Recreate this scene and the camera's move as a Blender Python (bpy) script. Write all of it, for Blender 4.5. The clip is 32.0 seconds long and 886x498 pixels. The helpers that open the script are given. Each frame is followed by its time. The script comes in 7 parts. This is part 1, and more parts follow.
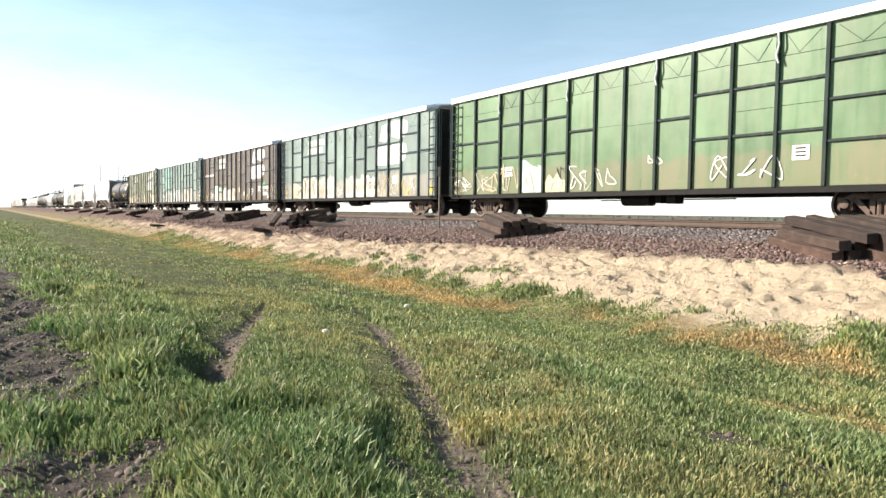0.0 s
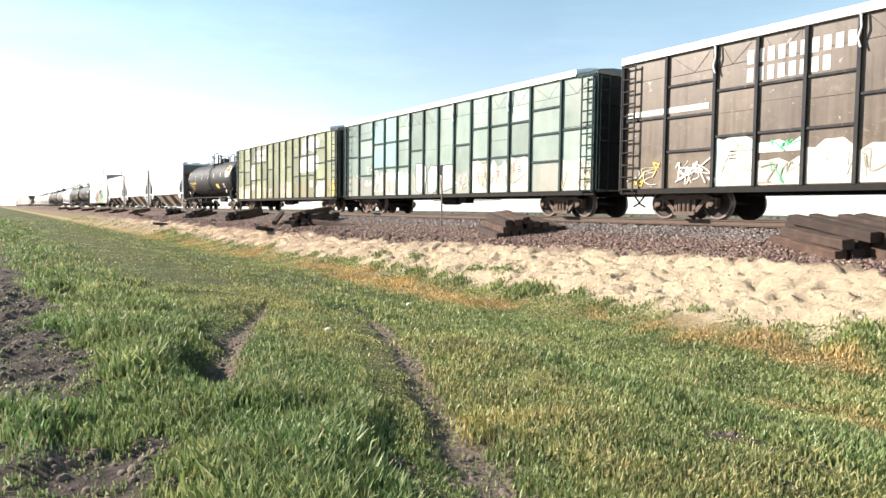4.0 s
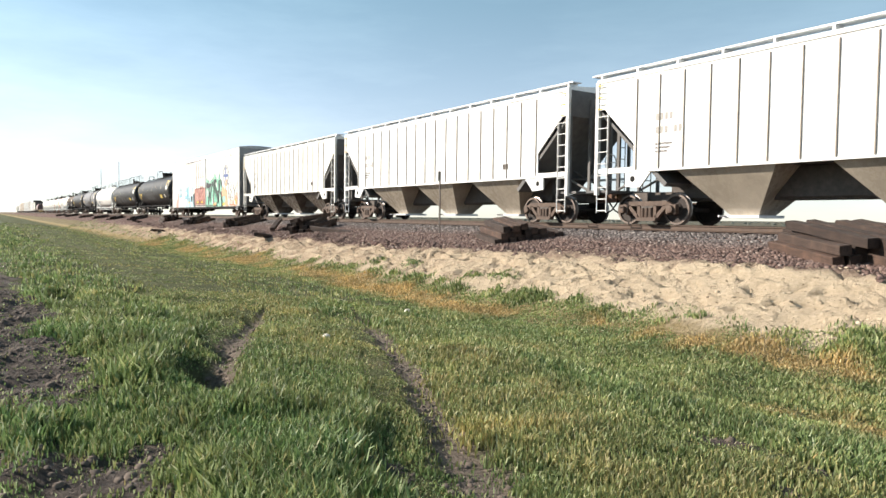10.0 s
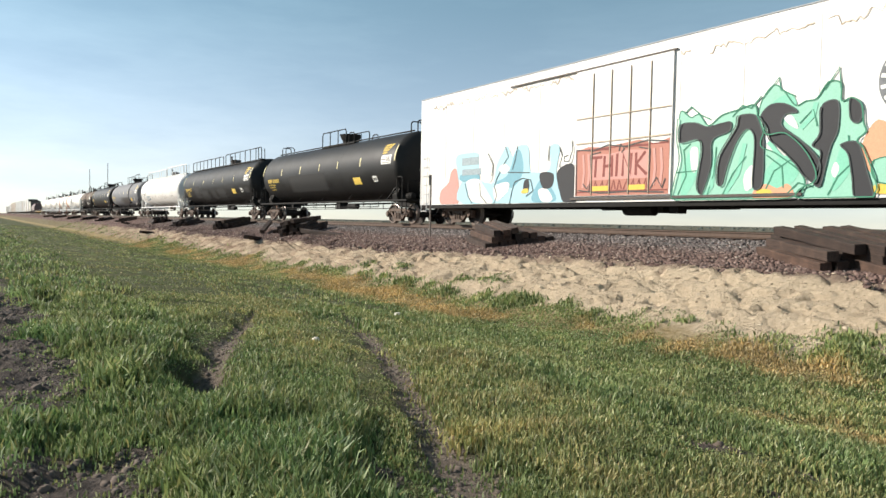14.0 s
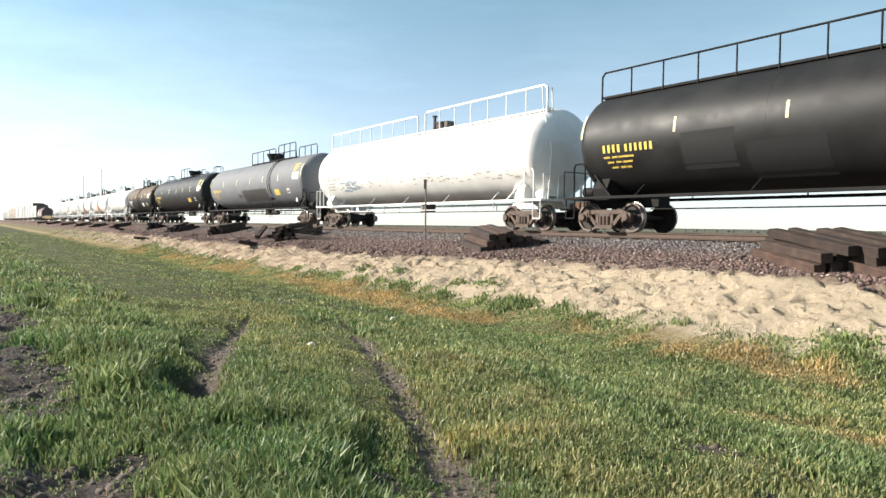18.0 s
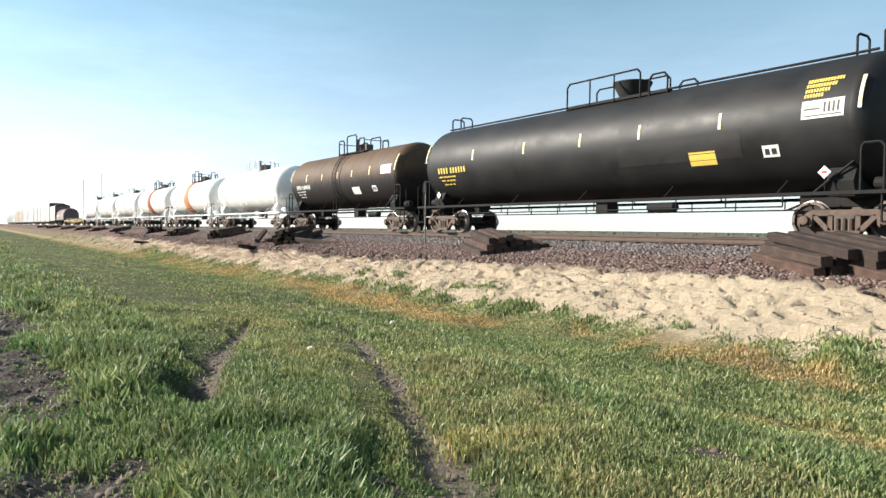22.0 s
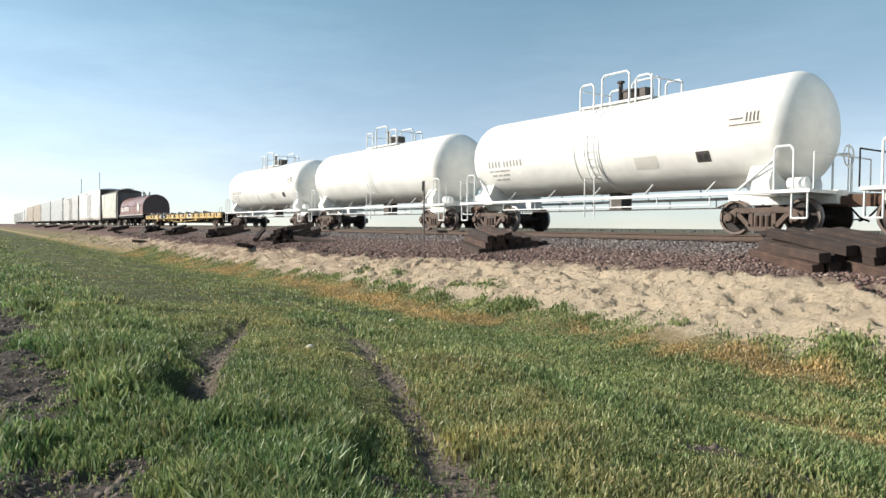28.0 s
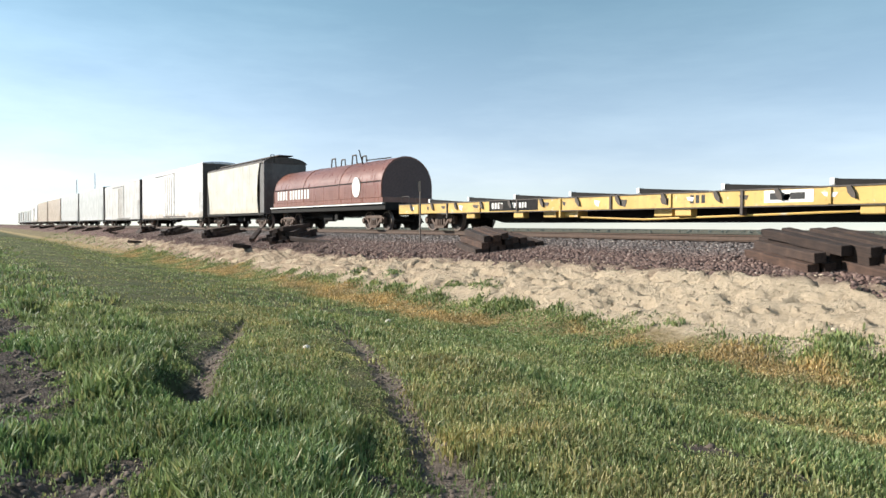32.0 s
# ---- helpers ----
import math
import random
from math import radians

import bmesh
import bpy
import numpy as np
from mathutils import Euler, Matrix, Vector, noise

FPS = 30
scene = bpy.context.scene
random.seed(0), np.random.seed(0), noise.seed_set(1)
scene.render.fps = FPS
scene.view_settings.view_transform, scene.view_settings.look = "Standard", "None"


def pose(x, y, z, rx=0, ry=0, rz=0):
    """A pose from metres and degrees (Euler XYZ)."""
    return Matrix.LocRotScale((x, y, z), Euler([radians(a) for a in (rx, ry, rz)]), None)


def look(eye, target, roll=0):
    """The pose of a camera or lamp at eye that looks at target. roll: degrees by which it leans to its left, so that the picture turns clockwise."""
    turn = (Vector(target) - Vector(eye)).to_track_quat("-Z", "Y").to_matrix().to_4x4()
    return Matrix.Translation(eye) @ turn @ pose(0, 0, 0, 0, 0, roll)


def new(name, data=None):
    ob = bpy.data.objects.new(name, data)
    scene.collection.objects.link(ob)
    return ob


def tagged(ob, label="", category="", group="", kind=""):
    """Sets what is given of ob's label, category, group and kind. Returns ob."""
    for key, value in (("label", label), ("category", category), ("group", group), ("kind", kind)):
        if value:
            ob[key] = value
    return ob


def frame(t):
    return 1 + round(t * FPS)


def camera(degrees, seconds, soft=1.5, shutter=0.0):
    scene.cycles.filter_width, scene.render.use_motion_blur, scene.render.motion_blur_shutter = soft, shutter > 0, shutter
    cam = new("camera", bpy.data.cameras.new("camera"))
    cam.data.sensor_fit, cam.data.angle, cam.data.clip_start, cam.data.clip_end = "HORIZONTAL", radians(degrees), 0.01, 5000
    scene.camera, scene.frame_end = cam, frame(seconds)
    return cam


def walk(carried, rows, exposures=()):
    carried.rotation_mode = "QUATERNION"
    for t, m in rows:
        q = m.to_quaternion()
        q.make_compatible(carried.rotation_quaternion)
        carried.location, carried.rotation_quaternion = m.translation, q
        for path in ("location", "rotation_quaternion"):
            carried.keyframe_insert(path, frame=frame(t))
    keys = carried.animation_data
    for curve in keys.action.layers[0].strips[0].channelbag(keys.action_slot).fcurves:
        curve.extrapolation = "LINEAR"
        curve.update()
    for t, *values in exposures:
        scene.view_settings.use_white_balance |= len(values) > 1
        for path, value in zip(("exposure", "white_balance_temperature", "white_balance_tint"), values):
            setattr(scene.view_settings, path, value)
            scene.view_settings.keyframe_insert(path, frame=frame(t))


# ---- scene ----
# The camera stands by a dirt road beside the line; the train rolls past it towards +x.
LENS = 65.41
EYE = (0.0, 0.0, 1.5)
# seconds, degrees to the right of the line's direction (-x), pitch, roll
VIEW = ((0, 33.41, -3.04, 0.70), (0.5, 33.38, -3.09, 0.78), (1, 33.35, -3.13, 0.76), (1.5, 33.31, -3.18, 0.84),
        (2, 33.28, -3.15, 0.93), (2.5, 33.28, -3.21, 1.01), (3, 33.30, -3.21, 0.92), (3.5, 33.22, -3.20, 0.76),
        (5.5, 33.22, -2.98, 0.76), (6, 33.22, -2.90, 0.79), (6.5, 33.22, -2.89, 0.82), (7, 33.22, -2.89, 0.84),
        (7.5, 33.26, -2.88, 0.86), (8, 33.27, -2.90, 0.84), (8.5, 33.29, -2.91, 0.78), (9, 33.29, -2.84, 0.75),
        (9.5, 33.34, -2.73, 0.71), (10, 33.37, -2.64, 0.68), (10.5, 33.38, -2.63, 0.69), (11, 33.44, -2.62, 0.75),
        (11.5, 33.50, -2.64, 0.82), (12, 33.55, -2.57, 1.05), (12.5, 33.69, -2.56, 1.17), (13, 33.85, -2.49, 1.14),
        (13.5, 34.03, -2.43, 1.05), (14, 34.16, -2.33, 1.05), (14.5, 34.29, -2.31, 0.93), (16.5, 34.51, -2.17, 1.06),
        (17, 34.51, -2.16, 0.92), (17.5, 34.55, -2.03, 0.76), (18, 34.54, -1.98, 0.72), (18.5, 34.53, -1.91, 0.77),
        (19, 34.51, -1.85, 0.74), (19.5, 34.48, -1.78, 0.75), (20, 34.47, -1.76, 0.86), (20.5, 34.45, -1.71, 0.86),
        (21, 34.48, -1.68, 0.71), (21.5, 34.52, -1.67, 0.78), (22, 34.55, -1.67, 0.67), (22.5, 34.56, -1.70, 0.68),
        (23, 34.55, -1.77, 0.73), (23.5, 34.61, -1.86, 0.64), (24, 34.56, -1.90, 0.59), (24.5, 34.56, -1.97, 0.68),
        (25, 34.57, -2.03, 0.68), (25.5, 34.58, -2.02, 0.65), (27.5, 34.63, -1.90, 0.48), (28, 34.67, -1.84, 0.44),
        (28.5, 34.68, -1.85, 0.38), (29, 34.70, -1.88, 0.42), (29.5, 34.71, -1.88, 0.31), (30, 34.71, -1.92, 0.39),
        (30.5, 34.70, -1.91, 0.39), (31, 34.79, -1.91, 0.30), (31.5, 34.87, -1.84, 0.39), (32, 34.97, -1.81, 0.40))


def aim(turn, pitch, roll):
    a, b = radians(turn), radians(pitch)
    way = Vector((-math.cos(a) * math.cos(b), math.sin(a) * math.cos(b), math.sin(b)))
    return look(EYE, Vector(EYE) + way * 10, roll)


cam = camera(LENS, 32.0)
# the exposure drifts a little as pale and dark cars fill the view
STOPS = ((0, 1.0), (3, 1.15), (6, 1.05), (8, 0.92), (9, 0.76), (10, 0.7), (11, 0.58), (12, 0.64), (14, 0.4), (17, 0.75), (18, 0.8), (19, 0.63), (20, 0.56), (22, 0.84), (23, 0.9), (24, 0.8), (25, 0.64), (28, 0.44), (29, 0.3), (30, 0.27), (31, 0.42), (32, 0.58))
walk(cam, [(t, aim(a, b, c)) for t, a, b, c in VIEW], [(t, s + 0.1, 7050 - 400 * min(max((t - 6) / 20, 0), 1), 15 - 4 * min(max((t - 4) / 12, 0), 1)) for t, s in STOPS])

# ---- light ----
SUN_AZ = radians(226.0)  # where the sun stands, from +x anticlockwise
SUN_EL = radians(26.0)
world = bpy.data.worlds.new("sky")
scene.world = world
world.use_nodes = True
_wn = world.node_tree.nodes
_sky = _wn.new("ShaderNodeTexSky")
_sky.sky_type = "NISHITA"
_sky.sun_disc = False
_sky.sun_elevation = SUN_EL
_sky.sun_rotation = math.pi / 2 - SUN_AZ
_sky.air_density, _sky.dust_density, _sky.ozone_density = 0.8, 0.0, 2.5
_wn["Background"].inputs["Strength"].default_value = 0.095
_pale = _wn.new("ShaderNodeHueSaturation")
_pale.inputs["Saturation"].default_value = 0.66
world.node_tree.links.new(_sky.outputs[0], _pale.inputs["Color"])
_tint = _wn.new("ShaderNodeMix")
_tint.data_type, _tint.blend_type = "RGBA", "MULTIPLY"
_tint.inputs[0].default_value = 1.0
_high = _wn.new("ShaderNodeSeparateXYZ")
world.node_tree.links.new(_wn.new("ShaderNodeTexCoord").outputs["Generated"], _high.inputs[0])
_haze = _wn.new("ShaderNodeValToRGB")
_haze.color_ramp.elements[0].position, _haze.color_ramp.elements[0].color = 0.0, (0.84, 0.9, 0.98, 1)
_haze.color_ramp.elements[1].position, _haze.color_ramp.elements[1].color = 0.3, (0.82, 1.13, 1.1, 1)
_haze.color_ramp.elements.new(0.07).color = (1.06, 1.06, 1.08, 1)
world.node_tree.links.new(_high.outputs[2], _haze.inputs[0])
_wisp_at = _wn.new("ShaderNodeMapping")
_wisp_at.inputs["Scale"].default_value = (2.2, 3.4, 16.0)
_wisp_at.inputs["Rotation"].default_value = (0.12, 0.08, 0.5)
world.node_tree.links.new(_wn["Texture Coordinate"].outputs["Generated"], _wisp_at.inputs[0])
_wisp = _wn.new("ShaderNodeTexNoise")
_wisp.inputs["Scale"].default_value, _wisp.inputs["Detail"].default_value, _wisp.inputs["Roughness"].default_value = 1.0, 7.0, 0.62
world.node_tree.links.new(_wisp_at.outputs[0], _wisp.inputs["Vector"])
_veil = _wn.new("ShaderNodeValToRGB")
_veil.color_ramp.elements[0].position, _veil.color_ramp.elements[0].color = 0.42, (0.96, 0.96, 0.97, 1)
_veil.color_ramp.elements[1].position, _veil.color_ramp.elements[1].color = 0.75, (1.15, 1.11, 1.08, 1)
world.node_tree.links.new(_wisp.outputs["Fac"], _veil.inputs[0])
_both = _wn.new("ShaderNodeMix")
_both.data_type, _both.blend_type = "RGBA", "MULTIPLY"
_both.inputs[0].default_value = 1.0
world.node_tree.links.new(_haze.outputs[0], _both.inputs[6])
world.node_tree.links.new(_veil.outputs[0], _both.inputs[7])
world.node_tree.links.new(_both.outputs[2], _tint.inputs[7])
world.node_tree.links.new(_pale.outputs[0], _tint.inputs[6])
world.node_tree.links.new(_tint.outputs[2], _wn["Background"].inputs["Color"])
sun_data = bpy.data.lights.new("sun", "SUN")
sun_data.energy, sun_data.angle, sun_data.color = 4.9, radians(0.53), (1.0, 0.95, 0.87)
sun = new("sun", sun_data)
_to_sun = Vector((math.cos(SUN_AZ) * math.cos(SUN_EL), math.sin(SUN_AZ) * math.cos(SUN_EL), math.sin(SUN_EL)))
sun.matrix_world = look(_to_sun * 60, (0, 0, 0))


# ---- materials ----
def material(name, build):
    m = bpy.data.materials.new(name)
    m.use_nodes = True
    n, l = m.node_tree.nodes, m.node_tree.links
    build(n, l, n["Principled BSDF"])
    return m


def node(n, kind, **values):
    made = n.new("ShaderNode" + kind)
    for key, value in values.items():
        made.inputs[key].default_value = value
    return made


def noise_of(n, l, where, scale, detail=4.0, rough=0.6, stretch=None):
    tex = node(n, "TexNoise", Scale=scale, Detail=detail, Roughness=rough)
    if stretch:
        mapping = node(n, "Mapping", Scale=stretch)
        l.new(where, mapping.inputs["Vector"])
        where = mapping.outputs[0]
    l.new(where, tex.inputs["Vector"])
    return tex.outputs["Fac"]


def ramp(n, l, value, stops):
    r = n.new("ShaderNodeValToRGB")
    e = r.color_ramp.elements
    while len(e) < len(stops):
        e.new(0.5)
    for el, (at, col) in zip(e, stops):
        el.position = at
        el.color = (*col, 1) if len(col) == 3 else col
    l.new(value, r.inputs[0])
    return r.outputs[0]


def mix(n, l, fac, a, b, how="MIX"):
    m = n.new("ShaderNodeMix")
    m.data_type, m.blend_type = "RGBA", how
    for sock, v in ((m.inputs[0], fac), (m.inputs[6], a), (m.inputs[7], b)):
        if hasattr(v, "is_linked"):
            l.new(v, sock)
        elif isinstance(v, (int, float)):
            sock.default_value = v
        else:
            sock.default_value = (*v, 1)
    return m.outputs[2]


def level(n, l, value, lo, hi):
    m = n.new("ShaderNodeMapRange")
    l.new(value, m.inputs[0])
    m.inputs[1].default_value, m.inputs[2].default_value = lo, hi
    return m.outputs[0]


def bump(n, l, p, height, strength=0.3, distance=0.01):
    b = node(n, "Bump", Strength=strength, Distance=distance)
    l.new(height, b.inputs["Height"])
    l.new(b.outputs[0], p.inputs["Normal"])


def paint(name, rgb, worn=(0.22, 0.15, 0.1), wear=0.35, gloss=0.45, dust=None, dust_top=None, metal=0.0, tone=0.0, flake=0.0):
    """Weathered paint on steel: fading, streaks, chips of rust and, if asked, a coat of dried mud up to dust_top."""
    def build(n, l, p):
        at = n.new("ShaderNodeTexCoord").outputs["Object"]
        fade = noise_of(n, l, at, 0.7, 5)
        streak = noise_of(n, l, at, 3.0, 4, 0.7, (1.6, 1.6, 0.12))
        chips = noise_of(n, l, at, 9.0, 6, 0.72)
        pale = tuple(min(1.0, c * 1.18 + 0.03) for c in rgb)
        deep = tuple(c * 0.8 for c in rgb)
        col = mix(n, l, level(n, l, fade, 0.3, 0.7), deep, pale)
        col = mix(n, l, level(n, l, streak, 0.5, 0.95), col, tuple(0.6 * a + 0.4 * b for a, b in zip(rgb, worn)))
        if dust:
            sep = n.new("ShaderNodeSeparateXYZ")
            l.new(at, sep.inputs[0])
            wob = n.new("ShaderNodeMath")
            wob.operation = "MULTIPLY_ADD"
            l.new(noise_of(n, l, at, 1.1, 5, 0.65), wob.inputs[0])
            wob.inputs[1].default_value = 1.1
            l.new(sep.outputs[2], wob.inputs[2])
            low = level(n, l, wob.outputs[0], dust_top + 0.62, dust_top + 0.45)
            part_of = n.new("ShaderNodeMath")
            part_of.operation = "MULTIPLY"
            l.new(low, part_of.inputs[0])
            l.new(level(n, l, streak, 0.15, 0.6), part_of.inputs[1])
            col = mix(n, l, part_of.outputs[0], col, dust)
        if tone:
            own = n.new("ShaderNodeObjectInfo").outputs["Random"]
            grey = ramp(n, l, own, [(0.0, (1 - tone, 1 - tone, 1 - tone)), (0.5, (1, 1, 1)), (0.8, (1 + 0.5 * tone, 1 + 0.6 * tone, 1 + 0.5 * tone)), (1.0, (1 + tone, 1 + tone, 1 + tone))])
            col = mix(n, l, 1.0, col, grey, "MULTIPLY")
        if flake:
            spots = noise_of(n, l, at, 2.6, 7, 0.75)
            col = mix(n, l, level(n, l, spots, 0.74 - flake * 0.2, 0.78 - flake * 0.2), col, tuple(min(1, 0.5 * c + 0.3) for c in rgb))
            soil = noise_of(n, l, at, 1.7, 7, 0.78, (1.0, 1.0, 1.5))
            col = mix(n, l, level(n, l, soil, 0.62 - flake * 0.1, 0.85 - flake * 0.1), col, worn)
        hard = level(n, l, chips, 0.78 - 0.3 * wear, 0.84 - 0.3 * wear)
        col = mix(n, l, hard, col, worn)
        l.new(col, p.inputs["Base Color"])
        l.new(level(n, l, streak, -0.6 + gloss, 0.9 + gloss), p.inputs["Roughness"])
        p.inputs["Roughness"].default_value = gloss
        p.inputs["Metallic"].default_value = metal
        bump(n, l, p, fade, 0.25, 0.03)
    return material(name, build)


def tank_paint(name, rgb, gloss=0.28, dirt=(0.2, 0.15, 0.11), wear=0.25, sooty_shade=None, shine=0.5):
    """Smooth tank enamel with run-off streaks round the shell."""
    def build(n, l, p):
        at = n.new("ShaderNodeTexCoord").outputs["Object"]
        runs = noise_of(n, l, at, 2.2, 4, 0.65, (2.2, 0.25, 0.25))
        film = noise_of(n, l, at, 0.9, 6, 0.65)
        specks = noise_of(n, l, at, 14.0, 5, 0.7)
        col = mix(n, l, level(n, l, film, 0.3, 0.75), tuple(c * 0.85 for c in rgb), tuple(min(1, c * 1.1 + 0.01) for c in rgb))
        part_of = level(n, l, runs, 0.9 - wear, 1.25 - wear)
        col = mix(n, l, part_of, col, dirt)
        col = mix(n, l, level(n, l, specks, 0.72, 0.8), col, dirt)
        # below this height the colour holds both grime and the belly's shade
        if sooty_shade:
            sep = n.new("ShaderNodeSeparateXYZ")
            l.new(at, sep.inputs[0])
            wob = n.new("ShaderNodeMath")
            wob.operation = "MULTIPLY_ADD"
            l.new(runs, wob.inputs[0])
            wob.inputs[1].default_value = 1.2
            l.new(sep.outputs[2], wob.inputs[2])
            col = mix(n, l, level(n, l, wob.outputs[0], sooty_shade + 0.85, sooty_shade + 0.3), col, dirt)
        l.new(col, p.inputs["Base Color"])
        rough = n.new("ShaderNodeMapRange")
        l.new(film, rough.inputs[0])
        for k, v in enumerate((0.3, 0.7, gloss - 0.06, gloss + 0.1)):
            rough.inputs[k + 1].default_value = v
        l.new(rough.outputs[0], p.inputs["Roughness"])
        p.inputs["Specular IOR Level"].default_value = shine
        bump(n, l, p, film, 0.04, 0.03)
    return material(name, build)


def plain(name, rgb, rough=0.6, metal=0.0, vary=0.25, scale=12.0):
    def build(n, l, p):
        at = n.new("ShaderNodeTexCoord").outputs["Object"]
        f = noise_of(n, l, at, scale, 5, 0.65)
        g = noise_of(n, l, at, scale / 9, 4)
        col = mix(n, l, level(n, l, f, 0.25, 0.75), tuple(c * (1 - vary) for c in rgb), tuple(min(1, c * (1 + vary)) for c in rgb))
        col = mix(n, l, level(n, l, g, 0.5, 0.9), col, tuple(c * (1 - 0.6 * vary) for c in rgb))
        l.new(col, p.inputs["Base Color"])
        p.inputs["Roughness"].default_value, p.inputs["Metallic"].default_value = rough, metal
        bump(n, l, p, f, 0.3, 0.004)
    return material(name, build)


def flat_paint(name, rgb):
    """Sprayed or stencilled paint, thin and matt."""
    return plain(name, rgb, 0.7, 0.0, 0.12, 30.0)


def ground_colour(n, l, p):
    """Grass soil, dried weeds, pale sand, red ballast and the dirt road, band by band along the line."""
    at = n.new("ShaderNodeNewGeometry").outputs["Position"]
    sep = n.new("ShaderNodeSeparateXYZ")
    l.new(at, sep.inputs[0])
    big = noise_of(n, l, at, 0.25, 5)
    mid = noise_of(n, l, at, 1.3, 6, 0.65)
    fine = noise_of(n, l, at, 14.0, 6, 0.7)
    grit = n.new("ShaderNodeTexVoronoi")
    grit.inputs["Scale"].default_value = 16.0
    l.new(at, grit.inputs["Vector"])
    soil = mix(n, l, level(n, l, fine, 0.3, 0.7), (0.062, 0.075, 0.032), (0.15, 0.155, 0.075))
    soil = mix(n, l, level(n, l, mid, 0.5, 0.8), soil, (0.19, 0.165, 0.095))
    soil = mix(n, l, level(n, l, big, 0.55, 0.8), soil, (0.1, 0.11, 0.05))
    def across(shift, amount):
        m = n.new("ShaderNodeMath")
        m.operation = "MULTIPLY_ADD"
        l.new(mid, m.inputs[0])
        m.inputs[1].default_value = amount
        l.new(sep.outputs[1], m.inputs[2])
        return m.outputs[0]
    wobbly = across(0, 1.6)
    thatch = mix(n, l, level(n, l, fine, 0.3, 0.7), (0.2, 0.155, 0.075), (0.42, 0.32, 0.17))
    soil = mix(n, l, level(n, l, wobbly, 9.1, 10.0), soil, thatch)
    sand = mix(n, l, level(n, l, fine, 0.25, 0.75), (0.46, 0.36, 0.25), (0.71, 0.58, 0.42))
    sand = mix(n, l, level(n, l, mid, 0.58, 0.85), sand, (0.4, 0.3, 0.2))
    # stretched dark flecks: shadows of crust ledges put into the sand's colour
    ledge_shade = noise_of(n, l, at, 5.5, 7, 0.78, (0.45, 1.0, 1.3))
    sand = mix(n, l, level(n, l, ledge_shade, 0.6, 0.67), sand, (0.21, 0.155, 0.105))
    stone = ramp(n, l, grit.outputs["Color"], [(0.0, (0.06, 0.036, 0.032)), (0.5, (0.14, 0.088, 0.076)), (1.0, (0.26, 0.185, 0.16))])
    far_bank = n.new("ShaderNodeMath")
    far_bank.operation = "MULTIPLY"
    l.new(level(n, l, sep.outputs[0], -8.0, -32.0), far_bank.inputs[0])
    l.new(level(n, l, mid, 0.3, 0.62), far_bank.inputs[1])
    sand = mix(n, l, far_bank.outputs[0], sand, (0.23, 0.155, 0.105))
    sand = mix(n, l, level(n, l, sep.outputs[0], -55.0, -110.0), sand, (0.17, 0.14, 0.08))
    col = mix(n, l, level(n, l, wobbly, 10.2, 10.6), soil, sand)
    spread = n.new("ShaderNodeMapRange")
    l.new(sep.outputs[0], spread.inputs[0])
    for k, v in enumerate((-12.0, -32.0, 0.0, 0.9)):
        spread.inputs[k + 1].default_value = v
    lower = n.new("ShaderNodeMath")
    l.new(wobbly, lower.inputs[0])
    l.new(spread.outputs[0], lower.inputs[1])
    wobbly = lower.outputs[0]
    col = mix(n, l, level(n, l, wobbly, 12.9, 13.5), col, stone)
    track_bed = mix(n, l, level(n, l, fine, 0.3, 0.7), (0.075, 0.05, 0.042), (0.16, 0.11, 0.09))
    col = mix(n, l, level(n, l, sep.outputs[1], 15.6, 15.9), col, track_bed)
    field = mix(n, l, level(n, l, big, 0.35, 0.65), (0.1, 0.1, 0.07), (0.17, 0.15, 0.11))
    col = mix(n, l, level(n, l, sep.outputs[1], 21.0, 24.0), col, field)
    road = mix(n, l, level(n, l, fine, 0.3, 0.75), (0.12, 0.09, 0.075), (0.3, 0.24, 0.2))
    road_edge = n.new("ShaderNodeMath")
    road_edge.operation = "MULTIPLY_ADD"
    l.new(mid, road_edge.inputs[0])
    road_edge.inputs[1].default_value = -1.5
    l.new(sep.outputs[1], road_edge.inputs[2])
    col = mix(n, l, level(n, l, road_edge.outputs[0], -0.35, -0.65), col, road)
    rut = n.new("ShaderNodeAttribute")
    rut.attribute_name = "bare"
    col = mix(n, l, rut.outputs["Fac"], col, mix(n, l, level(n, l, fine, 0.3, 0.7), (0.14, 0.11, 0.09), (0.33, 0.27, 0.22)))
    worn = n.new("ShaderNodeAttribute")
    worn.attribute_name = "worn"
    col = mix(n, l, worn.outputs["Fac"], col, mix(n, l, level(n, l, fine, 0.3, 0.7), (0.06, 0.05, 0.044), (0.18, 0.148, 0.13)))
    l.new(col, p.inputs["Base Color"])
    p.inputs["Roughness"].default_value = 0.95
    p.inputs["Specular IOR Level"].default_value = 0.15
    crumbs = noise_of(n, l, at, 7.0, 9, 0.78)
    bump(n, l, p, crumbs, 1.0, 0.11)


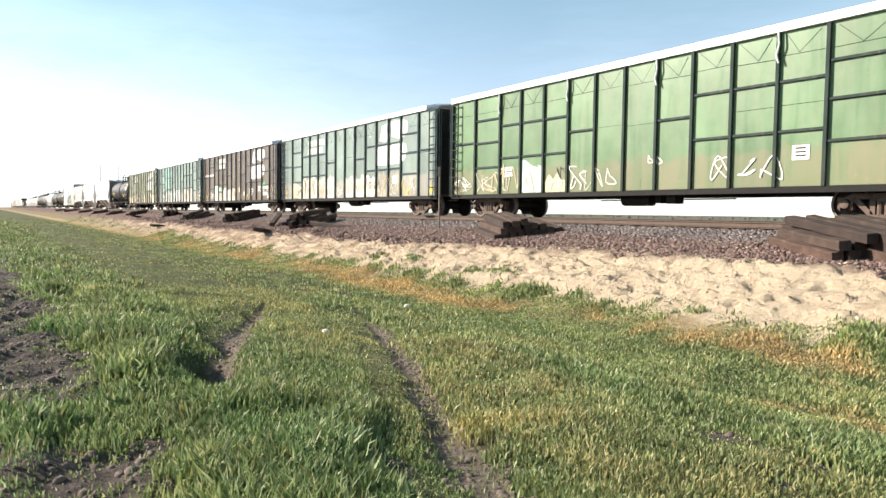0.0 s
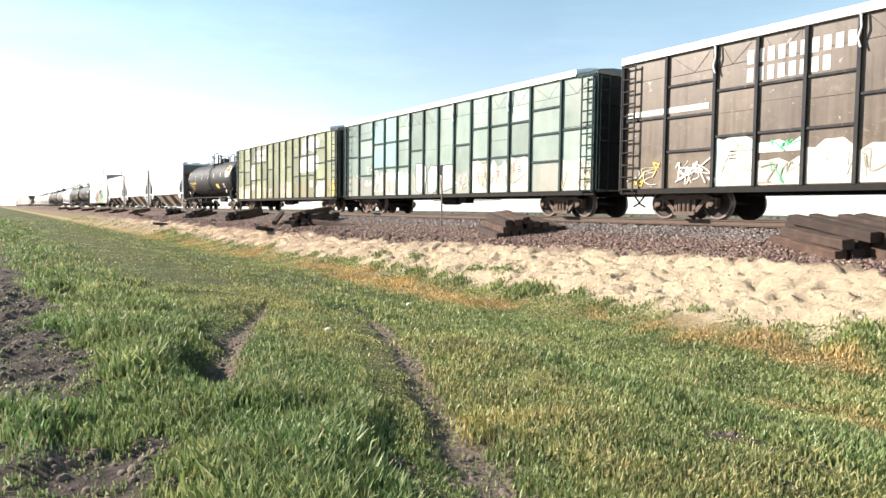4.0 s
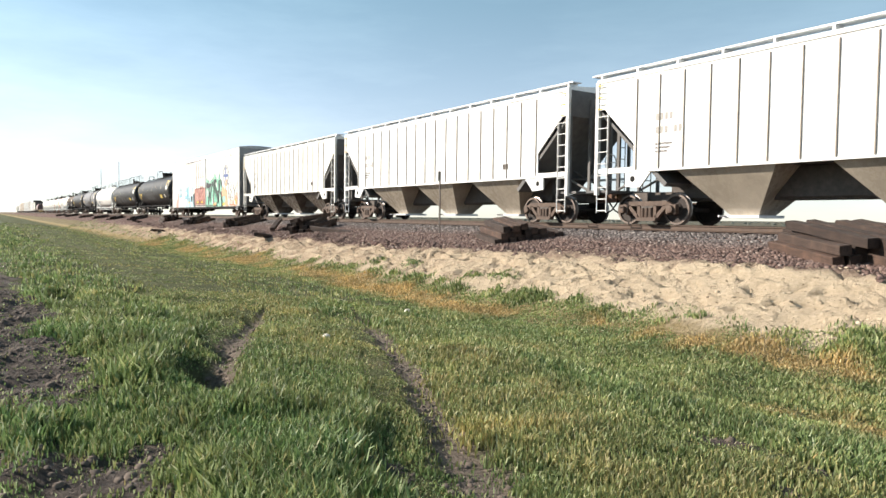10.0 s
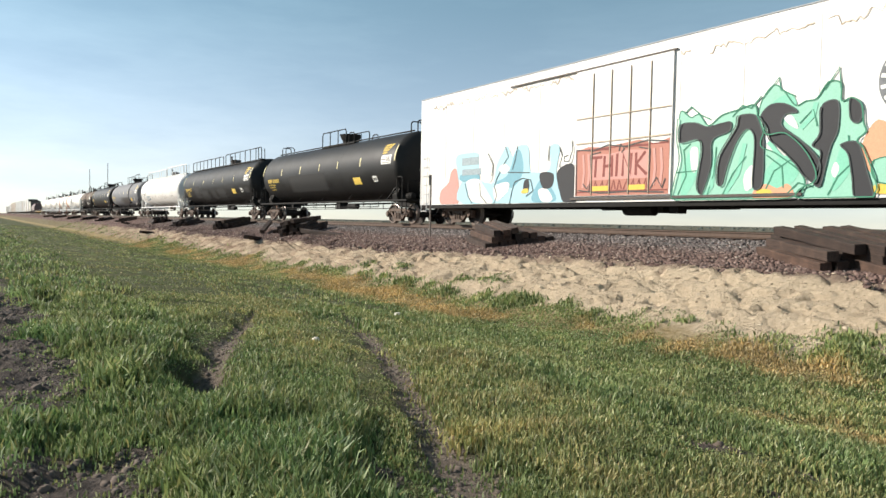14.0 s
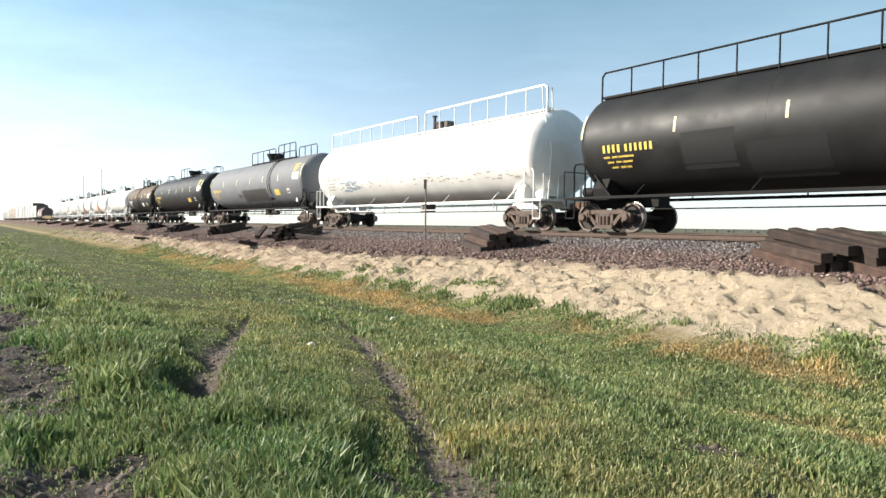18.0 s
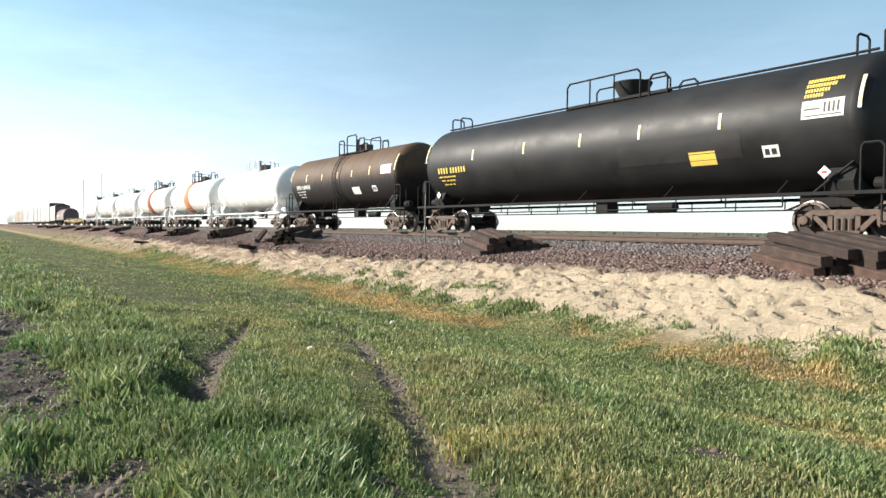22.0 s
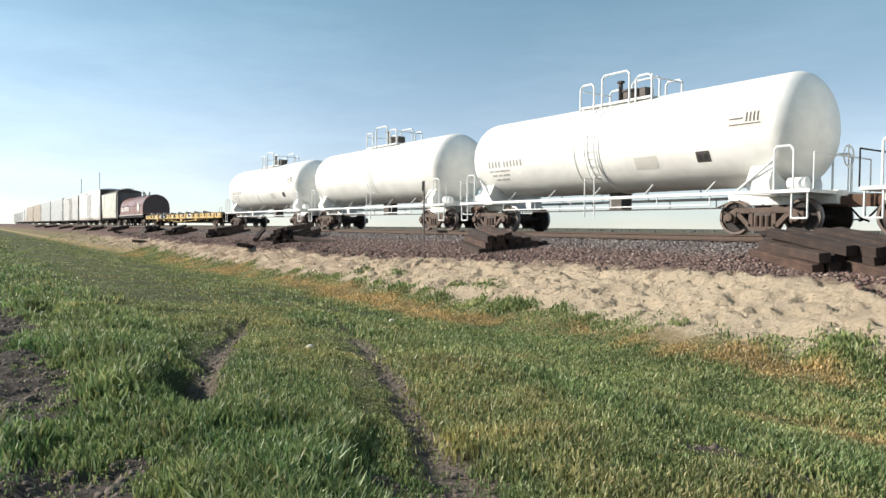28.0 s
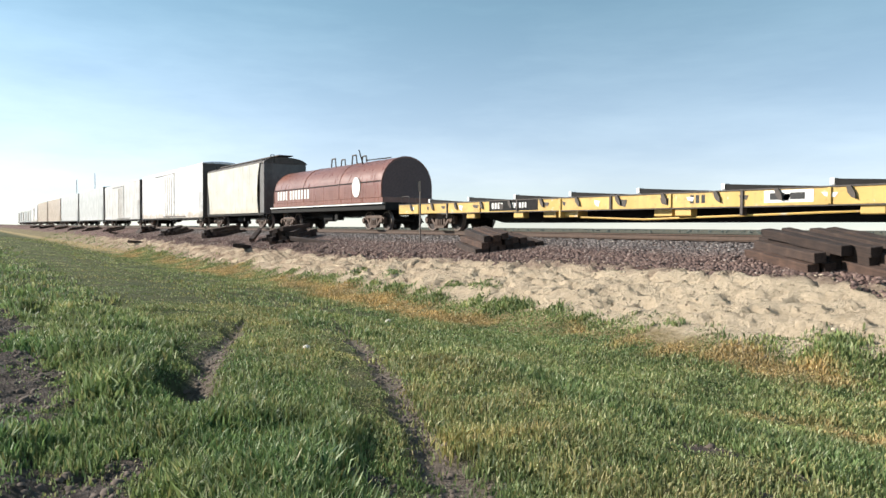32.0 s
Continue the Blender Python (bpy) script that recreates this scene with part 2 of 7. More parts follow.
def grass_colour(n, l, p):
    """Green to straw, blade by blade; how dry and how deep a green a place is comes with the mesh."""
    geo = n.new("ShaderNodeNewGeometry")
    own = geo.outputs["Random Per Island"]
    dryness, shade = n.new("ShaderNodeAttribute"), n.new("ShaderNodeAttribute")
    dryness.attribute_name, shade.attribute_name = "dry", "pale"
    green = ramp(n, l, own, [(0.0, (0.088, 0.125, 0.043)), (0.4, (0.182, 0.245, 0.09)), (0.8, (0.29, 0.36, 0.145)), (0.95, (0.42, 0.46, 0.25)), (1.0, (0.57, 0.56, 0.36))])
    blue = ramp(n, l, own, [(0.0, (0.05, 0.1, 0.035)), (0.5, (0.125, 0.22, 0.075)), (0.85, (0.24, 0.355, 0.14)), (1.0, (0.47, 0.55, 0.34))])
    straw = ramp(n, l, own, [(0.0, (0.22, 0.17, 0.075)), (0.3, (0.42, 0.3, 0.13)), (0.7, (0.6, 0.41, 0.185)), (1.0, (0.7, 0.54, 0.3))])
    col = mix(n, l, level(n, l, shade.outputs["Fac"], 0.6, 0.0), green, blue)
    col = mix(n, l, dryness.outputs["Fac"], col, straw)
    clump = ramp(n, l, noise_of(n, l, geo.outputs["Position"], 1.1, 5, 0.7), [(0.3, (0.6, 0.62, 0.6)), (0.5, (1, 1, 1)), (0.72, (1.4, 1.35, 1.25))])
    col = mix(n, l, 1.0, col, clump, "MULTIPLY")
    l.new(col, p.inputs["Base Color"])
    p.inputs["Roughness"].default_value = 0.55
    p.inputs["Specular IOR Level"].default_value = 0.35
    thin = n.new("ShaderNodeBsdfTranslucent")
    l.new(col, thin.inputs["Color"])
    both = node(n, "MixShader", Fac=0.3)
    l.new(p.outputs[0], both.inputs[1])
    l.new(thin.outputs[0], both.inputs[2])
    l.new(both.outputs[0], n["Material Output"].inputs["Surface"])


def stone_colour(n, l, p):
    own = n.new("ShaderNodeNewGeometry").outputs["Random Per Island"]
    col = ramp(n, l, own, [(0.0, (0.055, 0.029, 0.023)), (0.4, (0.115, 0.064, 0.052)), (0.75, (0.175, 0.106, 0.086)), (0.95, (0.28, 0.19, 0.155)), (1.0, (0.4, 0.33, 0.28))])
    at = n.new("ShaderNodeNewGeometry").outputs["Position"]
    f = noise_of(n, l, at, 40.0, 4)
    sep = n.new("ShaderNodeSeparateXYZ")
    l.new(at, sep.inputs[0])
    fresh = ramp(n, l, own, [(0.0, (0.05, 0.046, 0.046)), (0.5, (0.105, 0.092, 0.09)), (0.85, (0.195, 0.175, 0.168)), (1.0, (0.42, 0.38, 0.34))])
    col = mix(n, l, level(n, l, sep.outputs[1], 14.0, 15.2), col, fresh)
    l.new(mix(n, l, level(n, l, f, 0.3, 1.3), col, (0.2, 0.15, 0.13)), p.inputs["Base Color"])
    p.inputs["Roughness"].default_value = 0.85


def clod_colour(n, l, p):
    own = n.new("ShaderNodeNewGeometry").outputs["Random Per Island"]
    col = ramp(n, l, own, [(0.0, (0.16, 0.115, 0.075)), (0.3, (0.34, 0.265, 0.185)), (1.0, (0.6, 0.49, 0.36))])
    l.new(col, p.inputs["Base Color"])
    p.inputs["Roughness"].default_value = 0.95


def old_timber(n, l, p):
    """Creosoted sleepers: near black, split along the grain, browner where sun-bleached."""
    at = n.new("ShaderNodeTexCoord").outputs["Object"]
    own = n.new("ShaderNodeObjectInfo").outputs["Random"]
    grain = noise_of(n, l, at, 6.0, 6, 0.7, (0.35, 6.0, 6.0))
    blot = noise_of(n, l, at, 3.0, 4)
    col = mix(n, l, level(n, l, grain, 0.3, 0.75), (0.022, 0.015, 0.013), (0.11, 0.068, 0.05))
    col = mix(n, l, level(n, l, blot, 0.5, 0.85), col, (0.14, 0.092, 0.07))
    tone = ramp(n, l, own, [(0.0, (0.4, 0.37, 0.36)), (0.6, (0.7, 0.68, 0.66)), (1.0, (1.1, 0.95, 0.85))])
    l.new(mix(n, l, 1.0, col, tone, "MULTIPLY"), p.inputs["Base Color"])
    p.inputs["Roughness"].default_value = 0.85
    bump(n, l, p, grain, 0.7, 0.012)


GROUND = material("ground", ground_colour)
GRASS = material("grass", grass_colour)
STONE = material("ballast_stone", stone_colour)
CLOD = material("sand_clod", clod_colour)
TIMBER = material("creosoted_timber", old_timber)
RUST = plain("rusty_steel", (0.12, 0.066, 0.042), 0.75, 0.3, 0.35, 9.0)
RAIL_HEAD = plain("rail_steel", (0.085, 0.053, 0.037), 0.65, 0.2, 0.3, 7.0)
CAST = plain("cast_steel", (0.11, 0.074, 0.056), 0.75, 0.1, 0.35, 8.0)
WHEEL = plain("sooty_wheel", (0.035, 0.026, 0.022), 0.8, 0.0, 0.35, 8.0)
RIM = plain("wheel_rim", (0.15, 0.115, 0.095), 0.6, 0.3, 0.25, 8.0)
TREAD = plain("polished_tread", (0.34, 0.3, 0.28), 0.4, 0.7, 0.15, 8.0)
BLACK = plain("black_underframe", (0.016, 0.015, 0.014), 0.8, 0.0, 0.4, 6.0)
BLACK.node_tree.nodes["Principled BSDF"].inputs["Specular IOR Level"].default_value = 0.25
GRIME = plain("grimy_steel", (0.09, 0.075, 0.065), 0.7, 0.2, 0.35, 6.0)
WHITE_PAINT = plain("white_railing", (0.78, 0.78, 0.75), 0.5, 0.0, 0.06, 5.0)
GALV = plain("galvanised_roof", (0.74, 0.75, 0.76), 0.5, 0.1, 0.08, 2.0)
MARK_W = flat_paint("white_marking", (0.78, 0.77, 0.72))
MARK_Y = flat_paint("yellow_marking", (0.78, 0.55, 0.1))
MARK_K = flat_paint("black_marking", (0.03, 0.03, 0.03))
MARK_R = flat_paint("red_marking", (0.55, 0.08, 0.05))
REFLEX = flat_paint("pale_yellow_reflector", (0.8, 0.72, 0.4))


# ---- mesh making ----
class Geo:
    """Collects the faces of one mesh."""
    def __init__(self):
        self.v, self.f = [], []

    def add(self, verts, faces):
        k = len(self.v)
        self.v += verts
        self.f += [tuple(i + k for i in face) for face in faces]
        return self

    def box(self, x0, x1, y0, y1, z0, z1, c=0.0):
        if c <= 0:
            return self.add([(x, y, z) for z in (z0, z1) for y in (y0, y1) for x in (x0, x1)],
                            [(0, 2, 3, 1), (4, 5, 7, 6), (0, 1, 5, 4), (2, 6, 7, 3), (0, 4, 6, 2), (1, 3, 7, 5)])
        ring = [(-1, -1), (1, -1), (1, 1), (-1, 1)]
        my, mz, hy, hz = (y0 + y1) / 2, (z0 + z1) / 2, (y1 - y0) / 2, (z1 - z0) / 2
        pts = []
        for a, b in ring:
            first = (a * hy, b * (hz - c)) if a * b > 0 else (a * (hy - c), b * hz)
            second = (a * (hy - c), b * hz) if a * b > 0 else (a * hy, b * (hz - c))
            pts += [first, second]
        return self.prism([(my + y, mz + z) for y, z in pts], x0, x1)

    def prism(self, yz, x0, x1):
        """A section in y and z, drawn out from x0 to x1."""
        n = len(yz)
        side = [(i, (i + 1) % n, n + (i + 1) % n, n + i) for i in range(n)]
        return self.add([(x0, y, z) for y, z in yz] + [(x1, y, z) for y, z in yz], side + [tuple(range(n))[::-1], tuple(range(n, 2 * n))])

    def slab(self, xz, y0, y1):
        """A shape in x and z, of thickness y0 to y1."""
        n = len(xz)
        side = [(i, n + i, n + (i + 1) % n, (i + 1) % n) for i in range(n)]
        return self.add([(x, y0, z) for x, z in xz] + [(x, y1, z) for x, z in xz], side + [tuple(range(n)), tuple(range(n, 2 * n))[::-1]])

    def lathe(self, xr, n=32, cy=0.0, cz=0.0, axis="x"):
        verts, faces = [], []
        for x, r in xr:
            for k in range(n):
                a = 2 * math.pi * k / n
                u, w = r * math.cos(a), r * math.sin(a)
                verts.append((x, cy + u, cz + w) if axis == "x" else (cy + u, x, cz + w) if axis == "y" else (cy + u, cz + w, x))
        for i in range(len(xr) - 1):
            for k in range(n):
                m = (k + 1) % n
                faces.append((i * n + k, i * n + m, (i + 1) * n + m, (i + 1) * n + k))
        faces += [tuple(range(n))[::-1], tuple(range((len(xr) - 1) * n, len(xr) * n))]
        return self.add(verts, faces)

    def rod(self, a, b, r, n=6):
        a, b = Vector(a), Vector(b)
        turn = (b - a).to_track_quat("Z", "Y")
        ring = [turn @ Vector((r * math.cos(2 * math.pi * k / n), r * math.sin(2 * math.pi * k / n), 0)) for k in range(n)]
        verts = [tuple(a + p) for p in ring] + [tuple(b + p) for p in ring]
        return self.add(verts, [(k, (k + 1) % n, n + (k + 1) % n, n + k) for k in range(n)] + [tuple(range(n))[::-1], tuple(range(n, 2 * n))])

    def path(self, pts, r, n=6):
        for a, b in zip(pts, pts[1:]):
            self.rod(a, b, r, n)
        return self

    def ribbon(self, pts, width, y, depth=0.004):
        """A painted line in the plane of a side, at y, as one mitred strip."""
        out = -1 if y < 0 else 1
        pts = [Vector(p) for k, p in enumerate(pts) if k == 0 or (Vector(p) - Vector(pts[k - 1])).length > 1e-5]
        verts, n = [], len(pts)
        for k, p in enumerate(pts):
            d0 = (p - pts[k - 1]).normalized() if k else (pts[1] - p).normalized()
            d1 = (pts[k + 1] - p).normalized() if k < n - 1 else d0
            d = (d0 + d1).normalized() if (d0 + d1).length > 0.2 else d1
            cut = max(0.85, abs(d.dot(d1)))
            nx, nz = -d.y * width / 2 / cut, d.x * width / 2 / cut
            ex = (d * width / 3) * ((k == n - 1) - (k == 0))
            level_y = y + out * 0.0007 * k
            for side in (1, -1):
                for yy in (level_y, level_y - out * depth):
                    verts.append((p.x + ex.x + side * nx, yy, p.y + ex.y + side * nz))
        faces = [(0, 2, 3, 1), (4 * n - 4, 4 * n - 3, 4 * n - 1, 4 * n - 2)]
        for k in range(n - 1):
            i = 4 * k
            faces += [(i, i + 4, i + 6, i + 2), (i + 1, i + 3, i + 7, i + 5), (i, i + 1, i + 5, i + 4), (i + 2, i + 6, i + 7, i + 3)]
        return self.add(verts, faces)

    def ring(self, cx, cz, r0, r1, y, n=32, depth=0.004):
        """A flat painted ring in the plane of a side."""
        out = -1 if y < 0 else 1
        verts = []
        for r, yy in ((r0, y), (r1, y), (r1, y - out * depth), (r0, y - out * depth)):
            verts += [(cx + r * math.cos(2 * math.pi * k / n), yy, cz + r * math.sin(2 * math.pi * k / n)) for k in range(n)]
        faces = []
        for a in range(4):
            b = (a + 1) % 4
            faces += [(a * n + k, a * n + (k + 1) % n, b * n + (k + 1) % n, b * n + k) for k in range(n)]
        return self.add(verts, faces)

    def mesh(self, name, mat, smooth=False):
        me = bpy.data.meshes.new(name)
        me.from_pydata(self.v, [], self.f)
        bm = bmesh.new()
        bm.from_mesh(me)
        bmesh.ops.recalc_face_normals(bm, faces=bm.faces)
        bm.to_mesh(me)
        bm.free()
        me.materials.append(mat)
        if smooth:
            me.shade_smooth()
            me.set_sharp_from_angle(angle=radians(38))
        return me


def part(name, geo, mat, parent, label="", smooth=False, at=(0, 0, 0)):
    ob = new(name, geo.mesh(name, mat, smooth))
    ob.parent = parent
    ob.location = at
    return tagged(ob, label)


def again(ob, at, turn=0.0, parent=None):
    """The same piece once more, on the same mesh."""
    made = new(ob.name.split(".")[0], ob.data)
    made.parent = parent or ob.parent
    made.location = at
    made.rotation_euler = (0, 0, turn)
    if "label" in ob:
        made["label"] = ob["label"]
    return made


def thing(name, label, category, group="", at=(0, 0, 0)):
    ob = new(name)
    ob.location = at
    return tagged(ob, label, category, group)


def quick_mesh(name, verts, tris, mat):
    """A large mesh from arrays of points and triangles."""
    me = bpy.data.meshes.new(name)
    me.vertices.add(len(verts))
    me.vertices.foreach_set("co", np.asarray(verts, np.float32).ravel())
    me.loops.add(tris.size)
    me.loops.foreach_set("vertex_index", tris.astype(np.int32).ravel())
    me.polygons.add(len(tris))
    me.polygons.foreach_set("loop_start", np.arange(0, tris.size, 3, dtype=np.int32))
    me.update(calc_edges=True)
    me.validate()
    me.materials.append(mat)
    return me


# ---- the ground ----
TRACK_Y, RAIL_Z = 17.6, 1.35
PROFILE = ((-400, 0.3), (-12, 0.05), (-5, 0.0), (0.0, 0.02), (2.2, 0.0), (3.5, -0.06), (5.0, -0.2), (6.5, -0.38), (7.8, -0.5), (8.6, -0.52), (9.2, -0.42), (9.8, -0.22), (10.4, 0.0), (12.5, 0.6),
           (13.2, 0.7), (15.55, 1.06), (16.1, 1.14), (19.1, 1.14), (19.7, 1.06), (23.0, 0.1), (30.0, -0.1), (120.0, -0.3), (4000.0, -0.9))
RUTS = (((-11.6, 3.95), (-10.6, 3.52), (-9.2, 2.89), (-7.95, 2.31), (-6.8, 1.87), (-6.14, 1.64)), ((-12.8, 6.2), (-9.86, 5.05), (-8.33, 4.53), (-6.81, 3.92), (-5.41, 3.3), (-4.5, 2.9), (-3.84, 2.6), (-3.3, 2.41), (-2.8, 2.25), (-1.5, 2.0)))
DIPS = ((-6.75, 1.76, 0.5, 0.24, 0.42), (-7.9, 2.2, 0.35, 0.14, 0.14), (-10.2, 3.3, 0.4, 0.13, 0.12), (-14.3, 2.4, 0.7, 0.22, 0.42), (-13.75, 1.05, 0.7, 0.22, 0.36), (-50.0, 2.4, 3.0, 0.5, 0.6))


def smooth_noise(x, y, scale, seed):
    """Value noise in arrays, about -1 to 1."""
    gx, gy = x / scale + seed * 17.3, y / scale + seed * 5.1
    ix, iy = np.floor(gx), np.floor(gy)
    fx, fy = gx - ix, gy - iy
    fx, fy = fx * fx * (3 - 2 * fx), fy * fy * (3 - 2 * fy)
    def h(a, b):
        v = np.sin(a * 127.1 + b * 311.7 + seed * 74.7) * 43758.5453
        return (v - np.floor(v)) * 2 - 1
    return (h(ix, iy) * (1 - fx) + h(ix + 1, iy) * fx) * (1 - fy) + (h(ix, iy + 1) * (1 - fx) + h(ix + 1, iy + 1) * fx) * fy


def rut_depth(x, y):
    """0 off the wheel ruts, 1 in the middle of one."""
    best = np.full(np.shape(x), 9.0)
    for line in RUTS:
        for (ax, ay), (bx, by) in zip(line, line[1:]):
            dx, dy = bx - ax, by - ay
            s = np.clip(((x - ax) * dx + (y - ay) * dy) / (dx * dx + dy * dy), 0, 1)
            best = np.minimum(best, np.hypot(x - ax - s * dx, y - ay - s * dy))
    wide = (0.105 + 0.05 * np.clip((x + 6.5) / 3, 0, 1) + 0.05 * smooth_noise(x, y, 0.7, 3) + 0.035 * smooth_noise(x, y, 0.23, 33)) * np.clip((x + 13.5) / 4, 0.45, 1)
    return np.clip(1.6 - best / wide, 0, 1)


def dip_amount(x, y):
    """1 in the middle of a hollow in the grass."""
    best = np.zeros(np.shape(x))
    for cx, cy, rx, ry, deep in DIPS:
        best = np.maximum(best, np.exp(-((x - cx) / rx) ** 2 - ((y - cy) / ry) ** 2))
    return best


BARE = ((-12.0, 0.1, 5.5, 0.7), (-7.6, 0.3, 1.7, 0.55), (-4.4, 0.42, 0.85, 0.42), (-3.6, 1.95, 0.3, 0.15), (-3.04, 4.6, 0.22, 0.13), (-2.4, 4.6, 0.24, 0.15), (-2.2, 3.95, 0.26, 0.15))


def bare_amount(x, y):
    """1 where the verge is worn down to dirt."""
    best = np.zeros(np.shape(x))
    ragged = 0.4 * smooth_noise(x, y, 0.5, 31) + 0.35 * smooth_noise(x, y, 0.17, 32)
    for cx, cy, rx, ry in BARE:
        best = np.maximum(best, np.clip((1.0 + ragged - np.hypot((x - cx) / rx, (y - cy) / ry)) * 3.5, 0, 1))
    return best


def road_amount(x, y):
    edge = 0.12 + 0.38 * smooth_noise(x, y, 2.6, 9) + 0.18 * smooth_noise(x, y, 0.6, 4)
    return np.clip((edge - y) / 0.25 + 0.5, 0, 1)


def ground_z(x, y):
    px, pz = np.array(PROFILE).T
    z = np.interp(y, px, pz)
    near = np.exp(-(np.abs(y - 5) / 60) ** 2) * np.exp(-(np.abs(x) / 200) ** 2)
    z = z + near * (0.05 * smooth_noise(x, y, 3.1, 1) + 0.02 * smooth_noise(x, y, 0.8, 2)) * np.where((y > 15.4) & (y < 19.8), 0.1, 1)
    bank = np.clip((y - 9.9) / 0.6, 0, 1) * np.clip((13.0 - y) / 0.6, 0, 1)
    crust = np.tanh(9 * smooth_noise(x * 0.45, y, 0.3, 5) + 8 * smooth_noise(x * 0.7, y, 0.15, 8) + 1.5)
    gully = np.abs(smooth_noise(x * 0.55 + 0.35 * y, y, 0.42, 51)) + 0.6 * np.abs(smooth_noise(x * 0.7 - 0.3 * y, y, 0.19, 52))
    z = z + bank * (0.05 * crust + 0.045 * np.clip(gully, 0, 0.8) - 0.03 + 0.04 * smooth_noise(x * 0.6, y, 0.13, 9) + 0.07 * smooth_noise(x, y, 1.7, 7) + 0.03 * np.tanh(9 * smooth_noise(x * 0.4, y, 0.6, 53)))
    for cx, cy, rx, ry, deep in DIPS:
        z = z - deep * np.exp(-((x - cx) / rx) ** 2 - ((y - cy) / ry) ** 2)
    z = z + 0.13 * np.exp(-((x + 7.1) / 1.0) ** 2 - ((y - 1.25) / 0.4) ** 2)
    hollow = np.exp(-((x + 7.9) / 0.7) ** 2 - ((y - 10.75) / 0.22) ** 2) + np.exp(-((x + 5.6) / 0.6) ** 2 - ((y - 10.25) / 0.16) ** 2)
    z = z - 0.16 * hollow
    z = z + 0.05 * bare_amount(x, y) * (smooth_noise(x, y, 0.28, 34) + 0.7 * smooth_noise(x, y, 0.13, 35))
    return z - 0.06 * rut_depth(x, y)


def make_ground():
    xs = np.r_[np.linspace(-4000, -300, 14), np.linspace(-280, -70, 42), np.arange(-66, -24, 0.5), np.arange(-24, 3, 0.06), np.arange(3, 4, 0.2), np.arange(4, 30, 1.0), np.linspace(32, 300, 12), np.linspace(500, 4000, 6)]
    ys = np.r_[np.linspace(-400, -14, 8), np.arange(-12, 0, 0.8), np.arange(0, 1.2, 0.06), np.arange(1.2, 9.6, 0.1), np.arange(9.6, 13.6, 0.05), np.arange(13.6, 24, 0.3), np.linspace(25, 120, 12), np.linspace(200, 4000, 10)]
    gx, gy = np.meshgrid(xs, ys)
    gz = ground_z(gx, gy)
    verts = np.stack([gx.ravel(), gy.ravel(), gz.ravel()], 1)
    w, hgt = len(xs), len(ys)
    i = (np.arange(hgt - 1)[:, None] * w + np.arange(w - 1)[None]).ravel()
    tris = np.concatenate([np.stack([i, i + 1, i + w + 1], 1), np.stack([i, i + w + 1, i + w], 1)])
    me = quick_mesh("ground", verts, tris, GROUND)
    me.shade_smooth()
    bare = me.attributes.new("bare", "FLOAT", "POINT")
    bare.data.foreach_set("value", rut_depth(gx, gy).astype(np.float32).ravel())
    worn = me.attributes.new("worn", "FLOAT", "POINT")
    worn.data.foreach_set("value", np.maximum(bare_amount(gx, gy), road_amount(gx, gy)).astype(np.float32).ravel())
    ob = new("ground", me)
    tagged(ob, "grassy ditch, sandy bank and ballast bed beside a dirt road", "ground", kind="structure")


make_ground()


# ---- the line ----
def make_track():
    track = thing("railway_track", "rusty rails on weathered timber sleepers in red ballast", "railway track")
    tagged(track, kind="structure")
    section = [(-0.075, -0.17), (0.075, -0.17), (0.075, -0.155), (0.012, -0.135), (0.01, -0.05), (0.036, -0.035), (0.036, -0.004), (0.03, 0.0), (-0.03, 0.0), (-0.036, -0.004), (-0.036, -0.035), (-0.01, -0.05), (-0.012, -0.135), (-0.075, -0.155)]
    for side in (-1, 1):
        part("rail", Geo().prism(section, -900, 320), RAIL_HEAD, track, at=(0, TRACK_Y + side * 0.754, RAIL_Z))
    first = part("sleeper", Geo().box(-0.115, 0.115, -1.29, 1.29, -0.18, 0, 0.012), TIMBER, track, at=(-60, TRACK_Y, RAIL_Z - 0.175))
    for k in range(1, 130):
        again(first, (-60 + 0.53 * k, TRACK_Y + random.uniform(-0.03, 0.03), RAIL_Z - 0.175 + random.uniform(-0.008, 0.004)), random.uniform(-0.015, 0.015))
    far = Geo()
    for k in range(330):
        x = -60.5 - 0.53 * k
        far.box(x - 0.115, x + 0.115, TRACK_Y - 1.29, TRACK_Y + 1.29, RAIL_Z - 0.35, RAIL_Z - 0.175)
    tagged(part("sleepers", far, TIMBER, track), kind="stuff")


make_track()


def old_tie_mesh(seed):
    r = random.Random(seed)
    g = Geo()
    n, rings = 8, 7
    for i in range(rings):
        x = -1.3 + 2.6 * i / (rings - 1)
        dy, dz = r.uniform(-0.008, 0.008), r.uniform(-0.008, 0.008)
        for y, z in ((-0.11, -0.085), (-0.1, -0.095), (0.1, -0.095), (0.11, -0.085), (0.11, 0.08), (0.095, 0.095), (-0.095, 0.095), (-0.11, 0.08)):
            g.v.append((x + (r.uniform(-0.02, 0.02) if i in (0, rings - 1) else 0), y + dy + r.uniform(-0.006, 0.006), z + dz + r.uniform(-0.006, 0.006)))
    for i in range(rings - 1):
        for k in range(n):
            g.f.append((i * n + k, i * n + (k + 1) % n, (i + 1) * n + (k + 1) % n, (i + 1) * n + k))
    g.f += [tuple(range(n))[::-1], tuple(range((rings - 1) * n, rings * n))]
    return g.mesh("old_sleeper", TIMBER)


TIES = [old_tie_mesh(k) for k in range(4)]


